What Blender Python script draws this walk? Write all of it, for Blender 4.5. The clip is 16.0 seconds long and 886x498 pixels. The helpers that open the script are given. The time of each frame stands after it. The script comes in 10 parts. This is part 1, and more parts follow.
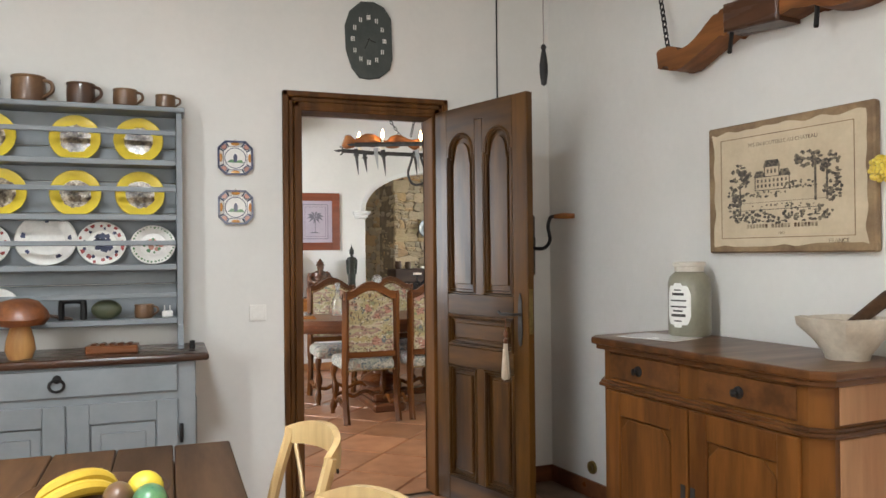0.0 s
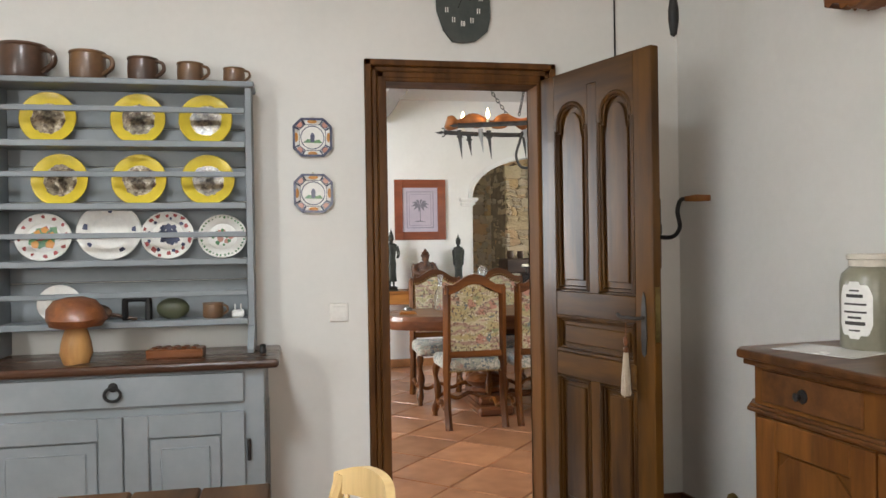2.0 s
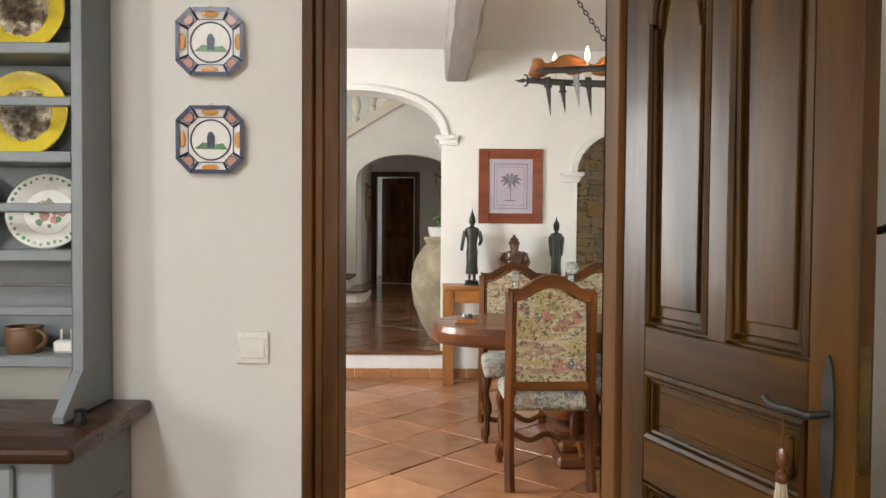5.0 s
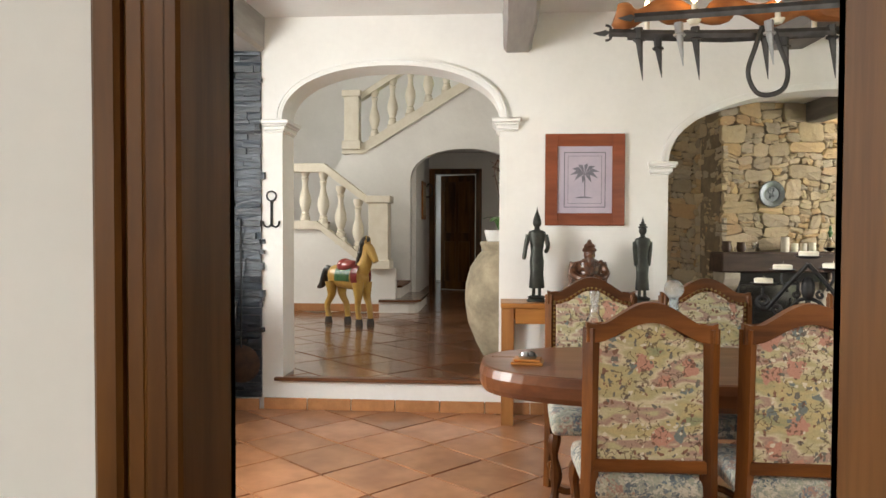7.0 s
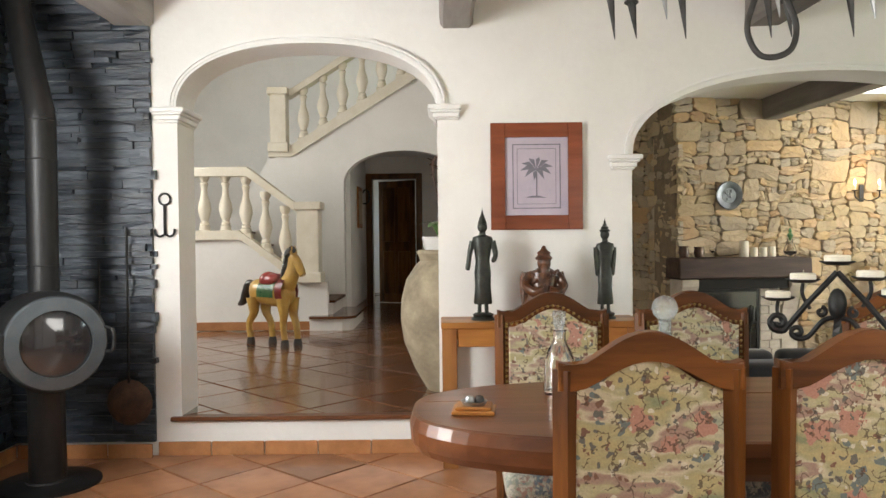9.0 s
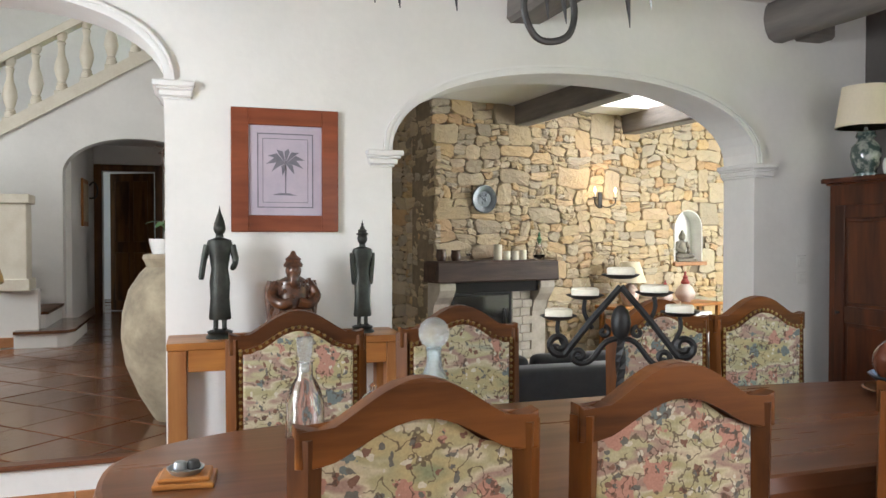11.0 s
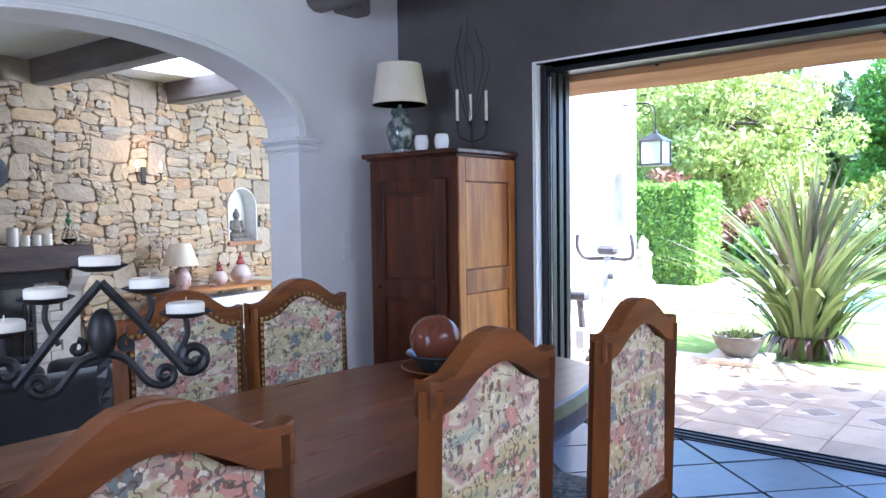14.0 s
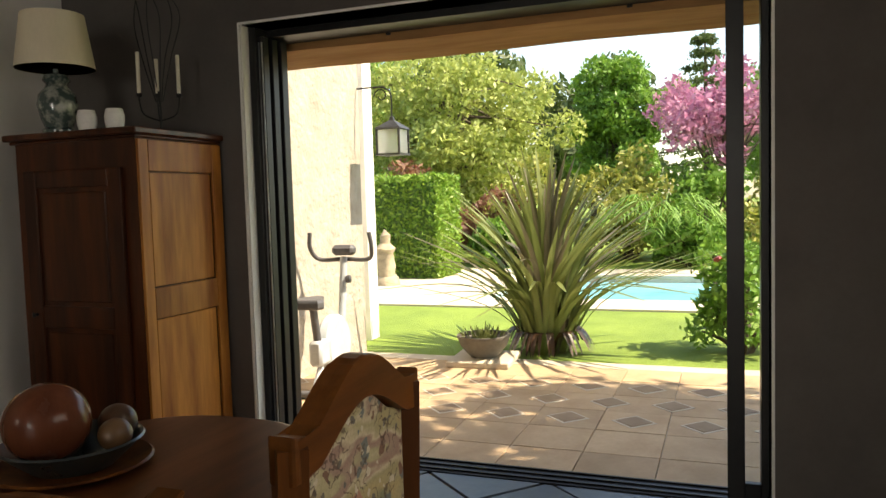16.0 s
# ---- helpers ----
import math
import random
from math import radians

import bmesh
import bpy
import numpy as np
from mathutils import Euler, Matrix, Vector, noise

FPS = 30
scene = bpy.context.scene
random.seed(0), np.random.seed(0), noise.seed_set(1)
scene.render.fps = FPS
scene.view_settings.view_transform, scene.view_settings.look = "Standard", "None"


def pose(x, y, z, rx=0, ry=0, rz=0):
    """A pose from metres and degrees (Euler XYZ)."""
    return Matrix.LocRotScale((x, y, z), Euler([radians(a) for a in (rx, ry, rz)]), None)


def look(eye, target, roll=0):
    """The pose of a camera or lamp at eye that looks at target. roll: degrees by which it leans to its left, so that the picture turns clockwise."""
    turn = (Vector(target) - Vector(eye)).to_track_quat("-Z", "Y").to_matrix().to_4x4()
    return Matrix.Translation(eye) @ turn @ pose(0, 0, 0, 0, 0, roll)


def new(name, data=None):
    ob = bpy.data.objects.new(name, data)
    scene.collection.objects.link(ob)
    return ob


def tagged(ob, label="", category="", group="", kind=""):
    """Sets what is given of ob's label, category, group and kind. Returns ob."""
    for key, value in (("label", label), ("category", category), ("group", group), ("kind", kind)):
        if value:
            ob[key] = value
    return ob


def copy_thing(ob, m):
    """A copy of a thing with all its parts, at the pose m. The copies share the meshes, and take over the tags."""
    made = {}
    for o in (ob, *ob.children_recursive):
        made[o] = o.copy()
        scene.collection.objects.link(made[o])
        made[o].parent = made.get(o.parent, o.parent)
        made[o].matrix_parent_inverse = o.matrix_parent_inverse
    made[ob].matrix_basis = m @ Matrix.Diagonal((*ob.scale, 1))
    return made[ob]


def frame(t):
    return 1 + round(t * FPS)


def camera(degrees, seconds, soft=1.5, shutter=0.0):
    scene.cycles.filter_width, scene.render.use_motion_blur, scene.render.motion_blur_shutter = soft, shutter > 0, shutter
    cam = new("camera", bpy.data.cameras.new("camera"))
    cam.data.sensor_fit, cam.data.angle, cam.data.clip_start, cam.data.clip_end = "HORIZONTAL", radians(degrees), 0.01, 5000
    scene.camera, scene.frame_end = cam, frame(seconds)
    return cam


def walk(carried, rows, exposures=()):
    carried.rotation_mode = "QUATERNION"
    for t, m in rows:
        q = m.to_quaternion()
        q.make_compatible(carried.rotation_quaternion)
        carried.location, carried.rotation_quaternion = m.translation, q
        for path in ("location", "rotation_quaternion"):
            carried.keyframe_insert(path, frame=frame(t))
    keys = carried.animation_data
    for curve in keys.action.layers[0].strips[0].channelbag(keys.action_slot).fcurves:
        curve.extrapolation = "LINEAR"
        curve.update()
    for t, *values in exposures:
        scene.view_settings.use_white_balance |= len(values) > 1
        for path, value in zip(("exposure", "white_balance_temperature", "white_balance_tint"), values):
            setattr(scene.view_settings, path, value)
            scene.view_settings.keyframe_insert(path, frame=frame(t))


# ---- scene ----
# camera and path
cam = camera(60.8, 16.0)
PATH = [
    (0, (-1.02, -3.855, 1.297), (-0.338, -1.975, 1.31), -0.6),
    (0.5, (-0.991, -3.817, 1.3), (-0.408, -1.904, 1.305), -0.7),
    (1, (-0.965, -3.688, 1.299), (-0.462, -1.752, 1.298), -0.9),
    (1.5, (-0.914, -3.508, 1.309), (-0.476, -1.556, 1.302), -1.0),
    (2, (-0.793, -3.358, 1.308), (-0.408, -1.395, 1.294), -0.9),
    (2.5, (-0.634, -3.169, 1.32), (-0.304, -1.196, 1.3), -0.7),
    (3, (-0.521, -2.969, 1.308), (-0.252, -0.988, 1.277), -0.4),
    (3.5, (-0.417, -2.724, 1.318), (-0.216, -0.735, 1.275), 0.1),
    (4, (-0.304, -2.48, 1.314), (-0.178, -0.485, 1.257), 0.5),
    (4.2, (-0.271, -2.383, 1.313), (-0.159, -0.387, 1.257), 0.5),
    (6.5, (-0.047, -1.004, 1.354), (-0.181, 0.99, 1.284), 0.2),
    (7, (-0.069, -0.763, 1.344), (-0.217, 1.231, 1.284), 0.2),
    (7.5, (-0.071, -0.516, 1.355), (-0.213, 1.478, 1.293), 0.0),
    (8, (-0.059, -0.29, 1.346), (-0.177, 1.706, 1.296), -0.2),
    (8.2, (-0.065, -0.202, 1.32), (-0.17, 1.794, 1.281), -0.4),
    (10.3, (0.068, 0.411, 1.324), (0.42, 2.38, 1.289), 0.0),
    (10.5, (0.079, 0.485, 1.331), (0.504, 2.439, 1.294), -0.0),
    (11, (0.077, 0.583, 1.337), (0.7, 2.483, 1.3), -0.0),
    (11.5, (0.074, 0.614, 1.341), (0.895, 2.437, 1.296), 0.0),
    (12, (0.095, 0.629, 1.332), (1.097, 2.359, 1.277), -0.0),
    (12.5, (0.141, 0.67, 1.324), (1.293, 2.303, 1.256), 0.1),
    (13, (0.25, 0.748, 1.311), (1.536, 2.277, 1.231), -0.0),
    (13.5, (0.378, 0.834, 1.328), (1.791, 2.245, 1.234), -0.3),
    (14, (0.477, 0.937, 1.325), (2.015, 2.213, 1.226), -0.8),
    (14.5, (0.613, 1.061, 1.337), (2.265, 2.183, 1.229), -1.2),
    (15, (0.78, 1.139, 1.326), (2.532, 2.096, 1.212), -1.5),
    (15.5, (1.033, 1.194, 1.335), (2.854, 2.01, 1.21), -1.7),
    (16, (1.265, 1.251, 1.337), (3.132, 1.956, 1.206), -1.7),
]
EXPOSURES = [(0, 3.0, 6600, 10), (4, 3.0, 6900, 10), (7, 3.0, 7200, 10), (8, 3.0, 7200, 10), (10.5, 3.0, 6500, 10), (12, 3.1, 6100, 10), (13, 3.1, 5500, 15), (14, 2.95, 5000, 19), (14.4, 2.9, 5200, 17), (15, 2.35, 6200, 10), (15.5, 1.95, 7200, 10), (16, 1.4, 8100, 10)]
walk(cam, [(t, look(eye, target, roll)) for t, eye, target, roll in PATH], EXPOSURES)

# world and large lights
world = bpy.data.worlds.new("world")
scene.world = world
world.use_nodes = True
wn = world.node_tree.nodes
sky = wn.new("ShaderNodeTexSky")
sky.sky_type = "NISHITA"
sky.sun_disc = False
SUN_AZ, SUN_EL = (0.16, -1.0), 52.0
sky.sun_elevation = radians(SUN_EL)
sky.sun_rotation = math.atan2(SUN_AZ[0], SUN_AZ[1])
wn["Background"].inputs["Strength"].default_value = 0.15
world.node_tree.links.new(sky.outputs[0], wn["Background"].inputs["Color"])

sun_data = bpy.data.lights.new("sun", "SUN")
sun_data.energy, sun_data.angle, sun_data.color = 4.0, radians(0.6), (1.0, 0.94, 0.84)
sun = new("sun", sun_data)
az = Vector((SUN_AZ[0], SUN_AZ[1], 0)).normalized() * math.cos(radians(SUN_EL))
sun.matrix_world = look((0, 0, 30), Vector((0, 0, 30)) - Vector((az.x, az.y, math.sin(radians(SUN_EL)))))


def area_lamp(name, eye, target, w, h, watts, color=(1.0, 0.98, 0.95)):
    """Area lamp for daylight, at a window or added as fill."""
    d = bpy.data.lights.new(name, "AREA")
    d.shape, d.size, d.size_y, d.energy, d.color = "RECTANGLE", w, h, watts, color
    ob = new(name, d)
    ob.matrix_world = look(eye, target)
    return ob


area_lamp("kitchen_daylight", (-3.05, -3.38, 1.70), (0.5, -0.72, 1.6), 0.40, 0.85, 7.0, (0.95, 0.98, 1.0))
area_lamp("kitchen_roof_daylight", (-1.4, -2.62, 2.835), (-1.4, -2.62, 0), 0.5, 0.5, 9.0, (0.86, 0.93, 1.0))
area_lamp("kitchen_rear_daylight", (-0.4, -5.6, 1.6), (-0.2, 0, 1.3), 1.6, 1.2, 4.5, (1.0, 0.97, 0.92))
area_lamp("dining_daylight", (-2.6, 2.2, 1.55), (0, 2.7, 1.2), 1.3, 1.3, 23, (0.88, 0.94, 1.0))
# unseen fill lamp, added to brighten the chair backs from the south
area_lamp("dining_south_daylight", (2.0, 0.26, 1.5), (1.6, 3.5, 1.0), 1.5, 1.2, 5.2, (0.97, 0.98, 1.0))
area_lamp("hall_daylight", (-4.9, 7.2, 2.6), (-1, 7.6, 1.2), 1.8, 2.4, 22, (0.95, 0.98, 1.0))
# added lamp, out of sight, so the room past the corridor door glimmers
area_lamp("far_room_daylight", (-2.6, 13.6, 1.7), (0, 13.6, 1.2), 1.0, 1.2, 1.2, (0.85, 0.95, 1.0))
area_lamp("salon_daylight", (8.0, 6.8, 1.3), (4, 8.2, 1.2), 2.2, 2.0, 38, (0.96, 0.98, 1.0))

# mesh helpers
UP = Vector((0, 0, 1))


def bmnew():
    return bmesh.new()


def finish(name, bm, material, smooth=False):
    bmesh.ops.recalc_face_normals(bm, faces=bm.faces[:])
    me = bpy.data.meshes.new(name)
    bm.to_mesh(me)
    bm.free()
    if material:
        me.materials.append(material)
    if smooth:
        me.polygons.foreach_set("use_smooth", [True] * len(me.polygons))
        try:
            me.set_sharp_from_angle(angle=radians(40))
        except AttributeError:
            pass
    return me


def part(name, bm, material, parent=None, label="", smooth=False):
    """One mesh object under a thing or part."""
    ob = new(name, finish(name, bm, material, smooth))
    if parent is not None:
        ob.parent = parent
    if label:
        ob["label"] = label
    return ob


def thing(name, label, category, m=None, group="", kind=""):
    ob = new(name)
    ob.empty_display_size = 0.1
    if m is not None:
        ob.matrix_world = m
    return tagged(ob, label, category, group, kind)


def solid(name, bm, material, label, category, kind="", m=None, smooth=False, group=""):
    """A thing that is one mesh."""
    ob = part(name, bm, material, None, "", smooth)
    if m is not None:
        ob.matrix_world = m
    return tagged(ob, label, category, group, kind)


def box(bm, x0, y0, z0, x1, y1, z1, bevel=0.0, m=None, seg=1):
    vs = [bm.verts.new((x, y, z)) for z in (z0, z1) for x, y in ((x0, y0), (x1, y0), (x1, y1), (x0, y1))]
    fs = [bm.faces.new([vs[i] for i in f]) for f in ((3, 2, 1, 0), (4, 5, 6, 7), (0, 1, 5, 4), (1, 2, 6, 5), (2, 3, 7, 6), (3, 0, 4, 7))]
    if bevel:
        edges = list({e for f in fs for e in f.edges})
        r = bmesh.ops.bevel(bm, geom=edges, offset=bevel, segments=seg, profile=0.5, affect="EDGES")
        vs = list({v for f in r["faces"] for v in f.verts} | {v for v in vs if v.is_valid})
    if m is not None:
        bmesh.ops.transform(bm, matrix=m, verts=[v for v in vs if v.is_valid])
    return vs


def prism(bm, pts, a, b, axis="y", m=None, bevel=0.0):
    """A polygon drawn in the plane across axis, from a to b along it."""
    def at(p, d):
        return {"y": (p[0], d, p[1]), "x": (d, p[0], p[1]), "z": (p[0], p[1], d)}[axis]
    lo = [bm.verts.new(at(p, a)) for p in pts]
    hi = [bm.verts.new(at(p, b)) for p in pts]
    n = len(pts)
    caps = [bm.faces.new(lo), bm.faces.new(hi)]
    for i in range(n):
        bm.faces.new((lo[i], lo[(i + 1) % n], hi[(i + 1) % n], hi[i]))
    vs = lo + hi
    if bevel:
        edges = list({e for f in caps for e in f.edges})
        r = bmesh.ops.bevel(bm, geom=edges, offset=bevel, segments=2, profile=0.5, affect="EDGES")
        vs = list({v for f in r["faces"] for v in f.verts} | {v for v in vs if v.is_valid})
    if m is not None:
        bmesh.ops.transform(bm, matrix=m, verts=[v for v in vs if v.is_valid])
    return vs


def lathe(bm, prof, n=24, m=None):
    """A turned solid: (radius, z) rows."""
    rings = []
    for r, z in prof:
        if r < 1e-5:
            rings.append([bm.verts.new((0, 0, z))])
        else:
            rings.append([bm.verts.new((r * math.cos(2 * math.pi * i / n), r * math.sin(2 * math.pi * i / n), z)) for i in range(n)])
    for a, b in zip(rings, rings[1:]):
        for i in range(n):
            j = (i + 1) % n
            if len(a) == 1 and len(b) == 1:
                continue
            if len(a) == 1:
                bm.faces.new((a[0], b[i], b[j]))
            elif len(b) == 1:
                bm.faces.new((a[i], a[j], b[0]))
            else:
                bm.faces.new((a[i], a[j], b[j], b[i]))
    for ring, flip in ((rings[0], True), (rings[-1], False)):
        if len(ring) > 1:
            bm.faces.new(ring[::-1] if flip else ring)
    vs = [v for ring in rings for v in ring]
    if m is not None:
        bmesh.ops.transform(bm, matrix=m, verts=vs)
    return vs


def tube(bm, pts, r, n=8, closed=False, flat=1.0, m=None, twist=0.0):
    """A round bar along points; r is one radius or one for each point; flat squeezes the second axis."""
    pts = [Vector(p) for p in pts]
    rs = r if isinstance(r, (list, tuple)) else [r] * len(pts)
    rings, k = [], len(pts)
    side = None
    for i, p in enumerate(pts):
        if closed:
            d = pts[(i + 1) % k] - pts[i - 1]
        else:
            d = pts[min(i + 1, k - 1)] - pts[max(i - 1, 0)]
        d.normalize()
        if side is None:
            side = d.orthogonal().normalized() if abs(d.z) > 0.98 else d.cross(UP).normalized()
        side = (side - d * side.dot(d)).normalized()
        other = d.cross(side)
        ring = []
        for j in range(n):
            a = 2 * math.pi * j / n + twist * i
            ring.append(bm.verts.new(p + side * math.cos(a) * rs[i] * flat + other * math.sin(a) * rs[i]))
        rings.append(ring)
    pairs = list(zip(rings, rings[1:])) + ([(rings[-1], rings[0])] if closed else [])
    for a, b in pairs:
        for j in range(n):
            bm.faces.new((a[j], a[(j + 1) % n], b[(j + 1) % n], b[j]))
    if not closed:
        bm.faces.new(rings[0][::-1])
        bm.faces.new(rings[-1])
    vs = [v for ring in rings for v in ring]
    if m is not None:
        bmesh.ops.transform(bm, matrix=m, verts=vs)
    return vs


def ball(bm, c, r, seg=14, rings=9, m=None):
    """An ellipsoid; r is a number or three."""
    r = (r, r, r) if isinstance(r, (int, float)) else r
    t = Matrix.Translation(c) @ (m or Matrix()) @ Matrix.Diagonal((*r, 1))
    return lathe(bm, [(math.sin(math.pi * i / rings), -math.cos(math.pi * i / rings)) for i in range(rings + 1)], seg, t)


def arch_pts(xc, half, spring, rise, n=28, power=2.2, flip=False):
    """Points of a basket-handle arch from its right spring to its left one."""
    out = []
    for i in range(n + 1):
        a = math.pi * i / n
        c, s = math.cos(a), math.sin(a)
        out.append((xc + half * math.copysign(abs(c) ** (2 / power), c), spring + rise * abs(s) ** (2 / power)))
    return out[::-1] if flip else out


def curve_pts(ctrl, n=8):
    """A smooth curve through control points."""
    ctrl = [Vector(c) for c in ctrl]
    out = []
    for i in range(len(ctrl) - 1):
        p0, p1, p2, p3 = ctrl[max(i - 1, 0)], ctrl[i], ctrl[i + 1], ctrl[min(i + 2, len(ctrl) - 1)]
        for j in range(n):
            t = j / n
            out.append(0.5 * ((2 * p1) + (p2 - p0) * t + (2 * p0 - 5 * p1 + 4 * p2 - p3) * t * t + (3 * p1 - p0 - 3 * p2 + p3) * t ** 3))
    out.append(ctrl[-1])
    return out


def shake(bm, amount, scale=4.0, seed=0.0):
    """Uneven, hand-made surface."""
    for v in bm.verts:
        v.co += noise.noise_vector(v.co * scale + Vector((seed, seed, seed))) * amount

# materials


def mat(name, c1, c2=None, rough=0.6, metal=0.0, scale=6.0, stretch=(1, 1, 1), fine=0.12, fine_scale=60.0, bump=0.15, bump_scale=80.0,
        bump_dist=0.002, coat=0.0, per_object=0.0, contrast=(0.35, 0.65), rough_var=0.1, glow=None, sheen=0.0):
    """A surface with two scales of variation: blotches or grain between c1 and c2, fine speckle, and relief."""
    m = bpy.data.materials.new(name)
    m.use_nodes = True
    nt = m.node_tree
    N, L = nt.nodes, nt.links
    p = N["Principled BSDF"]
    co = N.new("ShaderNodeTexCoord")
    mp = N.new("ShaderNodeMapping")
    mp.inputs["Scale"].default_value = stretch
    L.new(co.outputs["Object"], mp.inputs["Vector"])
    if per_object:
        info = N.new("ShaderNodeObjectInfo")
        off = N.new("ShaderNodeMath")
        off.operation = "MULTIPLY"
        off.inputs[1].default_value = 37.0
        L.new(info.outputs["Random"], off.inputs[0])
        L.new(off.outputs[0], mp.inputs["Location"])
    big = N.new("ShaderNodeTexNoise")
    big.inputs["Scale"].default_value, big.inputs["Detail"].default_value, big.inputs["Roughness"].default_value = scale, 6, 0.6
    L.new(mp.outputs[0], big.inputs["Vector"])
    ramp = N.new("ShaderNodeValToRGB")
    ramp.color_ramp.elements[0].position, ramp.color_ramp.elements[1].position = contrast
    ramp.color_ramp.elements[0].color, ramp.color_ramp.elements[1].color = (*c1, 1), (*(c2 or c1), 1)
    L.new(big.outputs[0], ramp.inputs[0])
    small = N.new("ShaderNodeTexNoise")
    small.inputs["Scale"].default_value, small.inputs["Detail"].default_value = fine_scale, 4
    L.new(mp.outputs[0], small.inputs["Vector"])
    rng = N.new("ShaderNodeMapRange")
    rng.inputs["To Min"].default_value, rng.inputs["To Max"].default_value = 1 - fine, 1 + fine
    L.new(small.outputs[0], rng.inputs["Value"])
    mul = N.new("ShaderNodeVectorMath")
    mul.operation = "MULTIPLY"
    L.new(ramp.outputs[0], mul.inputs[0])
    L.new(rng.outputs[0], mul.inputs[1])
    col = mul.outputs[0]
    if per_object:
        r2 = N.new("ShaderNodeMapRange")
        r2.inputs["To Min"].default_value, r2.inputs["To Max"].default_value = 1 - per_object, 1 + per_object
        L.new(info.outputs["Random"], r2.inputs["Value"])
        mul2 = N.new("ShaderNodeVectorMath")
        mul2.operation = "MULTIPLY"
        L.new(col, mul2.inputs[0])
        L.new(r2.outputs[0], mul2.inputs[1])
        col = mul2.outputs[0]
    L.new(col, p.inputs["Base Color"])
    rr = N.new("ShaderNodeMapRange")
    rr.inputs["To Min"].default_value, rr.inputs["To Max"].default_value = max(rough - rough_var, 0.02), min(rough + rough_var, 1)
    L.new(big.outputs[0], rr.inputs["Value"])
    L.new(rr.outputs[0], p.inputs["Roughness"])
    p.inputs["Metallic"].default_value = metal
    p.inputs["Coat Weight"].default_value = coat
    p.inputs["Coat Roughness"].default_value = 0.12
    p.inputs["Sheen Weight"].default_value = sheen
    if bump:
        bn = N.new("ShaderNodeTexNoise")
        bn.inputs["Scale"].default_value, bn.inputs["Detail"].default_value = bump_scale, 5
        L.new(mp.outputs[0], bn.inputs["Vector"])
        b = N.new("ShaderNodeBump")
        b.inputs["Strength"].default_value, b.inputs["Distance"].default_value = bump, bump_dist
        L.new(bn.outputs[0], b.inputs["Height"])
        L.new(b.outputs[0], p.inputs["Normal"])
    if glow:
        p.inputs["Emission Color"].default_value, p.inputs["Emission Strength"].default_value = (*glow[0], 1), glow[1]
    return m


def glass(name, color=(1, 1, 1), rough=0.0, ior=1.45):
    m = bpy.data.materials.new(name)
    m.use_nodes = True
    p = m.node_tree.nodes["Principled BSDF"]
    p.inputs["Base Color"].default_value, p.inputs["Roughness"].default_value = (*color, 1), rough
    p.inputs["Transmission Weight"].default_value, p.inputs["IOR"].default_value = 1.0, ior
    return m


def wood(name, c1, c2, axis="z", rough=0.42, coat=0.2, per_object=0.12, scale=3.0, fine=0.2, spec=0.2):
    s = {"x": (0.12, 1, 1), "y": (1, 0.12, 1), "z": (1, 1, 0.12)}[axis]
    m = mat(name, c1, c2, rough, 0, scale * 3, s, fine, 45, 0.12, 55, 0.0015, coat * 0.4, per_object, (0.38, 0.62))
    m.node_tree.nodes["Principled BSDF"].inputs["Specular IOR Level"].default_value = spec
    return m


def ramp_mix(m, stops, scale, distort=0.0, detail=0.0, kind="voronoi", warp=0.6, stretch=(1, 1, 1)):
    """Puts a many-coloured patchwork under the fine speckle of m."""
    N, L = m.node_tree.nodes, m.node_tree.links
    ramp = next(n for n in N if n.type == "VALTORGB")
    co = next(n for n in N if n.type == "MAPPING")
    mp = N.new("ShaderNodeMapping")
    mp.inputs["Scale"].default_value = stretch
    L.new(co.outputs[0], mp.inputs["Vector"])
    wn_ = N.new("ShaderNodeTexNoise")
    wn_.inputs["Scale"].default_value, wn_.inputs["Detail"].default_value, wn_.inputs["Roughness"].default_value = scale * 1.4, 7, 0.68
    L.new(mp.outputs[0], wn_.inputs["Vector"])
    mixv = N.new("ShaderNodeVectorMath")
    mixv.operation = "MULTIPLY_ADD"
    mixv.inputs[1].default_value = (warp / scale * 2,) * 3
    L.new(wn_.outputs["Color"], mixv.inputs[0])
    L.new(mp.outputs[0], mixv.inputs[2])
    v = N.new("ShaderNodeTexVoronoi")
    v.inputs["Scale"].default_value = scale
    L.new(mixv.outputs[0], v.inputs["Vector"])
    sep = N.new("ShaderNodeSeparateColor")
    L.new(v.outputs["Color"], sep.inputs[0])
    v2 = N.new("ShaderNodeTexVoronoi")
    v2.inputs["Scale"].default_value = scale * 5.0
    L.new(mixv.outputs[0], v2.inputs["Vector"])
    sep2 = N.new("ShaderNodeSeparateColor")
    L.new(v2.outputs["Color"], sep2.inputs[0])
    add = N.new("ShaderNodeMath")
    add.operation = "MULTIPLY_ADD"
    add.inputs[1].default_value = 0.42
    L.new(sep2.outputs[1], add.inputs[0])
    L.new(sep.outputs[0], add.inputs[2])
    frac = N.new("ShaderNodeMath")
    frac.operation = "FRACT"
    L.new(add.outputs[0], frac.inputs[0])
    el = ramp.color_ramp.elements
    while len(el) > 1:
        el.remove(el[-1])
    ramp.color_ramp.interpolation = "CONSTANT"
    el[0].position, el[0].color = 0, (*stops[0], 1)
    for i, c in enumerate(stops[1:], 1):
        e = el.new(i / len(stops))
        e.color = (*c, 1)
    L.new(frac.outputs[0], ramp.inputs[0])
    return m


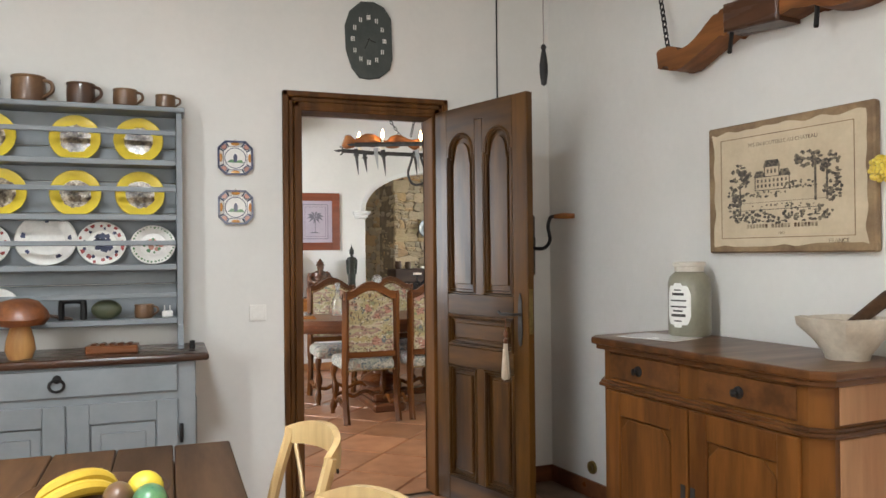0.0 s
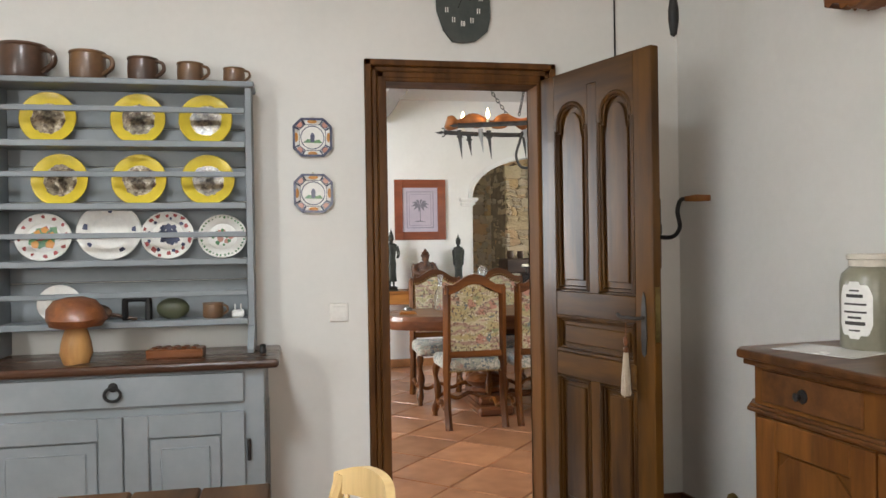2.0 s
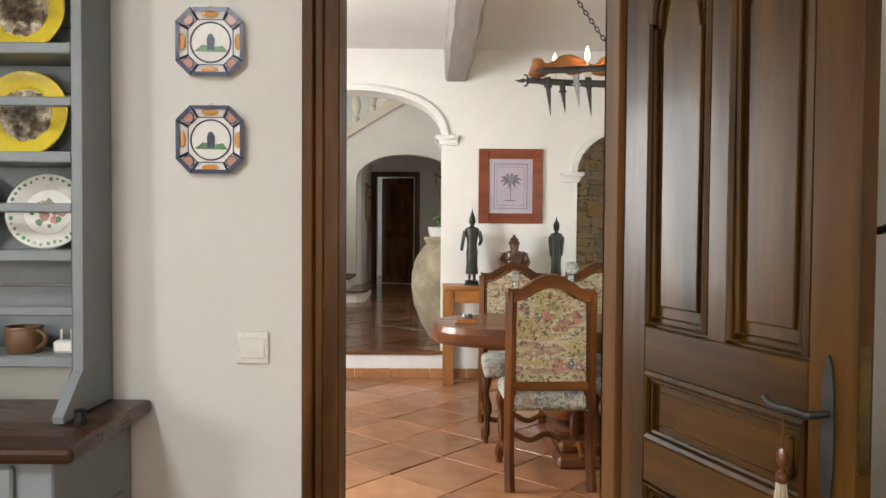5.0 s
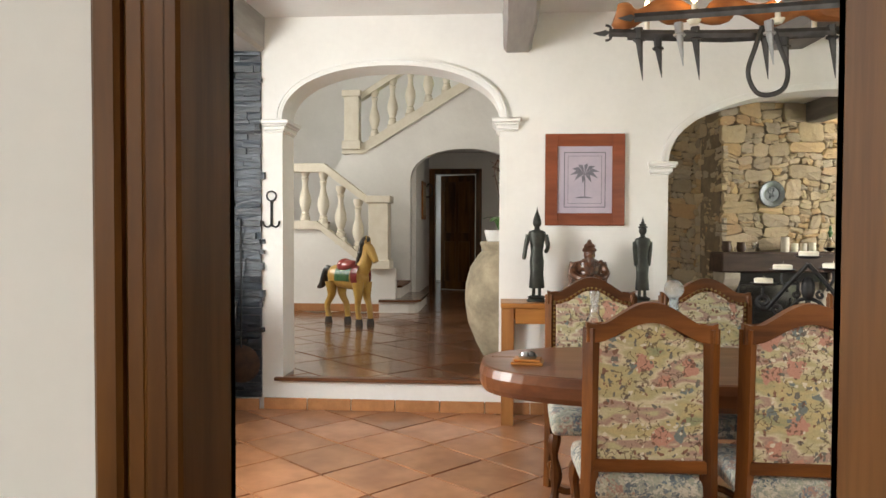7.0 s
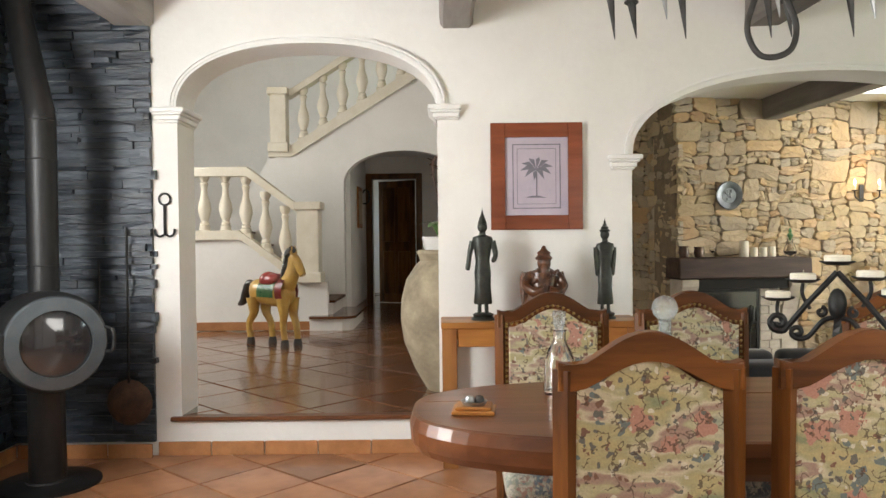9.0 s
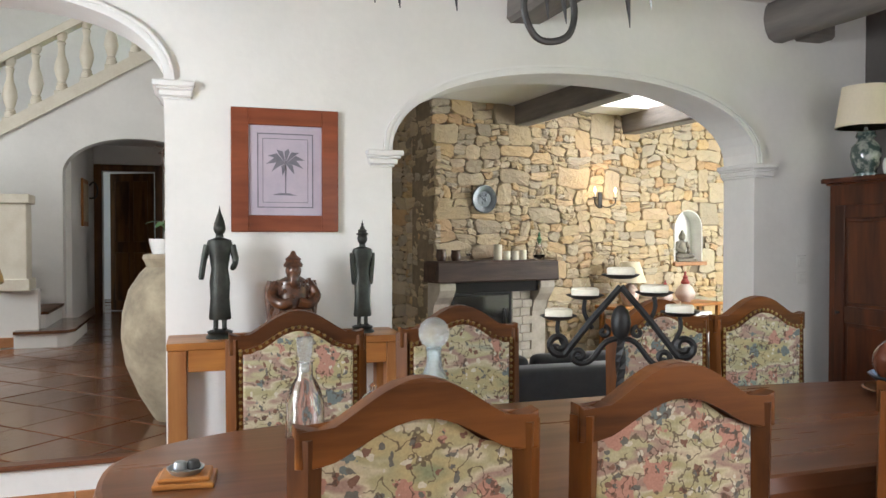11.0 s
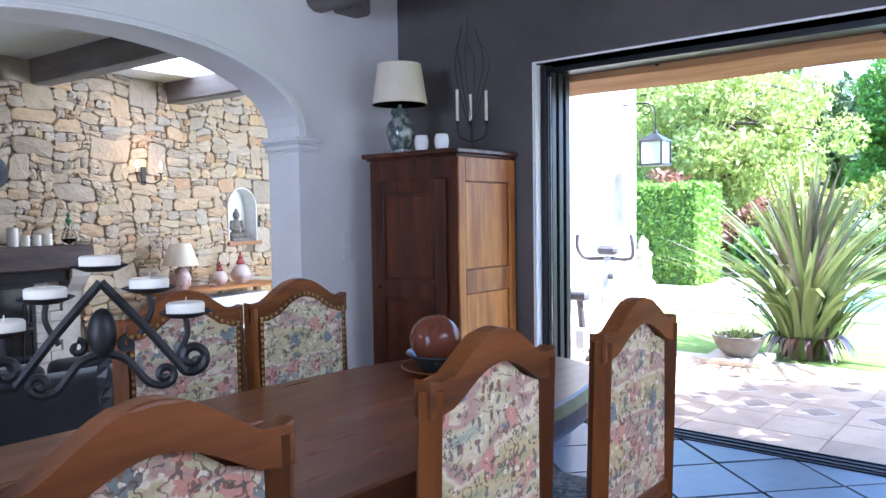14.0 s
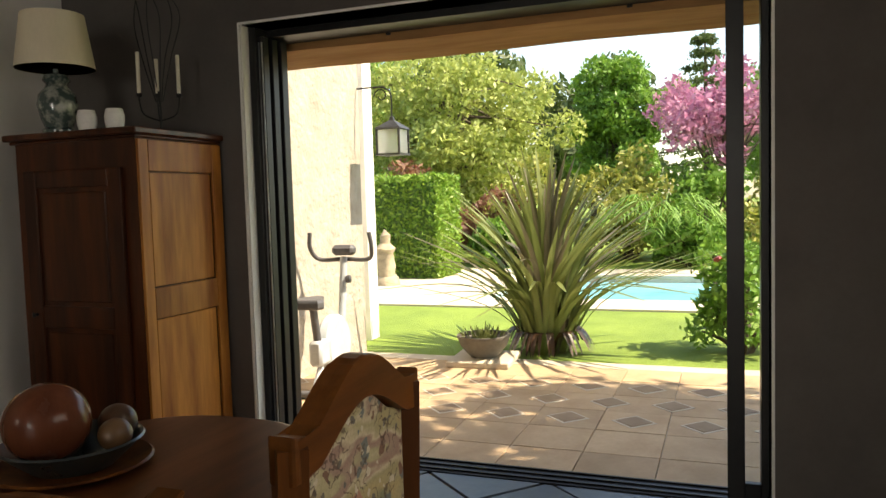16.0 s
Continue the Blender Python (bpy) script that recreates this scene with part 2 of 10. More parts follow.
M = {}
M["plaster"] = mat("plaster_white", (0.80, 0.785, 0.75), (0.74, 0.725, 0.69), 0.85, 0, 1.6, (1, 1, 1), 0.03, 25, 0.35, 9, 0.012)
M["plaster_kitchen"] = mat("plaster_kitchen", (0.70, 0.69, 0.655), (0.64, 0.635, 0.60), 0.85, 0, 1.3, (1, 1, 1), 0.03, 30, 0.25, 14, 0.006)
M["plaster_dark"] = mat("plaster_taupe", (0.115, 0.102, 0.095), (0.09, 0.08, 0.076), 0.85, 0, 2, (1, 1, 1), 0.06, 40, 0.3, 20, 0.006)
M["ceiling"] = mat("ceiling_white", (0.74, 0.72, 0.69), (0.68, 0.66, 0.63), 0.9, 0, 1.2, (1, 1, 1), 0.03, 20, 0.2, 10, 0.006)
M["stucco"] = mat("outdoor_stucco", (0.46, 0.42, 0.36), (0.37, 0.33, 0.275), 0.9, 0, 5, (1, 1, 1), 0.08, 40, 1.0, 16, 0.02)
M["trim"] = mat("trim_white", (0.80, 0.79, 0.765), (0.76, 0.75, 0.72), 0.6, 0, 4, (1, 1, 1), 0.02, 60, 0.1, 40, 0.003)
M["cream_stone"] = mat("cream_stone", (0.76, 0.71, 0.60), (0.68, 0.62, 0.50), 0.7, 0, 6, (1, 1, 1), 0.06, 60, 0.2, 50, 0.003)
M["beam"] = mat("beam_grey", (0.20, 0.18, 0.16), (0.14, 0.125, 0.115), 0.75, 0, 8, (1, 0.12, 1), 0.15, 40, 0.6, 18, 0.01)
M["beam_light"] = mat("beam_pale", (0.36, 0.335, 0.31), (0.28, 0.26, 0.24), 0.75, 0, 8, (1, 0.12, 1), 0.12, 40, 0.6, 18, 0.01)
M["terracotta"] = mat("terracotta_tile", (0.40, 0.185, 0.088), (0.27, 0.115, 0.055), 0.34, 0, 5, (1, 1, 1), 0.14, 40, 0.25, 12, 0.004, 0.25, 0.22)
M["terracotta_hall"] = mat("terracotta_waxed", (0.19, 0.078, 0.032), (0.11, 0.044, 0.019), 0.22, 0, 5, (1, 1, 1), 0.14, 40, 0.25, 12, 0.004, 0.4, 0.22)
M["grout"] = mat("grout", (0.24, 0.17, 0.12), (0.18, 0.13, 0.095), 0.85, 0, 10)
M["skirting"] = mat("skirting_tile", (0.48, 0.22, 0.09), (0.36, 0.155, 0.06), 0.4, 0, 8, (1, 1, 1), 0.1, 60, 0.1, 40, 0.002, 0.2, 0.12)
M["slate"] = mat("slate_black", (0.012, 0.018, 0.026), (0.060, 0.075, 0.094), 0.34, 0, 12, (0.5, 0.5, 2), 0.3, 60, 0.9, 28, 0.01, 0, 0.45)
M["slate_floor"] = mat("slate_blue_tile", (0.055, 0.08, 0.115), (0.10, 0.12, 0.14), 0.36, 0, 4, (1, 1, 1), 0.12, 40, 0.4, 9, 0.006, 0.1, 0.25)
M["stone"] = mat("rubble_stone", (0.52, 0.40, 0.24), (0.40, 0.335, 0.25), 0.85, 0, 5, (1, 1, 1), 0.25, 35, 0.9, 22, 0.012, 0, 0.3)
M["mortar"] = mat("lime_mortar", (0.27, 0.21, 0.14), (0.19, 0.148, 0.10), 0.95, 0, 8)
M["terrace"] = mat("terrace_tile", (0.50, 0.36, 0.225), (0.40, 0.275, 0.165), 0.75, 0, 3, (1, 1, 1), 0.1, 40, 0.2, 40, 0.003, 0, 0.1)
M["terrace_inset"] = mat("terrace_inset_tile", (0.31, 0.22, 0.14), (0.25, 0.17, 0.11), 0.7, 0, 5, (1, 1, 1), 0.1, 40, 0.2, 40, 0.003, 0, 0.15)
M["pool_stone"] = mat("pool_paving", (0.58, 0.51, 0.41), (0.50, 0.43, 0.34), 0.8, 0, 3)
M["lawn"] = mat("lawn", (0.20, 0.29, 0.045), (0.14, 0.22, 0.035), 0.9, 0, 1.5, (1, 1, 1), 0.3, 30, 0.8, 60, 0.02)
M["water"] = mat("pool_water", (0.18, 0.52, 0.62), (0.25, 0.60, 0.68), 0.08, 0, 1.2, (1, 1, 1), 0.05, 6, 0.25, 5, 0.02)
M["oak"] = wood("oak_honey", (0.36, 0.155, 0.05), (0.24, 0.09, 0.028))
M["oak_x"] = wood("oak_honey_rail", (0.36, 0.155, 0.05), (0.24, 0.09, 0.028), "x")
M["door_wood"] = wood("door_oak", (0.092, 0.040, 0.0075), (0.030, 0.0125, 0.003), "z", 0.38, 0.12, 0.1)
M["door_rail"] = wood("door_oak_rail", (0.092, 0.040, 0.0075), (0.030, 0.0125, 0.003), "x", 0.38, 0.12, 0.1)
M["casing"] = wood("casing_dark", (0.135, 0.054, 0.012), (0.050, 0.018, 0.004), "z", 0.42, 0.1, 0.05)
M["chair_wood"] = wood("chair_walnut", (0.16, 0.054, 0.011), (0.058, 0.0185, 0.0045), "z", 0.38, 0.05)
M["table_wood"] = wood("table_walnut", (0.16, 0.056, 0.02), (0.085, 0.028, 0.011), "x", 0.30, 0.5, spec=0.35)
M["table_wood"].node_tree.nodes["Principled BSDF"].inputs["Coat Roughness"].default_value = 0.3
M["console_wood"] = wood("console_orange", (0.42, 0.175, 0.045), (0.30, 0.115, 0.03), "x", 0.38, 0.3)
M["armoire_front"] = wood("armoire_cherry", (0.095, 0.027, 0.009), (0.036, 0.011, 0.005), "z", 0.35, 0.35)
# brighter than the front: window light on the side is in this colour
M["armoire_side"] = wood("armoire_side_lit", (0.48, 0.19, 0.040), (0.25, 0.080, 0.016), "z", 0.42, 0.2)
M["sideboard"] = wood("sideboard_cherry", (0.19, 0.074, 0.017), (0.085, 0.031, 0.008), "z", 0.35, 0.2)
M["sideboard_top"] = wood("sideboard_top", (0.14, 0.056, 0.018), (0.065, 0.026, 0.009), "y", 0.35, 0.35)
# light falling on the sideboard's end is put into this paler colour
M["sideboard_end"] = wood("sideboard_end_lit", (0.48, 0.26, 0.13), (0.38, 0.19, 0.09), "z", 0.45, 0.15)
M["rough_table"] = wood("table_plank", (0.095, 0.046, 0.020), (0.030, 0.015, 0.008), "y", 0.5, 0.1, 0.3)
M["bistro"] = wood("bistro_beech", (0.56, 0.40, 0.19), (0.46, 0.31, 0.14), "z", 0.4, 0.25)
M["dresser"] = mat("dresser_grey_blue", (0.230, 0.255, 0.272), (0.185, 0.207, 0.222), 0.5, 0, 3, (1, 1, 1), 0.06, 30, 0.2, 30, 0.003)
M["dresser_top"] = wood("dresser_top", (0.085, 0.038, 0.02), (0.045, 0.02, 0.011), "x", 0.28, 0.45)
M["iron"] = mat("wrought_iron", (0.018, 0.018, 0.019), (0.032, 0.031, 0.03), 0.5, 0.6, 20)
M["iron_grey"] = mat("iron_grey", (0.10, 0.10, 0.10), (0.06, 0.058, 0.055), 0.5, 0.8, 15)
M["black_steel"] = mat("stove_black", (0.012, 0.012, 0.013), (0.02, 0.02, 0.021), 0.45, 0.3, 20)
M["alu_dark"] = mat("aluminium_dark", (0.016, 0.016, 0.017), (0.022, 0.022, 0.023), 0.4, 0.4, 10)
M["alu"] = mat("aluminium_pale", (0.45, 0.47, 0.48), (0.40, 0.42, 0.43), 0.35, 0.8, 10)
M["brass"] = mat("old_brass", (0.35, 0.25, 0.09), (0.22, 0.15, 0.055), 0.4, 1.0, 20)
M["bronze"] = mat("bronze_green", (0.050, 0.052, 0.044), (0.030, 0.031, 0.027), 0.45, 0.7, 12, fine=0.25)
M["verdigris"] = mat("verdigris", (0.09, 0.15, 0.13), (0.05, 0.075, 0.065), 0.6, 0.4, 18, fine=0.25)
M["carved"] = mat("carved_wood_gilt", (0.13, 0.045, 0.014), (0.035, 0.013, 0.006), 0.4, 0.1, 26, fine=0.35, coat=0.3)
M["urn"] = mat("urn_clay", (0.42, 0.35, 0.24), (0.26, 0.215, 0.15), 0.85, 0, 4, (1, 1, 1), 0.2, 30, 0.7, 14, 0.01, contrast=(0.38, 0.6))
M["white_ceramic"] = mat("white_ceramic", (0.78, 0.77, 0.74), (0.72, 0.71, 0.68), 0.25, 0, 5, coat=0.5, bump=0.05)
M["shade"] = mat("lampshade_cream", (0.72, 0.64, 0.49), (0.66, 0.58, 0.43), 0.9, 0, 4, (1, 1, 0.2), 0.05, 120)
M["wax"] = mat("candle_wax", (0.80, 0.76, 0.64), (0.74, 0.69, 0.56), 0.5, 0, 10)
M["sofa"] = mat("sofa_charcoal", (0.022, 0.023, 0.026), (0.032, 0.033, 0.036), 0.85, 0, 12, sheen=0.3)
# near-black that paints the shade inside the sooty fire opening
M["fire_dark"] = mat("fire_opening_dark", (0.012, 0.011, 0.010), (0.02, 0.018, 0.016), 0.9, 0, 10)
M["leaf"] = mat("leaf_green", (0.10, 0.19, 0.03), (0.05, 0.11, 0.02), 0.55, 0, 2.5, fine=0.3, bump=0)
M["water_glass"] = glass("clear_glass")
M["pane"] = glass("pane_glass", (0.95, 0.98, 0.97))


def tapestry(name, s=1.0, per_object=37.0):
    """Pastoral woven cloth: flowing meadow bands, salmon houses, blue-grey trees, pale tents and dark drawn lines."""
    m = bpy.data.materials.new(name)
    m.use_nodes = True
    N, L = m.node_tree.nodes, m.node_tree.links
    p = N["Principled BSDF"]
    p.inputs["Roughness"].default_value = 0.92
    p.inputs["Sheen Weight"].default_value = 0.15
    p.inputs["Specular IOR Level"].default_value = 0.2
    co, mp, info = N.new("ShaderNodeTexCoord"), N.new("ShaderNodeMapping"), N.new("ShaderNodeObjectInfo")
    off = N.new("ShaderNodeMath")
    off.operation = "MULTIPLY"
    off.inputs[1].default_value = per_object
    L.new(info.outputs["Random"], off.inputs[0])
    L.new(off.outputs[0], mp.inputs["Location"])
    L.new(co.outputs["Object"], mp.inputs["Vector"])

    def noise_at(scale, detail=3.0, stretch=(1, 1, 1), shift=0.0):
        mm, n = N.new("ShaderNodeMapping"), N.new("ShaderNodeTexNoise")
        mm.inputs["Scale"].default_value, mm.inputs["Location"].default_value = stretch, (shift, shift, shift)
        L.new(mp.outputs[0], mm.inputs["Vector"])
        L.new(mm.outputs[0], n.inputs["Vector"])
        n.inputs["Scale"].default_value, n.inputs["Detail"].default_value = scale * s, detail
        return n

    def maths(op, a, b):
        n = N.new("ShaderNodeMath")
        n.operation = op
        for i, q in enumerate((a, b)):
            if isinstance(q, (int, float)):
                n.inputs[i].default_value = q
            else:
                L.new(q, n.inputs[i])
        return n.outputs[0]

    def over(base, fac, colour):
        n = N.new("ShaderNodeMix")
        n.data_type = "RGBA"
        L.new(fac, n.inputs["Factor"])
        L.new(base, n.inputs["A"])
        if isinstance(colour, tuple):
            n.inputs["B"].default_value = (*colour, 1)
        else:
            L.new(colour, n.inputs["B"])
        return n.outputs["Result"]

    def patches(scale, shift, dist, keep, warp=0.03):
        """Irregular patches: some cells of a warped cell pattern, cut off at a distance from their centre."""
        mm = N.new("ShaderNodeMapping")
        mm.inputs["Location"].default_value = (shift, shift * 0.7, shift * 1.3)
        L.new(mp.outputs[0], mm.inputs["Vector"])
        wob = noise_at(26, 4, (1, 1, 1), shift)
        mix = N.new("ShaderNodeVectorMath")
        mix.operation = "MULTIPLY_ADD"
        mix.inputs[1].default_value = (warp * 2,) * 3
        L.new(wob.outputs["Color"], mix.inputs[0])
        L.new(mm.outputs[0], mix.inputs[2])
        v, sep = N.new("ShaderNodeTexVoronoi"), N.new("ShaderNodeSeparateColor")
        v.inputs["Scale"].default_value = scale * s
        L.new(mix.outputs[0], v.inputs["Vector"])
        L.new(v.outputs["Color"], sep.inputs[0])
        near = maths("LESS_THAN", v.outputs["Distance"], dist)
        return maths("MULTIPLY", near, maths("GREATER_THAN", sep.outputs[0], keep))

    band = noise_at(6.5, 3.5, (0.55, 1, 1.6))
    ramp = N.new("ShaderNodeValToRGB")
    el = ramp.color_ramp.elements
    el[0].position, el[0].color = 0.30, (0.24, 0.26, 0.15, 1)
    el[1].position, el[1].color = 0.72, (0.22, 0.27, 0.22, 1)
    for pos_, c in ((0.38, (0.46, 0.37, 0.19)), (0.44, (0.38, 0.34, 0.19)), (0.485, (0.55, 0.48, 0.33)), (0.515, (0.34, 0.22, 0.175)), (0.56, (0.36, 0.26, 0.20)), (0.585, (0.42, 0.38, 0.22)), (0.64, (0.50, 0.44, 0.29))):
        el.new(pos_).color = (*c, 1)
    L.new(band.outputs[0], ramp.inputs[0])
    col = ramp.outputs[0]
    col = over(col, patches(12, 3.0, 0.40, 0.58, 0.045), (0.44, 0.23, 0.17))
    col = over(col, patches(13, 9.0, 0.34, 0.68, 0.05), (0.16, 0.185, 0.175))
    col = over(col, patches(38, 5.0, 0.34, 0.66, 0.03), (0.20, 0.11, 0.075))
    col = over(col, patches(46, 13.0, 0.32, 0.74, 0.022), (0.58, 0.53, 0.41))
    col = over(col, patches(44, 21.0, 0.34, 0.70, 0.03), (0.15, 0.14, 0.12))
    lines = noise_at(30, 2.5, (1.0, 1, 1.0), 17.0)
    thin = maths("LESS_THAN", maths("ABSOLUTE", maths("SUBTRACT", lines.outputs[0], 0.5), 0.0), 0.020)
    where = maths("GREATER_THAN", noise_at(13, 2, (1, 1, 1), 27.0).outputs[0], 0.47)
    col = over(col, maths("MULTIPLY", maths("MULTIPLY", thin, where), 0.75), (0.085, 0.055, 0.04))
    weave = noise_at(220, 2)
    rng = N.new("ShaderNodeMapRange")
    rng.inputs["To Min"].default_value, rng.inputs["To Max"].default_value = 0.72, 1.24
    L.new(weave.outputs[0], rng.inputs["Value"])
    mul = N.new("ShaderNodeVectorMath")
    mul.operation = "MULTIPLY"
    L.new(col, mul.inputs[0])
    L.new(rng.outputs[0], mul.inputs[1])
    L.new(mul.outputs[0], p.inputs["Base Color"])
    b = N.new("ShaderNodeBump")
    b.inputs["Strength"].default_value, b.inputs["Distance"].default_value = 0.4, 0.001
    L.new(noise_at(420, 2).outputs[0], b.inputs["Height"])
    L.new(b.outputs[0], p.inputs["Normal"])
    return m


M["tapestry"] = tapestry("tapestry_fabric")
M["tapestry_seat"] = ramp_mix(mat("tapestry_seat_fabric", (0.3, 0.3, 0.2), None, 0.9, 0, 9, (1, 1, 1), 0.3, 130, 0.5, 400, 0.001, per_object=0.04, sheen=0.15),
                              [(0.30, 0.31, 0.24), (0.44, 0.40, 0.32), (0.30, 0.19, 0.15), (0.13, 0.16, 0.18), (0.38, 0.37, 0.29), (0.10, 0.12, 0.135), (0.48, 0.44, 0.36), (0.22, 0.24, 0.21)],
                              13, warp=0.9)

# structure: kitchen, dining room, raised hall, sunken salon
WX = 4.47          # inner face of the terrace wall
AY = 4.64          # dining face of the arcade wall
AB = 4.94          # its far face
HZ = 0.235         # hall floor
SZ = -0.36         # salon floor
CZ = 2.85          # ceiling


def kwall(y):
    """Skew right-hand kitchen wall."""
    return 1.03 - 0.135 * y


def setting(name, bm, material, label, category, smooth=False):
    return solid(name, bm, material, label, category, "structure", smooth=smooth)


# floors
bm = bmnew()
box(bm, -3.1, -5.8, -0.1, 2.0, 0.06, -0.012)
setting("floor_kitchen", bm, M["grout"], "terracotta kitchen floor bed between tiles", "floor")
bm = bmnew()
box(bm, -2.8, 0.06, -0.1, WX + 0.1, AY + 0.05, -0.012)
floor_dining = setting("floor_dining", bm, M["grout"], "diagonal terracotta tiled dining floor with grey grout", "floor")
bm = bmnew()
box(bm, -5.2, AY + 0.02, -0.1, 0.6, 20.5, HZ - 0.012)
floor_hall = setting("floor_hall", bm, M["grout"], "waxed terracotta tiled hall floor, one step up", "floor")
bm = bmnew()
box(bm, 0.6, AY + 0.06, SZ - 0.1, 8.2, 10.6, SZ)
setting("floor_salon", bm, M["terracotta_hall"], "terracotta sitting-room floor, two steps down", "floor")

# kitchen walls
bm = bmnew()
prism(bm, [(-3.2, 0), (-0.40, 0), (-0.40, 2.045), (0.325, 2.045), (0.325, 0), (1.2, 0), (1.2, CZ), (-3.2, CZ)], 0.0, 0.10)
setting("wall_kitchen_north", bm, M["plaster_kitchen"], "off-white plastered kitchen wall with a doorway", "wall")
bm = bmnew()
prism(bm, [(kwall(0), 0), (kwall(0) + 0.2, 0), (kwall(-5.9) + 0.2, -5.9), (kwall(-5.9), -5.9)], 0, CZ, "z")
setting("wall_kitchen_east", bm, M["plaster_kitchen"], "off-white plastered kitchen side wall", "wall")
bm = bmnew()
prism(bm, [(-5.9, 0), (0.1, 0), (0.1, CZ), (-5.9, CZ)], -3.3, -3.1, "x")
setting("wall_kitchen_west", bm, M["plaster_kitchen"], "plain plastered kitchen wall", "wall")
bm = bmnew()
box(bm, -3.2, -5.9, 0, 2.1, -5.7, CZ)
setting("wall_kitchen_south", bm, M["plaster_kitchen"], "plain plastered kitchen wall", "wall")
bm = bmnew()
box(bm, -3.3, -5.9, CZ, 2.1, 0.1, CZ + 0.15)
setting("ceiling_kitchen", bm, M["ceiling"], "white kitchen ceiling", "ceiling")
bm = bmnew()
prism(bm, [(kwall(0) - 0.012, 0), (kwall(0), 0), (kwall(-5.6), -5.6), (kwall(-5.6) - 0.012, -5.6)], 0, 0.09, "z")
box(bm, 0.42, -0.012, 0, kwall(0) - 0.013, -0.001, 0.09)
setting("baseboard_kitchen", bm, M["table_wood"], "dark skirting along the kitchen wall", "skirting")

# dining room: arcade wall, with a low arch up to the hall and a wide arch down to the salon
A1 = (-0.855, 0.787, 2.11, 0.382)     # centre, half width, spring, rise
A2 = (2.328, 1.218, 1.80, 0.495)
out = [(-2.75, -0.1), (-2.75, CZ), (4.6, CZ), (4.6, SZ - 0.1), (A2[0] + A2[1], SZ - 0.1)] + arch_pts(*A2) + \
      [(A2[0] - A2[1], SZ - 0.1), (A1[0] + A1[1], SZ - 0.1)] + arch_pts(*A1) + [(A1[0] - A1[1], -0.1)]
bm = bmnew()
prism(bm, out, AY, AB)
wall_arcade = setting("wall_arcade", bm, M["plaster"], "white rough-plastered wall with two wide arches", "wall")


def archivolt(name, a, d=0.046):
    """Moulded band round an arch: two stepped fillets."""
    ob = None
    for k, (i0, i1, proud) in enumerate(((0.0, d, 0.02), (d * 0.30, d * 0.55, 0.027), (d * 0.72, d * 1.05, 0.032))):
        xc, half, spring, rise = a
        inner = arch_pts(xc, half + i0, spring, rise + i0, 40)
        outer = arch_pts(xc, half + i1, spring, rise + i1, 40)
        bm = bmnew() if k == 0 else bm
        for (p, q), (r, s) in zip(zip(inner, inner[1:]), zip(outer, outer[1:])):
            f = [bm.verts.new((x, AY - proud, z)) for x, z in (p, q, s, r)]
            g = [bm.verts.new((x, AY + 0.01, z)) for x, z in (p, q, s, r)]
            bm.faces.new(f)
            bm.faces.new((f[0], f[1], g[1], g[0]))
            bm.faces.new((f[3], f[2], g[2], g[3]))
    return setting(name, bm, M["trim"], "white moulded plaster band round the arch", "moulding")


archivolt("trim_arch_1", A1)
archivolt("trim_arch_2", A2)


def impost(name, x, into, spring, far=AB):
    """Capital block at an arch's spring; into is +1 where the opening lies to its right."""
    bm = bmnew()
    for z0, z1, o in ((-0.09, -0.075, 0.012), (-0.075, -0.045, 0.026), (-0.045, -0.03, 0.042), (-0.03, 0.0, 0.056)):
        xa, xb = (x - 0.125 - o * 0.4, x + o) if into > 0 else (x - o, x + 0.125 + o * 0.4)
        box(bm, xa, AY - 0.012 - o * 0.8, spring + z0, xb, far + 0.01, spring + z1, 0.006)
    return setting(name, bm, M["trim"], "white plaster capital at the spring of the arch", "moulding")


impost("trim_impost_1", A1[0] - A1[1], 1, A1[2])
impost("trim_impost_2", A1[0] + A1[1], -1, A1[2])
impost("trim_impost_3", A2[0] - A2[1], 1, A2[2])
impost("trim_impost_4", A2[0] + A2[1], -1, A2[2])

bm = bmnew()
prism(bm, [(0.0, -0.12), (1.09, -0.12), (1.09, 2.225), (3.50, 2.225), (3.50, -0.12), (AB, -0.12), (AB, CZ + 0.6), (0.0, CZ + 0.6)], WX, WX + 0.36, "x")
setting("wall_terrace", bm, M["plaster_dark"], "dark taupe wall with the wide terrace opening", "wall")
bm = bmnew()
box(bm, WX - 0.004, 3.5, 0, WX + 0.16, 3.512, 2.225)
box(bm, WX - 0.004, 1.09, 2.225, WX + 0.16, 3.512, 2.237)
box(bm, WX - 0.004, 1.078, 0, WX + 0.16, 1.09, 2.225)
setting("trim_reveal", bm, M["trim"], "pale plaster reveal round the terrace opening", "reveal")
bm = bmnew()
box(bm, -2.85, 0.02, 0, -2.68, AY, CZ)
setting("wall_dining_west", bm, M["plaster"], "white plastered dining wall", "wall")
bm = bmnew()
box(bm, 0.9, 0.101, 0, WX + 0.1, 0.2, CZ)
box(bm, -2.7, 0.101, 0, -0.60, 0.112, CZ)
setting("wall_dining_south", bm, M["plaster"], "white plastered dining wall", "wall")
bm = bmnew()
box(bm, -2.85, 0.1, CZ, WX + 0.36, AB, CZ + 0.15)
setting("ceiling_dining", bm, M["ceiling"], "white dining ceiling between beams", "ceiling")


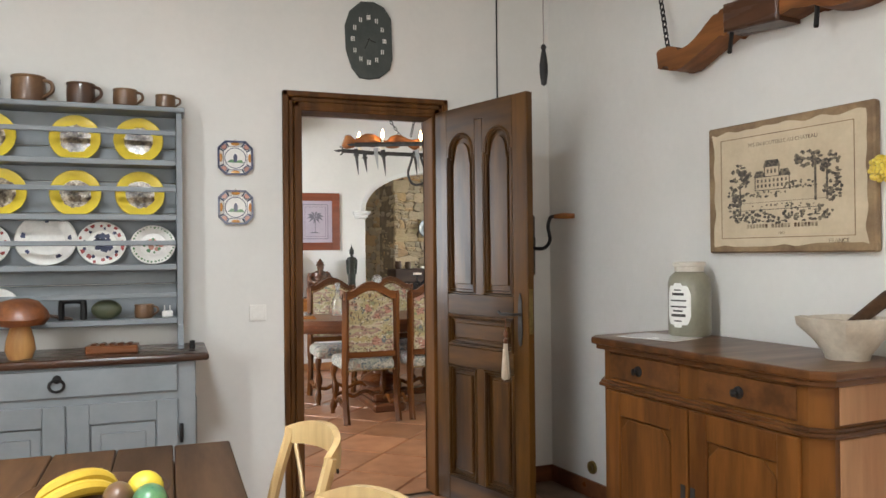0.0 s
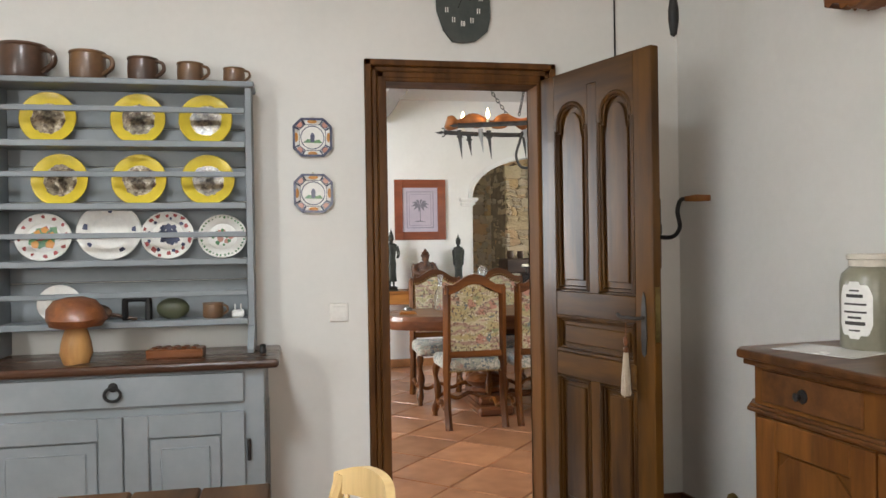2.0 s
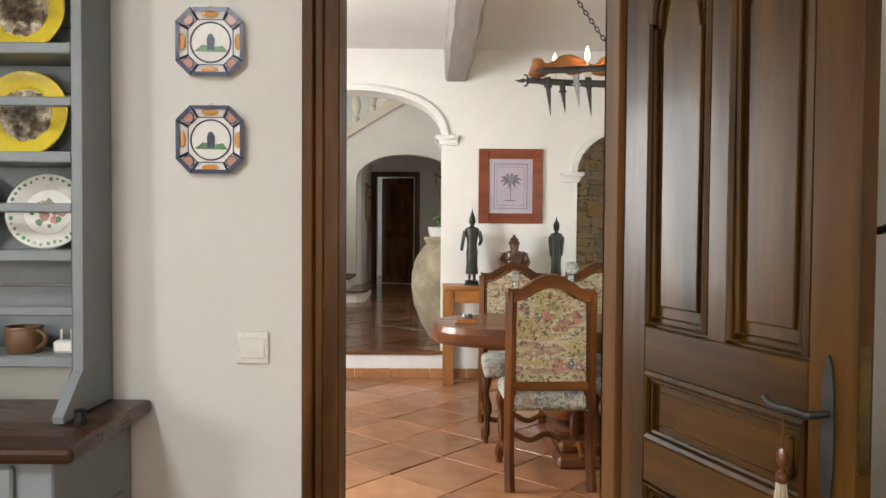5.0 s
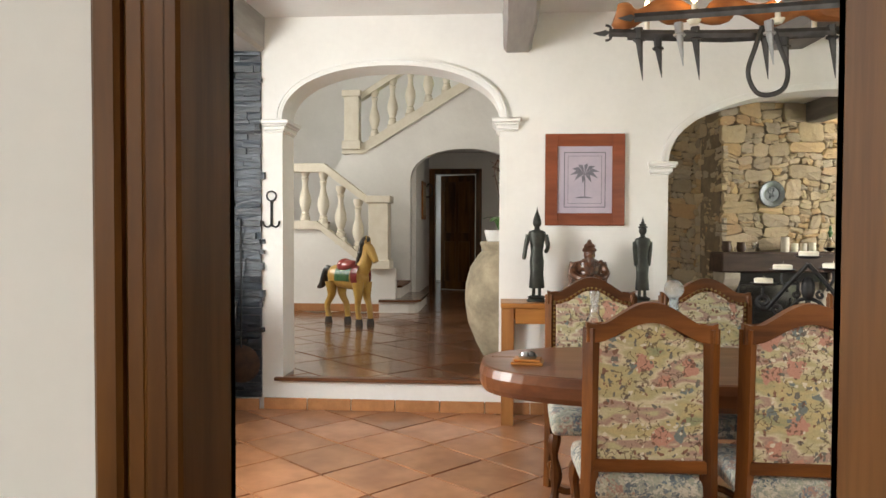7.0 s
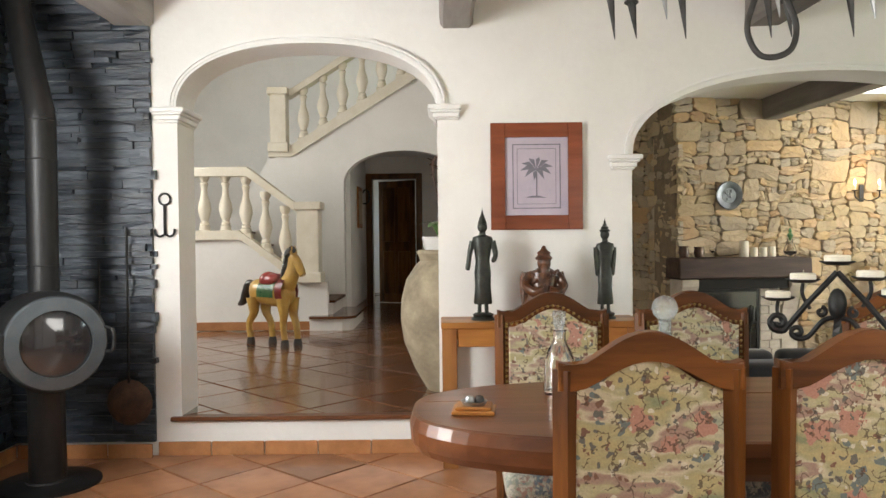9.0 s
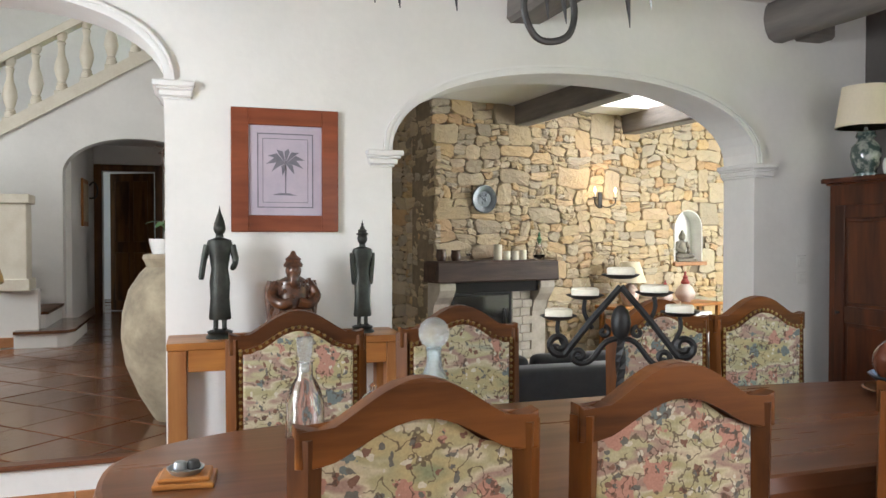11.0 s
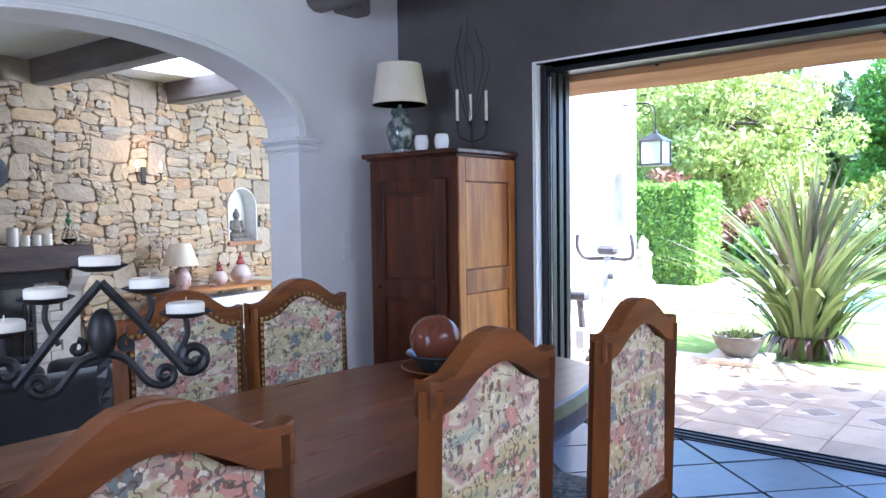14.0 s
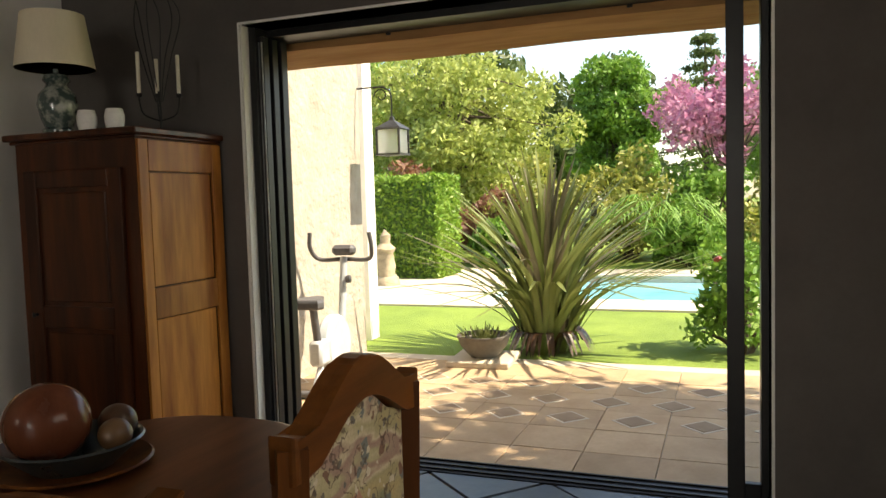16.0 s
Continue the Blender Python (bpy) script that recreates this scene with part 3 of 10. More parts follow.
def beam(x0, x1, z0, material, log=False):
    bm = bmnew()
    n = 26
    rings = []
    for i in range(n + 1):
        y = 0.1 + (AY - 0.1 - 0.002) * i / n
        if log:
            c = [((x0 + x1) / 2 + (x1 - x0) / 2 * math.cos(a), CZ - 0.11 + 0.15 * math.sin(a)) for a in [2 * math.pi * k / 14 for k in range(14)]]
            c = [(x, max(z, z0)) for x, z in c]
        else:
            b = 0.025
            c = [(x0, CZ + 0.01), (x0, z0 + b), (x0 + b, z0), (x1 - b, z0), (x1, z0 + b), (x1, CZ + 0.01)]
        rings.append([bm.verts.new((x + 0.016 * noise.noise((x * 5, y * 2.2, z * 5)), y, z + 0.012 * noise.noise((x * 3, y * 2.6 + 9, z * 3)))) for x, z in c])
    for a, b in zip(rings, rings[1:]):
        for k in range(len(a)):
            bm.faces.new((a[k], a[(k + 1) % len(a)], b[(k + 1) % len(a)], b[k]))
    bm.faces.new(rings[0])
    bm.faces.new(rings[-1])
    return setting("ceiling_beam", bm, material, "hewn grey-stained ceiling beam", "beam", smooth=log)


beam(-2.02, -1.77, 2.60, M["beam_light"])
beam(-0.05, 0.155, 2.575, M["beam_light"])
beam(1.80, 2.03, 2.57, M["beam"])
beam(3.60, 3.86, 2.60, M["beam"], True)

# step up to the hall
bm = bmnew()
box(bm, A1[0] - A1[1] - 0.06, AY - 0.035, HZ - 0.022, A1[0] + A1[1] + 0.03, AY + 0.05, HZ + 0.004, 0.006)
setting("step_nosing", bm, M["table_wood"], "dark wooden nosing of the step up to the hall", "step")

bm = bmnew()
box(bm, A1[0] - A1[1], AY + 0.0005, -0.02, A1[0] + A1[1], AY + 0.03, HZ - 0.022)
setting("step_riser", bm, M["plaster"], "white plastered riser of the hall step", "step")
bm = bmnew()
box(bm, -5.3, AB - 0.15, 0, -2.75, AB, CZ + 0.15)
setting("wall_hall_south", bm, M["plaster"], "white hall wall", "wall")

# door casing
bm = bmnew()
for x0, x1, p in ((-0.48, -0.45, 0.030), (-0.45, -0.425, 0.022), (-0.425, -0.395, 0.034)):
    box(bm, x0, -p, 0, x1, 0.0, 2.13 - (x0 + 0.48), 0.005)
    box(bm, 0.325 - 0.4 - x1 + 0.0, -p, 0, 0.325 - 0.4 - x0, 0.0, 2.13 - (x0 + 0.48), 0.005)
    box(bm, x0, -p, 2.13 - (x1 + 0.48), -0.075 - x0, 0.0, 2.13 - (x0 + 0.48), 0.005)
box(bm, -0.405, -0.034, 0, -0.385, 0.125, 2.045, 0.004)
box(bm, 0.31, -0.034, 0, 0.33, 0.125, 2.045, 0.004)
box(bm, -0.405, -0.034, 2.03, 0.33, 0.125, 2.05, 0.004)
box(bm, -0.47, 0.101, 0, -0.385, 0.125, 2.12, 0.004)
box(bm, 0.31, 0.101, 0, 0.395, 0.125, 2.12, 0.004)
box(bm, -0.47, 0.101, 2.03, 0.395, 0.125, 2.12, 0.004)
casing = setting("door_casing", bm, M["casing"], "dark brown moulded wooden door casing", "door frame")

# hall, stairwell and corridor
HY = 10.0
bm = bmnew()
AH = (-0.555, 0.785, 2.02, 0.43)
prism(bm, [(-5.2, 0), (-5.2, 1.30), (-3.0, 1.30), (-2.31, 2.36), (-2.03, 2.42), (0.4, 3.91), (0.6, 3.91), (0.6, 0), (AH[0] + AH[1], 0)] + arch_pts(*AH, power=2.1) + [(AH[0] - AH[1], 0)], HY, HY + 0.2)
setting("wall_hall_north", bm, M["plaster"], "white wall under the upper stair flight with an arched passage", "wall")
bm = bmnew()
box(bm, -5.3, AB, 0, -5.1, 11.6, 5.2)
setting("wall_hall_west", bm, M["plaster"], "white stairwell wall", "wall")
bm = bmnew()
box(bm, 0.5, AB, SZ, 0.62, HY + 0.2, 5.2)
setting("wall_hall_east", bm, M["plaster"], "white wall between hall and sitting room", "wall")
bm2 = bmnew()
prism(bm2, [(-5.3, 0), (-1.28, 0), (-1.28, 2.6), (0.3, 2.6), (0.3, 0), (0.62, 0), (0.62, 5.2), (-5.3, 5.2)], 11.5, 11.7)
setting("wall_stairwell_north", bm2, M["plaster"], "white stairwell back wall", "wall")
bm = bmnew()
box(bm, -5.3, AB - 0.15, CZ + 0.15, 0.62, AB, 5.2)
setting("wall_stairwell_south", bm, M["plaster"], "white stairwell wall above the arcade", "wall")
bm = bmnew()
box(bm, -5.3, AB - 0.15, 5.2, 0.62, 11.7, 5.3)
setting("ceiling_stairwell", bm, M["ceiling"], "white stairwell ceiling", "ceiling")
bm = bmnew()
box(bm, -1.48, HY + 0.2, 0, -1.28, 12.4, 2.6)
setting("wall_corridor_west", bm, M["plaster"], "white corridor wall", "wall")
bm = bmnew()
box(bm, 0.24, HY + 0.2, 0, 0.44, 12.4, 2.6)
setting("wall_corridor_east", bm, M["plaster"], "white corridor wall", "wall")
bm = bmnew()
prism(bm, [(-1.5, 0), (-1.17, 0), (-1.17, 2.24), (-0.47, 2.24), (-0.47, 0), (0.44, 0), (0.44, 2.75), (-1.5, 2.75)], 12.2, 12.4)
setting("wall_corridor_north", bm, M["plaster"], "corridor end wall with a dark door", "wall")
bm = bmnew()
box(bm, -1.5, HY + 0.2, 2.6, 0.44, 12.4, 2.7)
setting("ceiling_corridor", bm, M["ceiling"], "corridor ceiling", "ceiling")
bm = bmnew()
box(bm, -3.0, 14.8, 0, 1.5, 15.0, 3.0)
box(bm, -3.0, 12.4, 0, -2.9, 15.0, 3.0)
box(bm, 1.4, 12.4, 0, 1.5, 15.0, 3.0)
setting("wall_far_room", bm, M["plaster"], "dim room beyond the corridor door", "wall")
bm = bmnew()
box(bm, -3.0, 12.4, 2.75, 1.5, 15.0, 2.9)
setting("ceiling_far_room", bm, M["ceiling"], "far room ceiling", "ceiling")
for n_, x_ in (("skirting_corridor_west", -1.28), ("skirting_corridor_east", 0.22)):
    bm = bmnew()
    box(bm, x_, HY + 0.0, HZ, x_ + 0.015, 12.19, HZ + 0.1)
    setting(n_, bm, M["table_wood"], "dark tiled corridor skirting", "skirting")

# salon shell; its stone wall runs askew
def swall(x):
    return 8.55 + 0.163 * (x - 2.6)


bm = bmnew()
SM0 = pose(2.6, swall(2.6), 0, 0, 0, math.degrees(math.atan(0.163)))
for b in ((-0.0, SZ, 3.55, CZ + 0.2), (4.05, SZ, 5.9, CZ + 0.2), (3.55, SZ, 4.05, 0.98)):
    box(bm, b[0], 0.05, b[1], b[2], 0.6, b[3], 0, SM0)
prism(bm, arch_pts(3.80, 0.25, 1.42, 0.25, 20, 2.0) + [(3.55, CZ + 0.2), (4.05, CZ + 0.2)], 0.05, 0.6, "y", SM0)
wall_stone = setting("wall_salon_stone", bm, M["mortar"], "golden rubble-stone wall with recessed mortar joints", "stone wall")
bm = bmnew()
box(bm, 0.6, 9.35, SZ, 2.65, 9.6, CZ + 0.2)
wall_stone_left = setting("wall_salon_recess", bm, M["mortar"], "rubble-stone recess wall beside the chimney breast", "stone wall")
bm = bmnew()
prism(bm, [(AB - 0.3, SZ), (10.6, SZ), (10.6, CZ), (AB - 0.3, CZ)], 8.1, 8.3, "x")
setting("wall_salon_east", bm, M["plaster"], "white sitting-room wall", "wall")
bm = bmnew()
box(bm, 4.6, AB - 0.12, SZ, 8.2, AB, CZ)
setting("wall_salon_south", bm, M["plaster"], "white sitting-room wall", "wall")
bm = bmnew()
SK = (4.2, 7.55, 5.35, 8.45)
for x0, y0, x1, y1 in ((0.6, AB - 0.1, SK[0], 10.6), (SK[2], AB - 0.1, 8.3, 10.6), (SK[0], AB - 0.1, SK[2], SK[1]), (SK[0], SK[3], SK[2], 10.6)):
    box(bm, x0, y0, CZ, x1, y1, CZ + 0.12)
setting("ceiling_salon", bm, M["ceiling"], "white sitting-room ceiling with a roof light", "ceiling")
for i, xs in enumerate((3.62, 5.22)):
    bm = bmnew()
    c, s = math.cos(math.atan(0.163)), math.sin(math.atan(0.163))
    m = Matrix.Translation((xs, swall(xs) - 0.02, 0)) @ Matrix.Rotation(math.atan(0.163) + radians(-6), 4, "Z")
    box(bm, 0, -4.2, 2.62, 0.24, 0.1, CZ + 0.02, 0.02, m)
    shake(bm, 0.012, 3, i)
    setting("salon_beam", bm, M["beam"], "dark grey hewn sitting-room beam with cracks", "beam")

# dining furniture


def dining_chair(m, label):
    ch = thing("dining_chair", label, "chair", m, "chairs round the dining table")
    W, T = 0.22, 0.045
    # back posts, kicked to the rear below the seat
    for s in (-1, 1):
        bm = bmnew()
        pts = curve_pts([(s * 0.205, -0.055, 0), (s * 0.205, -0.02, 0.10), (s * 0.205, 0.012, 0.25), (s * 0.203, 0.006, 0.42), (s * 0.2, 0.0, 0.60), (s * 0.2, -0.012, 1.0)], 5)
        rs = [0.026 if i < 14 else 0.031 for i in range(len(pts))]
        tube(bm, pts, rs, 4, twist=0)
        bmesh.ops.rotate(bm, verts=bm.verts[:], cent=(s * 0.2, 0, 0), matrix=Matrix.Identity(3))
        part("leg", bm, M["chair_wood"], ch, smooth=False)
    # arched crest rail
    bm = bmnew()
    n = 20
    top, bot = [], []
    for i in range(n + 1):
        u = -1 + 2 * i / n
        hump = max(0, math.cos(u * math.pi * 0.62)) ** 1.4
        ear = 0.012 * max(0, (abs(u) - 0.82) / 0.18)
        top.append((u * W, 1.008 + 0.082 * hump + ear))
        bot.append((u * W, 0.950 + 0.070 * hump - 0.0 * abs(u)))
    prism(bm, top + bot[::-1], -0.034, 0.012, bevel=0.006)
    part("crest_rail", bm, M["oak_chair_rail"], ch)
    bm = bmnew()
    box(bm, -0.2, -0.018, 0.50, 0.2, 0.016, 0.548, 0.005)
    part("back_rail", bm, M["oak_chair_rail"], ch)
    # upholstered back, both faces
    bm = bmnew()
    pts = [(u * 0.178, 0.955 + 0.07 * max(0, math.cos(u * math.pi * 0.62)) ** 1.4) for u in [1 - 2 * i / 16 for i in range(17)]]
    prism(bm, pts + [(-0.178, 0.545), (0.178, 0.545)], -0.016, 0.03, bevel=0.007)
    part("back_cushion", bm, M["tapestry"], ch, "tapestry-covered back")
    # nail heads on the front edge of the back
    bm = bmnew()
    edge = [(0.186, 0.56 + 0.022 * i) for i in range(19)]
    edge = edge + [(u * 0.186, 0.967 + 0.07 * max(0, math.cos(u * math.pi * 0.62)) ** 1.4) for u in [1 - 2 * i / 18 for i in range(19)]] + [(-x, z) for x, z in edge[::-1]]
    for x, z in edge:
        lathe(bm, [(0.0068, 0), (0.005, 0.004), (0, 0.0055)], 6, Matrix.Translation((x, 0.024, z)) @ Matrix.Rotation(radians(-90), 4, "X"))
    part("nail_trim", bm, M["brass"], ch, "row of brass nail heads")
    bm = bmnew()
    prism(bm, [(x * 1.02, z + 0.003) for x, z in edge[::2]], 0.0, 0.0245)
    part("front_frame", bm, M["chair_wood"], ch)
    # seat
    bm = bmnew()
    box(bm, -0.215, -0.005, 0.395, 0.215, 0.445, 0.485, 0.03, None, 3)
    for v in bm.verts:
        if v.co.z > 0.45:
            v.co.z += 0.012 * max(0, 1 - (v.co.x / 0.22) ** 2)
        v.co.x *= 1 + 0.06 * (v.co.y / 0.45)
    part("seat", bm, M["tapestry_seat"], ch, "padded seat in blue-grey tapestry", True)
    bm = bmnew()
    for i in range(26):
        lathe(bm, [(0.0068, 0), (0.005, 0.004), (0, 0.0055)], 6, Matrix.Translation((-0.2 + 0.016 * i, -0.006, 0.402)) @ Matrix.Rotation(radians(90), 4, "X"))
    part("seat_nail_trim", bm, M["brass"], ch)
    # front legs, os-de-mouton
    for s in (-1, 1):
        bm = bmnew()
        pts = curve_pts([(s * 0.205, 0.405, 0.4), (s * 0.212, 0.42, 0.32), (s * 0.20, 0.40, 0.22), (s * 0.205, 0.405, 0.13), (s * 0.215, 0.425, 0.05), (s * 0.215, 0.435, 0.0)], 5)
        tube(bm, pts, [0.024 + 0.006 * math.sin(i * 0.75) for i in range(len(pts))], 8)
        part("leg", bm, M["chair_wood"], ch, smooth=True)
    # curved stretchers
    for a, b in (((-0.2, 0.4, 0.15), (0.2, 0.4, 0.15)), ((-0.2, 0.0, 0.13), (-0.2, 0.40, 0.13)), ((0.2, 0.0, 0.13), (0.2, 0.40, 0.13))):
        bm = bmnew()
        a, b = Vector(a), Vector(b)
        tube(bm, [a.lerp(b, i / 20) + UP * 0.018 * math.sin(i / 20 * math.pi * 4) for i in range(21)], 0.016, 8)
        part("stretcher", bm, M["chair_wood"], ch, smooth=True)
    return ch


M["oak_chair_rail"] = wood("chair_walnut_rail", (0.175, 0.060, 0.013), (0.065, 0.021, 0.005), "x", 0.38, 0.05)
first = dining_chair(pose(0.45, 1.86, 0), "walnut dining chair with arched tapestry back at the table")
for x, y, rz in ((0.975, 1.86, -1), (1.715, 1.85, 1), (2.352, 1.835, 0)):
    copy_thing(first, pose(x, y, 0, 0, 0, rz))
for x, y, rz in ((0.397, 3.09, 180), (0.962, 3.09, 180.5), (1.78, 3.09, 180), (2.25, 3.09, 179)):
    tagged(copy_thing(first, pose(x, y, 0.02, 0, 0, rz) @ Matrix.Translation((0, 0, -0.02))), "carved walnut dining chair, nail-headed tapestry back facing the table")

# long table with rounded ends
TB = thing("dining_table", "long dark polished walnut table with rounded ends", "table", pose(1.40, 2.47, 0))


def oval(hx, hy, p=3.4, n=72):
    return [(hx * math.copysign(abs(math.cos(a)) ** (2 / p), math.cos(a)), hy * math.copysign(abs(math.sin(a)) ** (2 / p * 1.25), math.sin(a))) for a in [2 * math.pi * i / n for i in range(n)]]


bm = bmnew()
rows = [(0.0, 0.672), (0.035, 0.668), (0.047, 0.69), (0.05, 0.735), (0.04, 0.768), (0.028, 0.772)]
rings = []
for o, z in rows:
    rings.append([bm.verts.new((x, y, z)) for x, y in oval(1.50 + o, 0.42 + o)])
for a, b in zip(rings, rings[1:]):
    for i in range(len(a)):
        bm.faces.new((a[i], a[(i + 1) % len(a)], b[(i + 1) % len(a)], b[i]))
bm.faces.new(rings[0])
bm.faces.new(rings[-1])
part("tabletop", bm, M["table_wood"], TB)
for x in (-0.72, 0.72):
    bm = bmnew()
    lathe(bm, [(0.11, 0.13), (0.12, 0.15), (0.10, 0.17), (0.14, 0.20), (0.165, 0.23), (0.14, 0.26), (0.08, 0.29), (0.07, 0.33), (0.10, 0.40), (0.12, 0.47), (0.09, 0.55), (0.11, 0.58), (0.15, 0.62), (0.16, 0.675)], 24, Matrix.Translation((x, 0, 0)))
    part("pedestal", bm, M["table_wood"], TB, smooth=True)
    bm = bmnew()
    box(bm, x - 0.14, -0.33, 0.0, x + 0.14, 0.33, 0.07, 0.02)
    box(bm, x - 0.12, -0.26, 0.07, x + 0.12, 0.26, 0.135, 0.02)
    part("foot", bm, M["table_wood"], TB)
bm = bmnew()
box(bm, -0.6, -0.04, 0.075, 0.6, 0.04, 0.13, 0.01)
part("stretcher", bm, M["table_wood"], TB)

# console against the pier
CO = thing("console_table", "plain orange-brown wooden console table against the white pier", "table", pose(0.48, 4.47, 0.03))
bm = bmnew()
box(bm, -0.535, -0.165, 0.765, 0.61, 0.165, 0.80, 0.004)
part("tabletop", bm, M["console_wood"], CO)
for y0 in (-0.15, 0.12):
    bm = bmnew()
    box(bm, -0.44, y0, 0.66, 0.52, y0 + 0.03, 0.764, 0.003)
    part("apron", bm, M["console_wood"], CO)
for x0 in (-0.53, 0.52):
    for y0 in (-0.16, 0.075):
        bm = bmnew()
        box(bm, x0, y0, -0.03, x0 + 0.085, y0 + 0.085, 0.764, 0.004)
        part("leg", bm, M["oak"], CO)

# framed palm print
PF = thing("framed_print", "palm-tree print on lilac mount in a red-brown wooden frame", "picture", pose(0.53, AY, 1.675))
bm = bmnew()
for x0, z0, x1, z1 in ((-0.277, -0.322, -0.19, 0.322), (0.19, -0.322, 0.277, 0.322), (-0.19, 0.235, 0.19, 0.322), (-0.19, -0.322, 0.19, -0.235)):
    box(bm, x0, -0.03, z0, x1, -0.002, z1, 0.003)
M["print_frame"] = wood("print_frame_wood", (0.23, 0.062, 0.026), (0.16, 0.042, 0.018), "x", 0.4, 0.2)
part("frame", bm, M["print_frame"], PF)
M["print_paper"] = mat("print_lilac", (0.50, 0.43, 0.49), (0.42, 0.37, 0.44), 0.8, 0, 5, fine=0.05, bump=0)
M["print_ink"] = mat("print_ink", (0.20, 0.19, 0.22), (0.14, 0.135, 0.16), 0.8, 0, 12, bump=0)
bm = bmnew()
box(bm, -0.19, -0.014, -0.235, 0.19, -0.004, 0.235)
part("print", bm, M["print_paper"], PF)
bm = bmnew()
for o, t in ((0.145, 0.006), (0.118, 0.003)):
    for x0, z0, x1, z1 in ((-o, -o - 0.05, -o + t, o + 0.05), (o - t, -o - 0.05, o, o + 0.05), (-o + t, o + 0.05 - t, o - t, o + 0.05), (-o + t, -o - 0.05, o - t, -o - 0.05 + t)):
        box(bm, x0, -0.0165, z0, x1, -0.0142, z1)
box(bm, -0.003, -0.0165, -0.12, 0.004, -0.0142, 0.03)
for a in range(0, 360, 36):
    d = radians(a + 9)
    tip = Vector((0.102 * math.cos(d), 0, 0.045 + 0.072 * math.sin(d)))
    base = Vector((0, 0, 0.04))
    mid = base.lerp(tip, 0.55) + UP * 0.018
    w = Vector((-math.sin(d), 0, math.cos(d))) * 0.013
    pts = [base, mid + w, tip, mid - w]
    prism(bm, [(p.x, p.z) for p in pts], -0.0165, -0.0143)
prism(bm, [(-0.07, -0.128), (0.06, -0.13), (0.02, -0.118), (-0.03, -0.117)], -0.0165, -0.0143)
part("palm_drawing", bm, M["print_ink"], PF)

# armoire in the corner
AR = thing("armoire", "narrow dark cherry armoire, its side coloured as if window-lit, closed door", "cupboard", pose(3.85, 3.63, 0))
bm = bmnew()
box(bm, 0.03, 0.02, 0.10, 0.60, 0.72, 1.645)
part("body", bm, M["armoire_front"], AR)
bm = bmnew()
for z0, z1, o in ((1.645, 1.66, 0.01), (1.66, 1.69, 0.03)):
    box(bm, 0.02 - o, 0.01 - o, z0, 0.60, 0.73 + o, z1, 0.006)
part("cornice", bm, M["armoire_front"], AR)
bm = bmnew()
box(bm, 0.02, 0.012, 0.0, 0.61, 0.73, 0.12, 0.006)
part("plinth", bm, M["armoire_front"], AR)
# front door, facing the room
DR = bmnew()
box(DR, 0.018, 0.10, 0.17, 0.026, 0.65, 1.51)
ad = part("door", DR, M["armoire_front"], AR)
for y0, y1 in ((0.09, 0.165), (0.585, 0.66)):
    bm = bmnew()
    box(bm, 0.006, y0, 0.16, 0.029, y1, 1.52, 0.004)
    part("door_stile", bm, M["armoire_front"], ad)
for z0, z1 in ((0.16, 0.25), (0.80, 0.90), (1.44, 1.52)):
    bm = bmnew()
    box(bm, 0.007, 0.1652, z0, 0.028, 0.5848, z1, 0.004)
    part("door_rail", bm, M["armoire_front"], ad)
for z0, z1 in ((0.27, 0.78), (0.92, 1.42)):
    bm = bmnew()
    box(bm, 0.011, 0.185, z0, 0.03, 0.565, z1, 0.006)
    part("panel", bm, M["armoire_front"], ad)
bm = bmnew()
lathe(bm, [(0.008, 0), (0.007, 0.015), (0.013, 0.022), (0, 0.03)], 10, Matrix.Translation((0.008, 0.62, 0.86)) @ Matrix.Rotation(radians(-90), 4, "Y"))
part("knob", bm, M["iron"], ad)
# side with frame and panels; window light put into its paler colour
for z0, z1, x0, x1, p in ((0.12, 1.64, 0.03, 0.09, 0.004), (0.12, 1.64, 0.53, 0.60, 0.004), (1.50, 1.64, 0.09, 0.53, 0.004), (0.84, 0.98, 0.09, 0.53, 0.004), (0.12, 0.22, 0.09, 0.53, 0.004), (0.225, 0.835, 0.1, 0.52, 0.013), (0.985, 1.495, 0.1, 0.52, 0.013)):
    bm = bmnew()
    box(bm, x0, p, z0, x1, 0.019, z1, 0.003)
    part("side_panel", bm, M["armoire_side"], AR, "side panel, window light put into its pale colour")

# kitchen: painted dresser
M["plate_yellow"] = mat("plate_yellow", (0.72, 0.56, 0.05), (0.66, 0.49, 0.04), 0.4, 0, 5, bump=0.03, coat=0.1)
M["plate_white"] = mat("plate_white", (0.74, 0.73, 0.69), (0.69, 0.68, 0.64), 0.4, 0, 5, bump=0.03, coat=0.1)
M["ink_brown"] = mat("transfer_brown", (0.10, 0.065, 0.04), (0.36, 0.29, 0.19), 0.3, 0, 40, bump=0.03, coat=0.4, contrast=(0.42, 0.58))
M["ink_blue"] = mat("glaze_blue", (0.016, 0.022, 0.065), (0.035, 0.046, 0.11), 0.3, 0, 30, bump=0.03, coat=0.4)
M["ink_red"] = mat("glaze_red", (0.36, 0.05, 0.045), (0.26, 0.04, 0.04), 0.3, 0, 30, bump=0.03, coat=0.4)
M["ink_green"] = mat("glaze_green", (0.05, 0.17, 0.09), (0.12, 0.26, 0.10), 0.3, 0, 30, bump=0.03, coat=0.4)
M["ink_orange"] = mat("glaze_orange", (0.58, 0.25, 0.03), (0.50, 0.20, 0.03), 0.3, 0, 30, bump=0.03, coat=0.4)
M["ink_pink"] = mat("glaze_pink", (0.50, 0.24, 0.18), (0.44, 0.20, 0.15), 0.3, 0, 30, bump=0.03, coat=0.4)
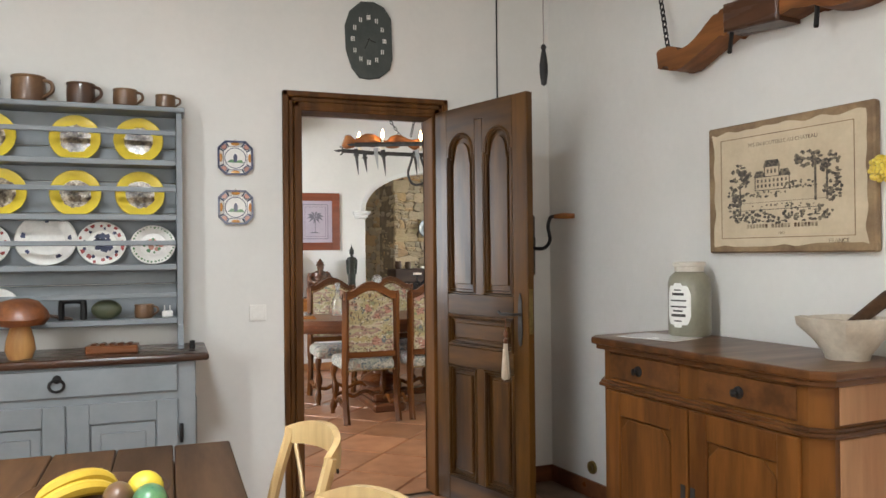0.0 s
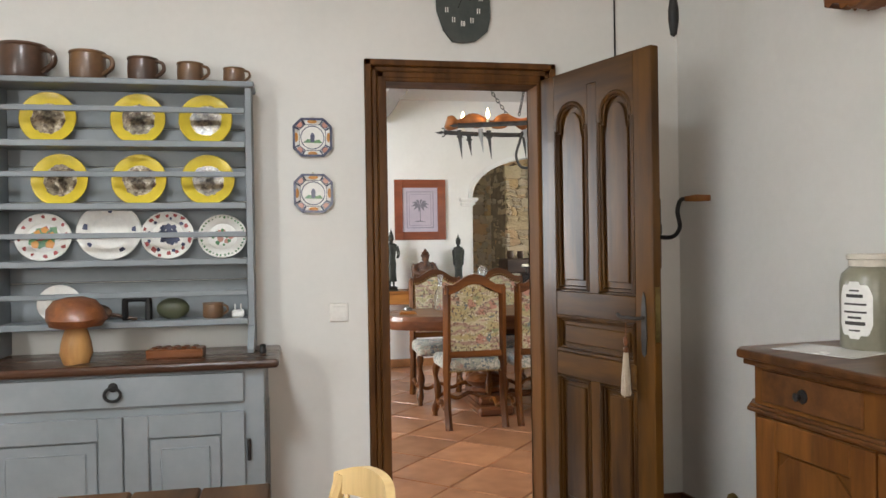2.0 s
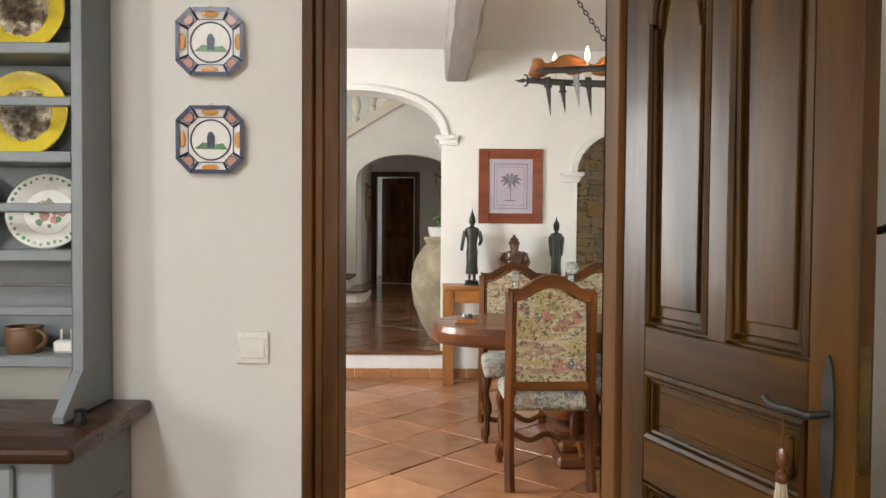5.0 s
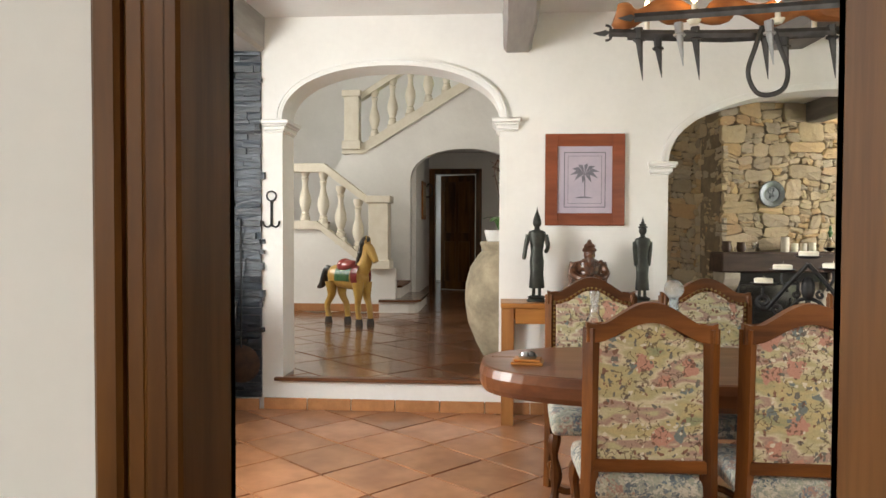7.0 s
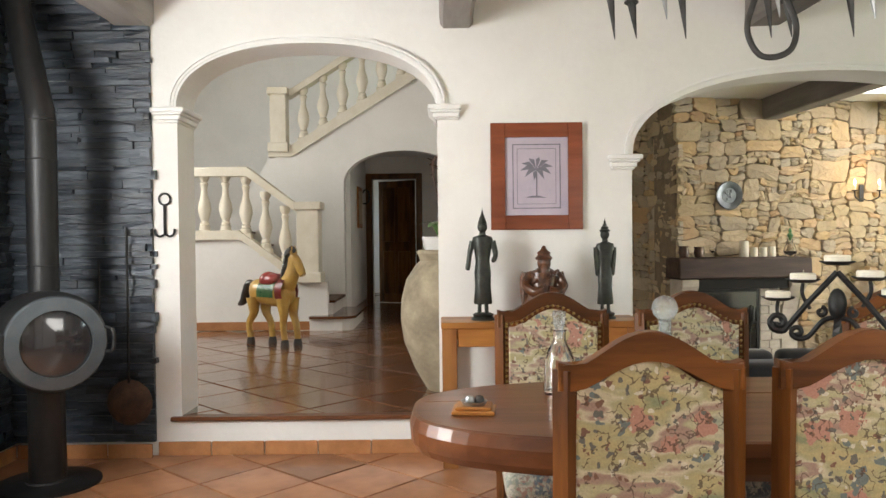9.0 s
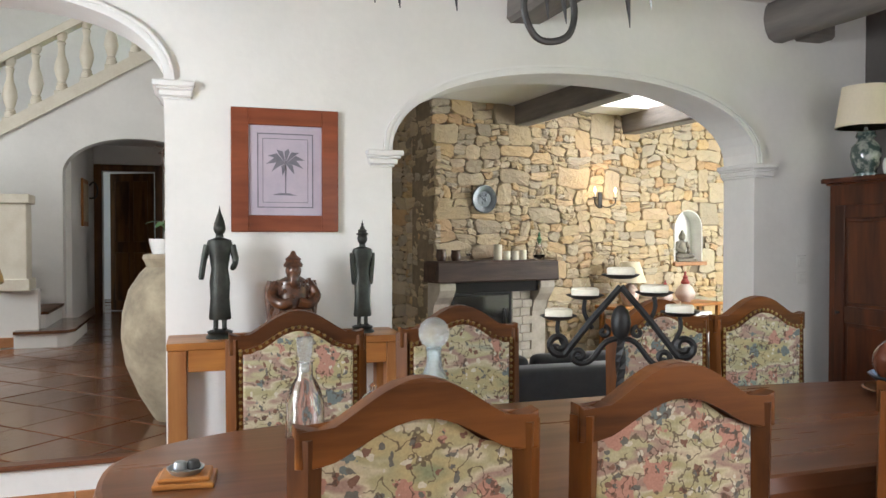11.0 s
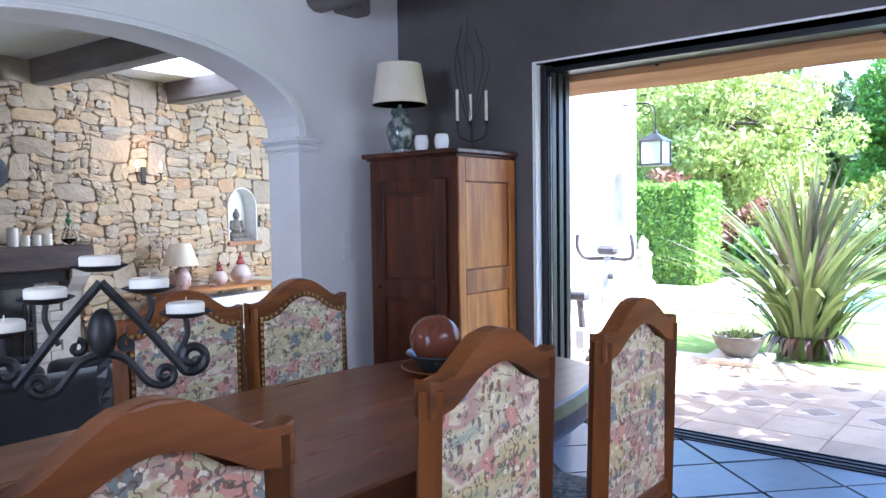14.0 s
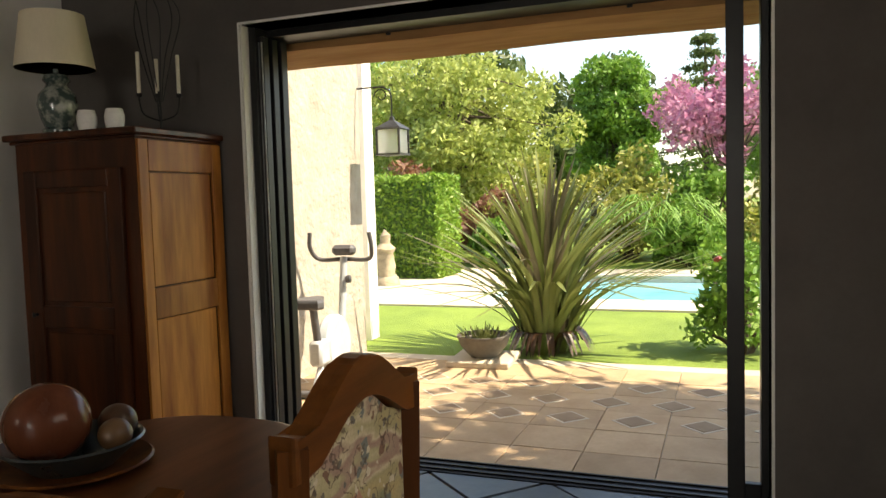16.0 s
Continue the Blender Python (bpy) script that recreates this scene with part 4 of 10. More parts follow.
M["stoneware"] = mat("stoneware_brown", (0.095, 0.046, 0.024), (0.05, 0.024, 0.014), 0.4, 0, 6, fine=0.2, coat=0.3)
M["stoneware_tan"] = mat("stoneware_tan", (0.19, 0.105, 0.048), (0.11, 0.054, 0.026), 0.4, 0, 6, fine=0.2, coat=0.3)
M["switch"] = mat("switch_plastic", (0.72, 0.71, 0.67), (0.70, 0.69, 0.65), 0.35, 0, 4, bump=0)

M["plate_scene"] = mat("plate_scene", (0.13, 0.085, 0.05), (0.62, 0.54, 0.40), 0.4, 0, 42, fine=0.2, bump=0.02, contrast=(0.40, 0.58))
DS = thing("dresser", "grey-blue painted dresser with plate rack and dark wooden top", "dresser", pose(-1.45, 0, 0))
HX0, HX1 = -0.505, 0.49
bm = bmnew()
box(bm, -0.55, -0.40, 0.06, 0.535, -0.004, 0.845, 0.004)
part("body", bm, M["dresser"], DS)
bm = bmnew()
box(bm, -0.585, -0.44, 0.848, 0.59, -0.003, 0.882, 0.012, None, 2)
part("worktop", bm, M["dresser_top"], DS, "dark polished wooden top")
bm = bmnew()
box(bm, -0.50, -0.416, 0.722, 0.46, -0.402, 0.838, 0.005)
dw = part("drawer", bm, M["dresser"], DS)
bm = bmnew()
tube(bm, [(0.028 * math.cos(a), -0.012 * 0 - 0.01, 0.024 * math.sin(a)) for a in [2 * math.pi * i / 20 for i in range(20)]], 0.006, 6, True, m=Matrix.Translation((-0.005, -0.418, 0.775)))
lathe(bm, [(0.018, 0), (0.016, 0.006), (0.006, 0.012)], 12, Matrix.Translation((-0.005, -0.416, 0.80)) @ Matrix.Rotation(radians(90), 4, "X"))
part("ring_handle", bm, M["iron"], dw, "black iron ring handle")
for x0, x1 in ((-0.50, 0.025), (0.03, 0.46)):
    bm = bmnew()
    z0, z1, w = 0.09, 0.69, 0.085
    for a in ((x0, z0, x0 + w, z1), (x1 - w, z0, x1, z1), (x0 + w, z0, x1 - w, z0 + w), (x0 + w, z1 - w, x1 - w, z1)):
        box(bm, a[0], -0.420, a[1], a[2], -0.402, a[3], 0.003)
    dd = part("door", bm, M["dresser"], DS)
    bm = bmnew()
    box(bm, x0 + w + 0.004, -0.411, z0 + w + 0.004, x1 - w - 0.004, -0.402, z1 - w - 0.004, 0.004)
    box(bm, x0 + w + 0.04, -0.417, z0 + w + 0.04, x1 - w - 0.04, -0.409, z1 - w - 0.04, 0.006)
    part("panel", bm, M["dresser"], dd)
bm = bmnew()
tube(bm, [(0.475, -0.412, 0.50), (0.475, -0.412, 0.58)], 0.007, 8)
part("hinge", bm, M["iron"], DS, "dark iron hinge")
bm = bmnew()
box(bm, 0.5352, -0.33, 0.15, 0.541, -0.07, 0.20, 0.002)
box(bm, 0.5352, -0.33, 0.62, 0.541, -0.07, 0.67, 0.002)
box(bm, 0.5352, -0.33, 0.2005, 0.541, -0.28, 0.6195, 0.002)
box(bm, 0.5352, -0.12, 0.2005, 0.541, -0.07, 0.6195, 0.002)
part("side_frame", bm, M["dresser"], DS)
# rack
for x in (HX0, HX1 - 0.026):
    bm = bmnew()
    prism(bm, [(-0.004, 0.884), (-0.26, 0.884), (-0.265, 0.90), (-0.235, 0.925), (-0.20, 0.96), (-0.165, 0.985), (-0.162, 1.96), (-0.004, 1.96)], x, x + 0.026, "x", bevel=0.003)
    part("side_board", bm, M["dresser"], DS)
bm = bmnew()
box(bm, HX0 - 0.012, -0.175, 1.962, HX1 + 0.012, -0.004, 1.985, 0.004)
part("top_shelf", bm, M["dresser"], DS)
for z in (1.715, 1.465, 1.237, 0.99):
    bm = bmnew()
    box(bm, HX0 + 0.0265, -0.162, z, HX1 - 0.0265, -0.02, z + 0.026, 0.003)
    part("shelf", bm, M["dresser"], DS)
for z in (1.855, 1.595, 1.35, 1.11):
    bm = bmnew()
    box(bm, HX0 + 0.0265, -0.160, z, HX1 - 0.0265, -0.145, z + 0.022, 0.003)
    part("plate_rail", bm, M["dresser"], DS)
z = 0.992
while z < 1.95:
    h = random.uniform(0.13, 0.19)
    bm = bmnew()
    box(bm, HX0 + 0.027, -0.018, z, HX1 - 0.027, -0.005, min(z + h - 0.004, 1.96), 0.002)
    part("back_plank", bm, M["dresser"], DS)
    z += h


def plate(name, x, y, z, r, rim, centre, label, tilt=8, squash=1.0, motif=None):
    """Plate leaning on the rack; z is its lowest edge."""
    T = thing(name, label, "plate", pose(x, y, z, 90 - tilt, 0, 0), "plates on the dresser")
    bm = bmnew()
    prof = [(0, -0.012), (r * 0.55, -0.012), (r * 0.62, -0.006), (r * 0.97, 0.006), (r, 0.010), (r * 0.97, 0.0125), (r * 0.66, 0.004), (r * 0.6, -0.002), (0, -0.003)]
    lathe(bm, prof, 36, Matrix.Translation((0, r * squash, 0)) @ Matrix.Diagonal((1, squash, 1, 1)))
    part("plate_body", bm, rim, T, smooth=True)
    bm = bmnew()
    lathe(bm, [(0, -0.0005), (r * 0.58, -0.0005), (r * 0.58, -0.0015), (0, -0.0015)], 28, Matrix.Translation((0, r * squash, 0)) @ Matrix.Diagonal((1, squash, 1, 1)))
    part("centre", bm, centre, T)
    rr = random.Random(int(x * 100 + z * 1000))
    for k, (material, count, r0, r1, size) in enumerate(motif or ()):
        bm = bmnew()
        for i in range(count):
            a = 2 * math.pi * (i + 0.3 * rr.random()) / count
            d = r * rr.uniform(r0, r1)
            zz = 0.0005 if d < 0.62 * r else 0.0006 + (d - 0.62 * r) / (0.35 * r) * 0.0085 + 0.004
            n = 5
            s = size * rr.uniform(0.7, 1.2)
            vs = [bm.verts.new((d * math.cos(a) + s * math.cos(q + a) * rr.uniform(0.6, 1.2), r * squash + d * math.sin(a) * squash + s * math.sin(q + a) * rr.uniform(0.6, 1.2), zz + k * 0.0004)) for q in [2 * math.pi * j / n for j in range(n)]]
            bm.faces.new(vs)
        part("painted_motif", bm, material, T)
    return T


brown_scene = [(M["ink_brown"], 46, 0.02, 0.56, 0.016)]
for x, z in ((-1.76, 1.744), (-1.417, 1.744), (-1.15, 1.744), (-1.72, 1.494), (-1.417, 1.494), (-1.145, 1.494)):
    plate("yellow_plate", x, -0.075, z - 0.012, 0.108, M["plate_yellow"], M["plate_scene"], "yellow-rimmed plate with a brown rural scene", motif=brown_scene)
plate("red_flower_plate", -1.785, -0.075, 1.262, 0.108, M["plate_white"], M["plate_white"], "white plate with red flower and vegetables", squash=0.9, motif=[(M["ink_red"], 9, 0.05, 0.3, 0.022), (M["ink_green"], 9, 0.2, 0.45, 0.02), (M["ink_orange"], 5, 0.25, 0.4, 0.02), (M["ink_red"], 12, 0.78, 0.86, 0.009)])
plate("oval_dish", -1.54, -0.06, 1.262, 0.128, M["plate_white"], M["plate_white"], "large white scalloped dish with small blue sprigs", squash=0.92, motif=[(M["ink_blue"], 5, 0.72, 0.8, 0.016)])
plate("imari_plate", -1.31, -0.075, 1.262, 0.105, M["plate_white"], M["plate_white"], "plate with blue centre and red scroll border", squash=0.95, motif=[(M["ink_blue"], 26, 0.02, 0.42, 0.014), (M["ink_red"], 16, 0.78, 0.92, 0.012), (M["ink_blue"], 9, 0.68, 0.76, 0.01)])
plate("lace_plate", -1.09, -0.075, 1.262, 0.100, M["plate_white"], M["plate_white"], "round plate with rose sprays and green edging", squash=0.92, motif=[(M["ink_pink"], 6, 0.1, 0.42, 0.015), (M["ink_green"], 8, 0.1, 0.45, 0.009), (M["ink_green"], 34, 0.86, 0.9, 0.0055)])
plate("plain_plate", -1.73, -0.07, 1.013, 0.085, M["plate_white"], M["plate_white"], "plain white plate with a thin line on its rim", squash=0.9)


def mug(x, y, z, r, h, material, label, group=""):
    T = thing("stoneware_mug", label, "pot", pose(x, y, z), group)
    bm = bmnew()
    lathe(bm, [(0, 0), (r * 0.9, 0), (r * 0.97, h * 0.1), (r, h * 0.5), (r * 0.96, h * 0.9), (r * 1.02, h * 0.94), (r * 1.0, h), (r * 0.9, h), (r * 0.88, h * 0.2), (0, h * 0.18)], 28)
    part("pot_body", bm, material, T, smooth=True)
    bm = bmnew()
    tube(bm, curve_pts([(r * 0.9, -r * 0.3, h * 0.85), (r * 1.35, -r * 0.45, h * 0.75), (r * 1.4, -r * 0.45, h * 0.45), (r * 0.9, -r * 0.3, h * 0.2)], 6), h * 0.075, 8, flat=1.5)
    part("handle", bm, material, T, smooth=True)
    return T


for x, r, h, k in ((-1.84, 0.088, 0.135, "stoneware"), (-1.60, 0.070, 0.115, "stoneware_tan"), (-1.39, 0.060, 0.097, "stoneware"), (-1.205, 0.053, 0.082, "stoneware_tan"), (-1.03, 0.045, 0.066, "stoneware_tan")):
    mug(x, -0.09, 1.986, r, h, M[k], "glazed brown stoneware mug with a side handle", "mugs on the dresser")
mug(-1.13, -0.10, 1.017, 0.042, 0.062, M["stoneware_tan"], "small tan stoneware pot on the bottom shelf")
bm = bmnew()
ball(bm, (0, 0, 0.045), (0.065, 0.03, 0.045))
solid("green_bowl", bm, mat("bowl_green", (0.05, 0.06, 0.03), (0.08, 0.085, 0.045), 0.4, 0, 10), "small dark green glazed dish on edge", "dish", m=pose(-1.29, -0.09, 1.014), smooth=True)
bm = bmnew()
tube(bm, curve_pts([(-0.045, 0, 0), (-0.045, 0, 0.08), (-0.03, 0, 0.092), (0.03, 0, 0.092), (0.045, 0, 0.08), (0.045, 0, 0)], 5), 0.014, 6)
solid("flat_iron", bm, M["iron"], "small black cast-iron clothes iron on the shelf", "iron", m=pose(-1.43, -0.09, 1.012))
bm = bmnew()
ball(bm, (0, 0, 0.035), (0.075, 0.02, 0.04))
tube(bm, [(0.06, 0, 0.03), (0.17, 0.0, 0.005)], 0.008, 6)
solid("wooden_skimmer", bm, M["stoneware"], "round brown ladle lying on the shelf", "ladle", m=pose(-1.60, -0.09, 1.014), smooth=True)
PL = thing("travel_plug", "white plug adapter with two pins", "plug", pose(-1.03, -0.10, 1.016))
bm = bmnew()
box(bm, -0.025, -0.02, 0, 0.025, 0.02, 0.03, 0.006)
part("plug_body", bm, M["switch"], PL)
for dx in (-0.012, 0.012):
    bm = bmnew()
    tube(bm, [(dx, 0, 0.03), (dx, 0, 0.055)], 0.003, 6)
    part("pin", bm, M["switch"], PL)

MU = thing("wooden_mushroom", "carved wooden mushroom with a rough reddish cap", "ornament", pose(-1.60, -0.33, 0.882))
bm = bmnew()
lathe(bm, [(0, 0), (0.046, 0), (0.055, 0.04), (0.05, 0.08), (0.04, 0.12), (0.035, 0.14)], 20)
shake(bm, 0.008, 14)
part("stem", bm, wood("mushroom_stem", (0.46, 0.25, 0.09), (0.30, 0.14, 0.05), "z", 0.45, 0.2), MU, smooth=True)
bm = bmnew()
lathe(bm, [(0.03, 0.142), (0.09, 0.14), (0.108, 0.165), (0.10, 0.20), (0.07, 0.235), (0.03, 0.248), (0, 0.25)], 28)
shake(bm, 0.012, 16)
part("cap", bm, mat("mushroom_cap", (0.25, 0.085, 0.025), (0.13, 0.04, 0.014), 0.5, 0, 14, fine=0.3, bump=0.6, bump_scale=60, coat=0.2), MU, smooth=True)
bm = bmnew()
box(bm, -0.105, -0.05, 0, 0.105, 0.05, 0.034, 0.004)
for i in range(5):
    box(bm, -0.085 + i * 0.036, -0.035, 0.034, -0.062 + i * 0.036, 0.035, 0.041, 0.003)
solid("carved_block", bm, M["table_wood"], "dark carved wooden printing block", "block", m=pose(-1.255, -0.25, 0.882, 0, 0, -3))
bm = bmnew()
lathe(bm, [(0, 0), (0.012, 0), (0.014, 0.01), (0.011, 0.03), (0.013, 0.035), (0, 0.038)], 12)
solid("bottle_stopper", bm, M["iron"], "small black stopper on the dresser top", "stopper", m=pose(-0.925, -0.26, 0.882))

# octagonal wall plates
for z, person in ((1.78, 0), (1.537, 1)):
    T = thing("wall_plate", "octagonal faience plate with painted border and figure", "plate", pose(-0.71, -0.003, z, 90, 0, 0), "plates on the wall")
    R = 0.083
    octo = lambda r, zz, b: [b.verts.new((r * x, r * y, zz)) for x, y in ((1, 0.58), (0.58, 1), (-0.58, 1), (-1, 0.58), (-1, -0.58), (-0.58, -1), (0.58, -1), (1, -0.58))]
    bm = bmnew()
    rings = [octo(R * 0.7, 0.0, bm), octo(R, 0.014, bm), octo(R, 0.017, bm), octo(R * 0.68, 0.007, bm)]
    for a, b in zip(rings, rings[1:]):
        for i in range(8):
            bm.faces.new((a[i], a[(i + 1) % 8], b[(i + 1) % 8], b[i]))
    bm.faces.new(rings[0])
    bm.faces.new(rings[-1])
    part("plate_body", bm, M["plate_white"], T)
    bm = bmnew()
    for r0, r1, z0 in ((0.90, 1.02, 0.0182), (0.66, 0.69, 0.0088)):
        a, b = octo(R * r0, z0, bm), octo(R * r1, z0 + (0.001 if r0 > 0.9 else 0), bm)
        for i in range(8):
            bm.faces.new((a[i], a[(i + 1) % 8], b[(i + 1) % 8], b[i]))
    for x, y in ((1, 0.58), (0.58, 1), (-0.58, 1), (-1, 0.58), (-1, -0.58), (-0.58, -1), (0.58, -1), (1, -0.58)):
        tube(bm, [(0.68 * R * x, 0.68 * R * y, 0.0085), (0.99 * R * x, 0.99 * R * y, 0.018)], 0.0032, 4)
    for x, y in ((0.66, 0.66), (-0.66, 0.66), (-0.66, -0.66), (0.66, -0.66)):
        lathe(bm, [(0, 0), (0.0155, 0), (0.0155, 0.0012), (0, 0.0012)], 14, Matrix.Translation((x * R, y * R, 0.0128)))
    tube(bm, [(0.60 * R * math.cos(6.2832 * k / 32), 0.60 * R * math.sin(6.2832 * k / 32), 0.0085) for k in range(32)], 0.002, 5, True)
    part("blue_border", bm, M["ink_blue"], T)
    bm = bmnew()
    for x, y in ((0.66, 0.66), (-0.66, 0.66), (-0.66, -0.66), (0.66, -0.66)):
        lathe(bm, [(0, 0), (0.0125, 0), (0.0125, 0.0012), (0, 0.0012)], 14, Matrix.Translation((x * R, y * R, 0.0142)))
    part("corner_medallion", bm, M["ink_pink"], T)
    bm = bmnew()
    for x, y in ((0.84, 0), (-0.84, 0), (0, 0.84), (0, -0.84)):
        ball(bm, (x * R, y * R, 0.0125), (0.009 + 0.016 * abs(y), 0.009 + 0.016 * abs(x), 0.003), 10, 5)
    part("flower", bm, M["ink_orange"], T)
    bm = bmnew()
    prism(bm, [(-0.04, -0.022), (0.042, -0.024), (0.03, -0.008), (0.01, -0.012), (-0.02, -0.006)], 0.0072, 0.009, "z")
    part("green_ground", bm, M["ink_green"], T)
    bm = bmnew()
    prism(bm, [(-0.008, -0.02), (0.008, -0.02), (0.01, 0.008), (0.004, 0.02), (-0.004, 0.02), (-0.009, 0.008)], 0.0092, 0.0105, "z")
    part("painted_mark", bm, M["ink_blue"], T)
    bm = bmnew()
    tube(bm, [(0.004 * math.cos(a), R + 0.004 + 0.004 * math.sin(a), 0.005) for a in [2 * math.pi * i / 10 for i in range(10)]], 0.001, 5, True)
    part("hanging_loop", bm, M["brass"], T)

SW = thing("light_switch", "double white plastic light switch plate", "switch", pose(-0.607, -0.001, 1.013))
bm = bmnew()
box(bm, -0.041, -0.008, -0.041, 0.041, 0, 0.041, 0.003)
part("plate", bm, M["switch"], SW)
bm = bmnew()
box(bm, -0.031, -0.0115, -0.026, 0.031, -0.0085, 0.026, 0.002)
part("rocker", bm, M["switch"], SW)

# slate clock
CK = thing("wall_clock", "irregular dark green slate clock with pale numerals", "clock", pose(-0.03, -0.002, 2.42))
bm = bmnew()
outline = [(0.03, 0.203), (0.085, 0.18), (0.125, 0.12), (0.13, -0.09), (0.115, -0.15), (0.06, -0.195), (0.0, -0.205), (-0.05, -0.2), (-0.09, -0.15), (-0.12, -0.06), (-0.125, 0.07), (-0.10, 0.145), (-0.04, 0.2)]
prism(bm, outline, -0.018, 0, bevel=0.004)
part("face", bm, mat("clock_slate", (0.035, 0.045, 0.042), (0.06, 0.07, 0.062), 0.6, 0, 8, fine=0.15), CK)
for i in range(12):
    a = radians(90 - 30 * i)
    bm = bmnew()
    mm = Matrix.Translation((0.085 * math.cos(a), -0.020, 0.118 * math.sin(a)))
    for dx in ((-0.006, 0.004) if i % 3 else (-0.008, 0.0, 0.007)):
        box(bm, dx - 0.002, 0, -0.012, dx + 0.0025, 0.0015, 0.012, 0, mm)
    part("numeral", bm, M["plate_white"], CK)
for a, l, w in ((-115, 0.055, 0.004), (-20, 0.04, 0.005)):
    bm = bmnew()
    box(bm, -0.008, -0.0245, -w / 2, l, -0.0225, w / 2, 0, Matrix.Rotation(radians(-a), 4, "Y"))
    part("hand", bm, M["iron"], CK)

# panelled door, standing open
DO = thing("door_1", "open panelled oak door with arched upper panels", "door", pose(0.325, -0.037, 0, 0, 0, -72.1), kind="structure")
L_, TH = 0.70, 0.04


def dwood(x0, z0, x1, z1, name="stile", material=None, y0=0.0, y1=TH, bevel=0.003):
    bm = bmnew()
    box(bm, x0, y0, z0, x1, y1, z1, bevel)
    return part(name, bm, material or M["door_wood"], DO)


dwood(0, 0.01, 0.10, 2.05)
dwood(0.60, 0.01, L_, 2.05)
for z0, z1 in ((0.01, 0.14), (0.72, 0.82), (0.985, 1.09)):
    dwood(0.10, z0, 0.60, z1, "rail", M["door_rail"])
dwood(0.325, 1.09, 0.385, 1.97, "mullion")
dwood(0.325, 0.14, 0.385, 0.72, "mullion")


def arch_top(x0, x1):
    """Shouldered arch over a panel."""
    c, h = (x0 + x1) / 2, (x1 - x0) / 2
    return [(x0, 1.80), (x0 + 0.02, 1.80), (x0 + 0.02, 1.83)] + [(c - (h - 0.022) * math.cos(math.pi * i / 12), 1.835 + 0.075 * math.sin(math.pi * i / 12)) for i in range(13)] + [(x1 - 0.02, 1.83), (x1 - 0.02, 1.80), (x1, 1.80)]


bm = bmnew()
prism(bm, [(0.10, 2.05), (0.10, 1.80)] + arch_top(0.10, 0.325)[1:-1] + [(0.325, 1.80), (0.325, 1.972), (0.385, 1.972), (0.385, 1.80)] + arch_top(0.385, 0.60)[1:-1] + [(0.60, 1.80), (0.60, 2.05)], 0.0005, TH - 0.0005)
part("top_rail", bm, M["door_rail"], DO)
for x0, x1 in ((0.10, 0.325), (0.385, 0.60)):
    bm = bmnew()
    pts = arch_top(x0, x1)
    line = [(x0 + 0.008, 0.004, 1.10)] + [(min(max(x, x0 + 0.008), x1 - 0.008), 0.004, z) for x, z in pts] + [(x1 - 0.008, 0.004, 1.10)]
    tube(bm, line, 0.010, 6, True)
    line2 = [(x0 + 0.024, 0.010, 1.115)] + [((x - (x0 + x1) / 2) * 0.86 + (x0 + x1) / 2, 0.010, z - 0.012) for x, z in pts] + [(x1 - 0.024, 0.010, 1.115)]
    tube(bm, line2, 0.007, 6, True)
    part("moulding", bm, M["door_wood"], DO, smooth=True)
    bm = bmnew()
    prism(bm, [(x0, 1.09), (x1, 1.09)] + [(x1, 1.9), (x0, 1.9)], 0.018, 0.028)
    c = (x0 + x1) / 2
    top = [((x - c) * 0.62 + c, z - 0.04) for x, z in pts]
    prism(bm, [(x0 + 0.045, 1.14)] + top + [(x1 - 0.045, 1.14)], 0.009, 0.02, bevel=0.004)
    part("panel", bm, M["door_wood"], DO)
for x0, z0, x1, z1 in ((0.10, 0.82, 0.60, 0.985), (0.10, 0.14, 0.325, 0.72), (0.385, 0.14, 0.60, 0.72)):
    bm = bmnew()
    box(bm, x0, 0.018, z0, x1, 0.028, z1)
    box(bm, x0 + 0.045, 0.008, z0 + 0.04, x1 - 0.045, 0.02, z1 - 0.04, 0.007)
    part("panel", bm, M["door_rail"] if x1 - x0 > 0.4 else M["door_wood"], DO)
    bm = bmnew()
    tube(bm, [(x0 + 0.008, 0.004, z0 + 0.008), (x1 - 0.008, 0.004, z0 + 0.008), (x1 - 0.008, 0.004, z1 - 0.008), (x0 + 0.008, 0.004, z1 - 0.008)], 0.010, 6, True)
    tube(bm, [(x0 + 0.022, 0.011, z0 + 0.022), (x1 - 0.022, 0.011, z0 + 0.022), (x1 - 0.022, 0.011, z1 - 0.022), (x0 + 0.022, 0.011, z1 - 0.022)], 0.006, 6, True)
    part("moulding", bm, M["door_wood"], DO)
bm = bmnew()
prism(bm, [(0.638, 0.87), (0.648, 0.86), (0.658, 0.87), (0.662, 0.92), (0.66, 1.05), (0.655, 1.09), (0.648, 1.11), (0.641, 1.09), (0.636, 1.05), (0.634, 0.92)], -0.005, -0.0005)
ep = part("lock_plate", bm, M["iron_grey"], DO, "ornate dark metal lock plate")
bm = bmnew()
tube(bm, curve_pts([(0.648, -0.002, 1.01), (0.648, -0.045, 1.01), (0.62, -0.052, 1.012), (0.57, -0.05, 1.01), (0.545, -0.045, 1.02)], 5), 0.007, 8)
part("door_handle", bm, M["iron_grey"], DO)
bm = bmnew()
box(bm, L_, 0.006, 0.92, L_ + 0.002, 0.03, 1.13)
part("latch_plate", bm, M["brass"], DO, "brass latch plate on the door edge")
KT = thing("key_tassel", "cream silk tassel hanging from the door key", "tassel", pose(0.325, -0.037, 0, 0, 0, -72.1) @ pose(0.575, -0.03, 0.70))
bm = bmnew()
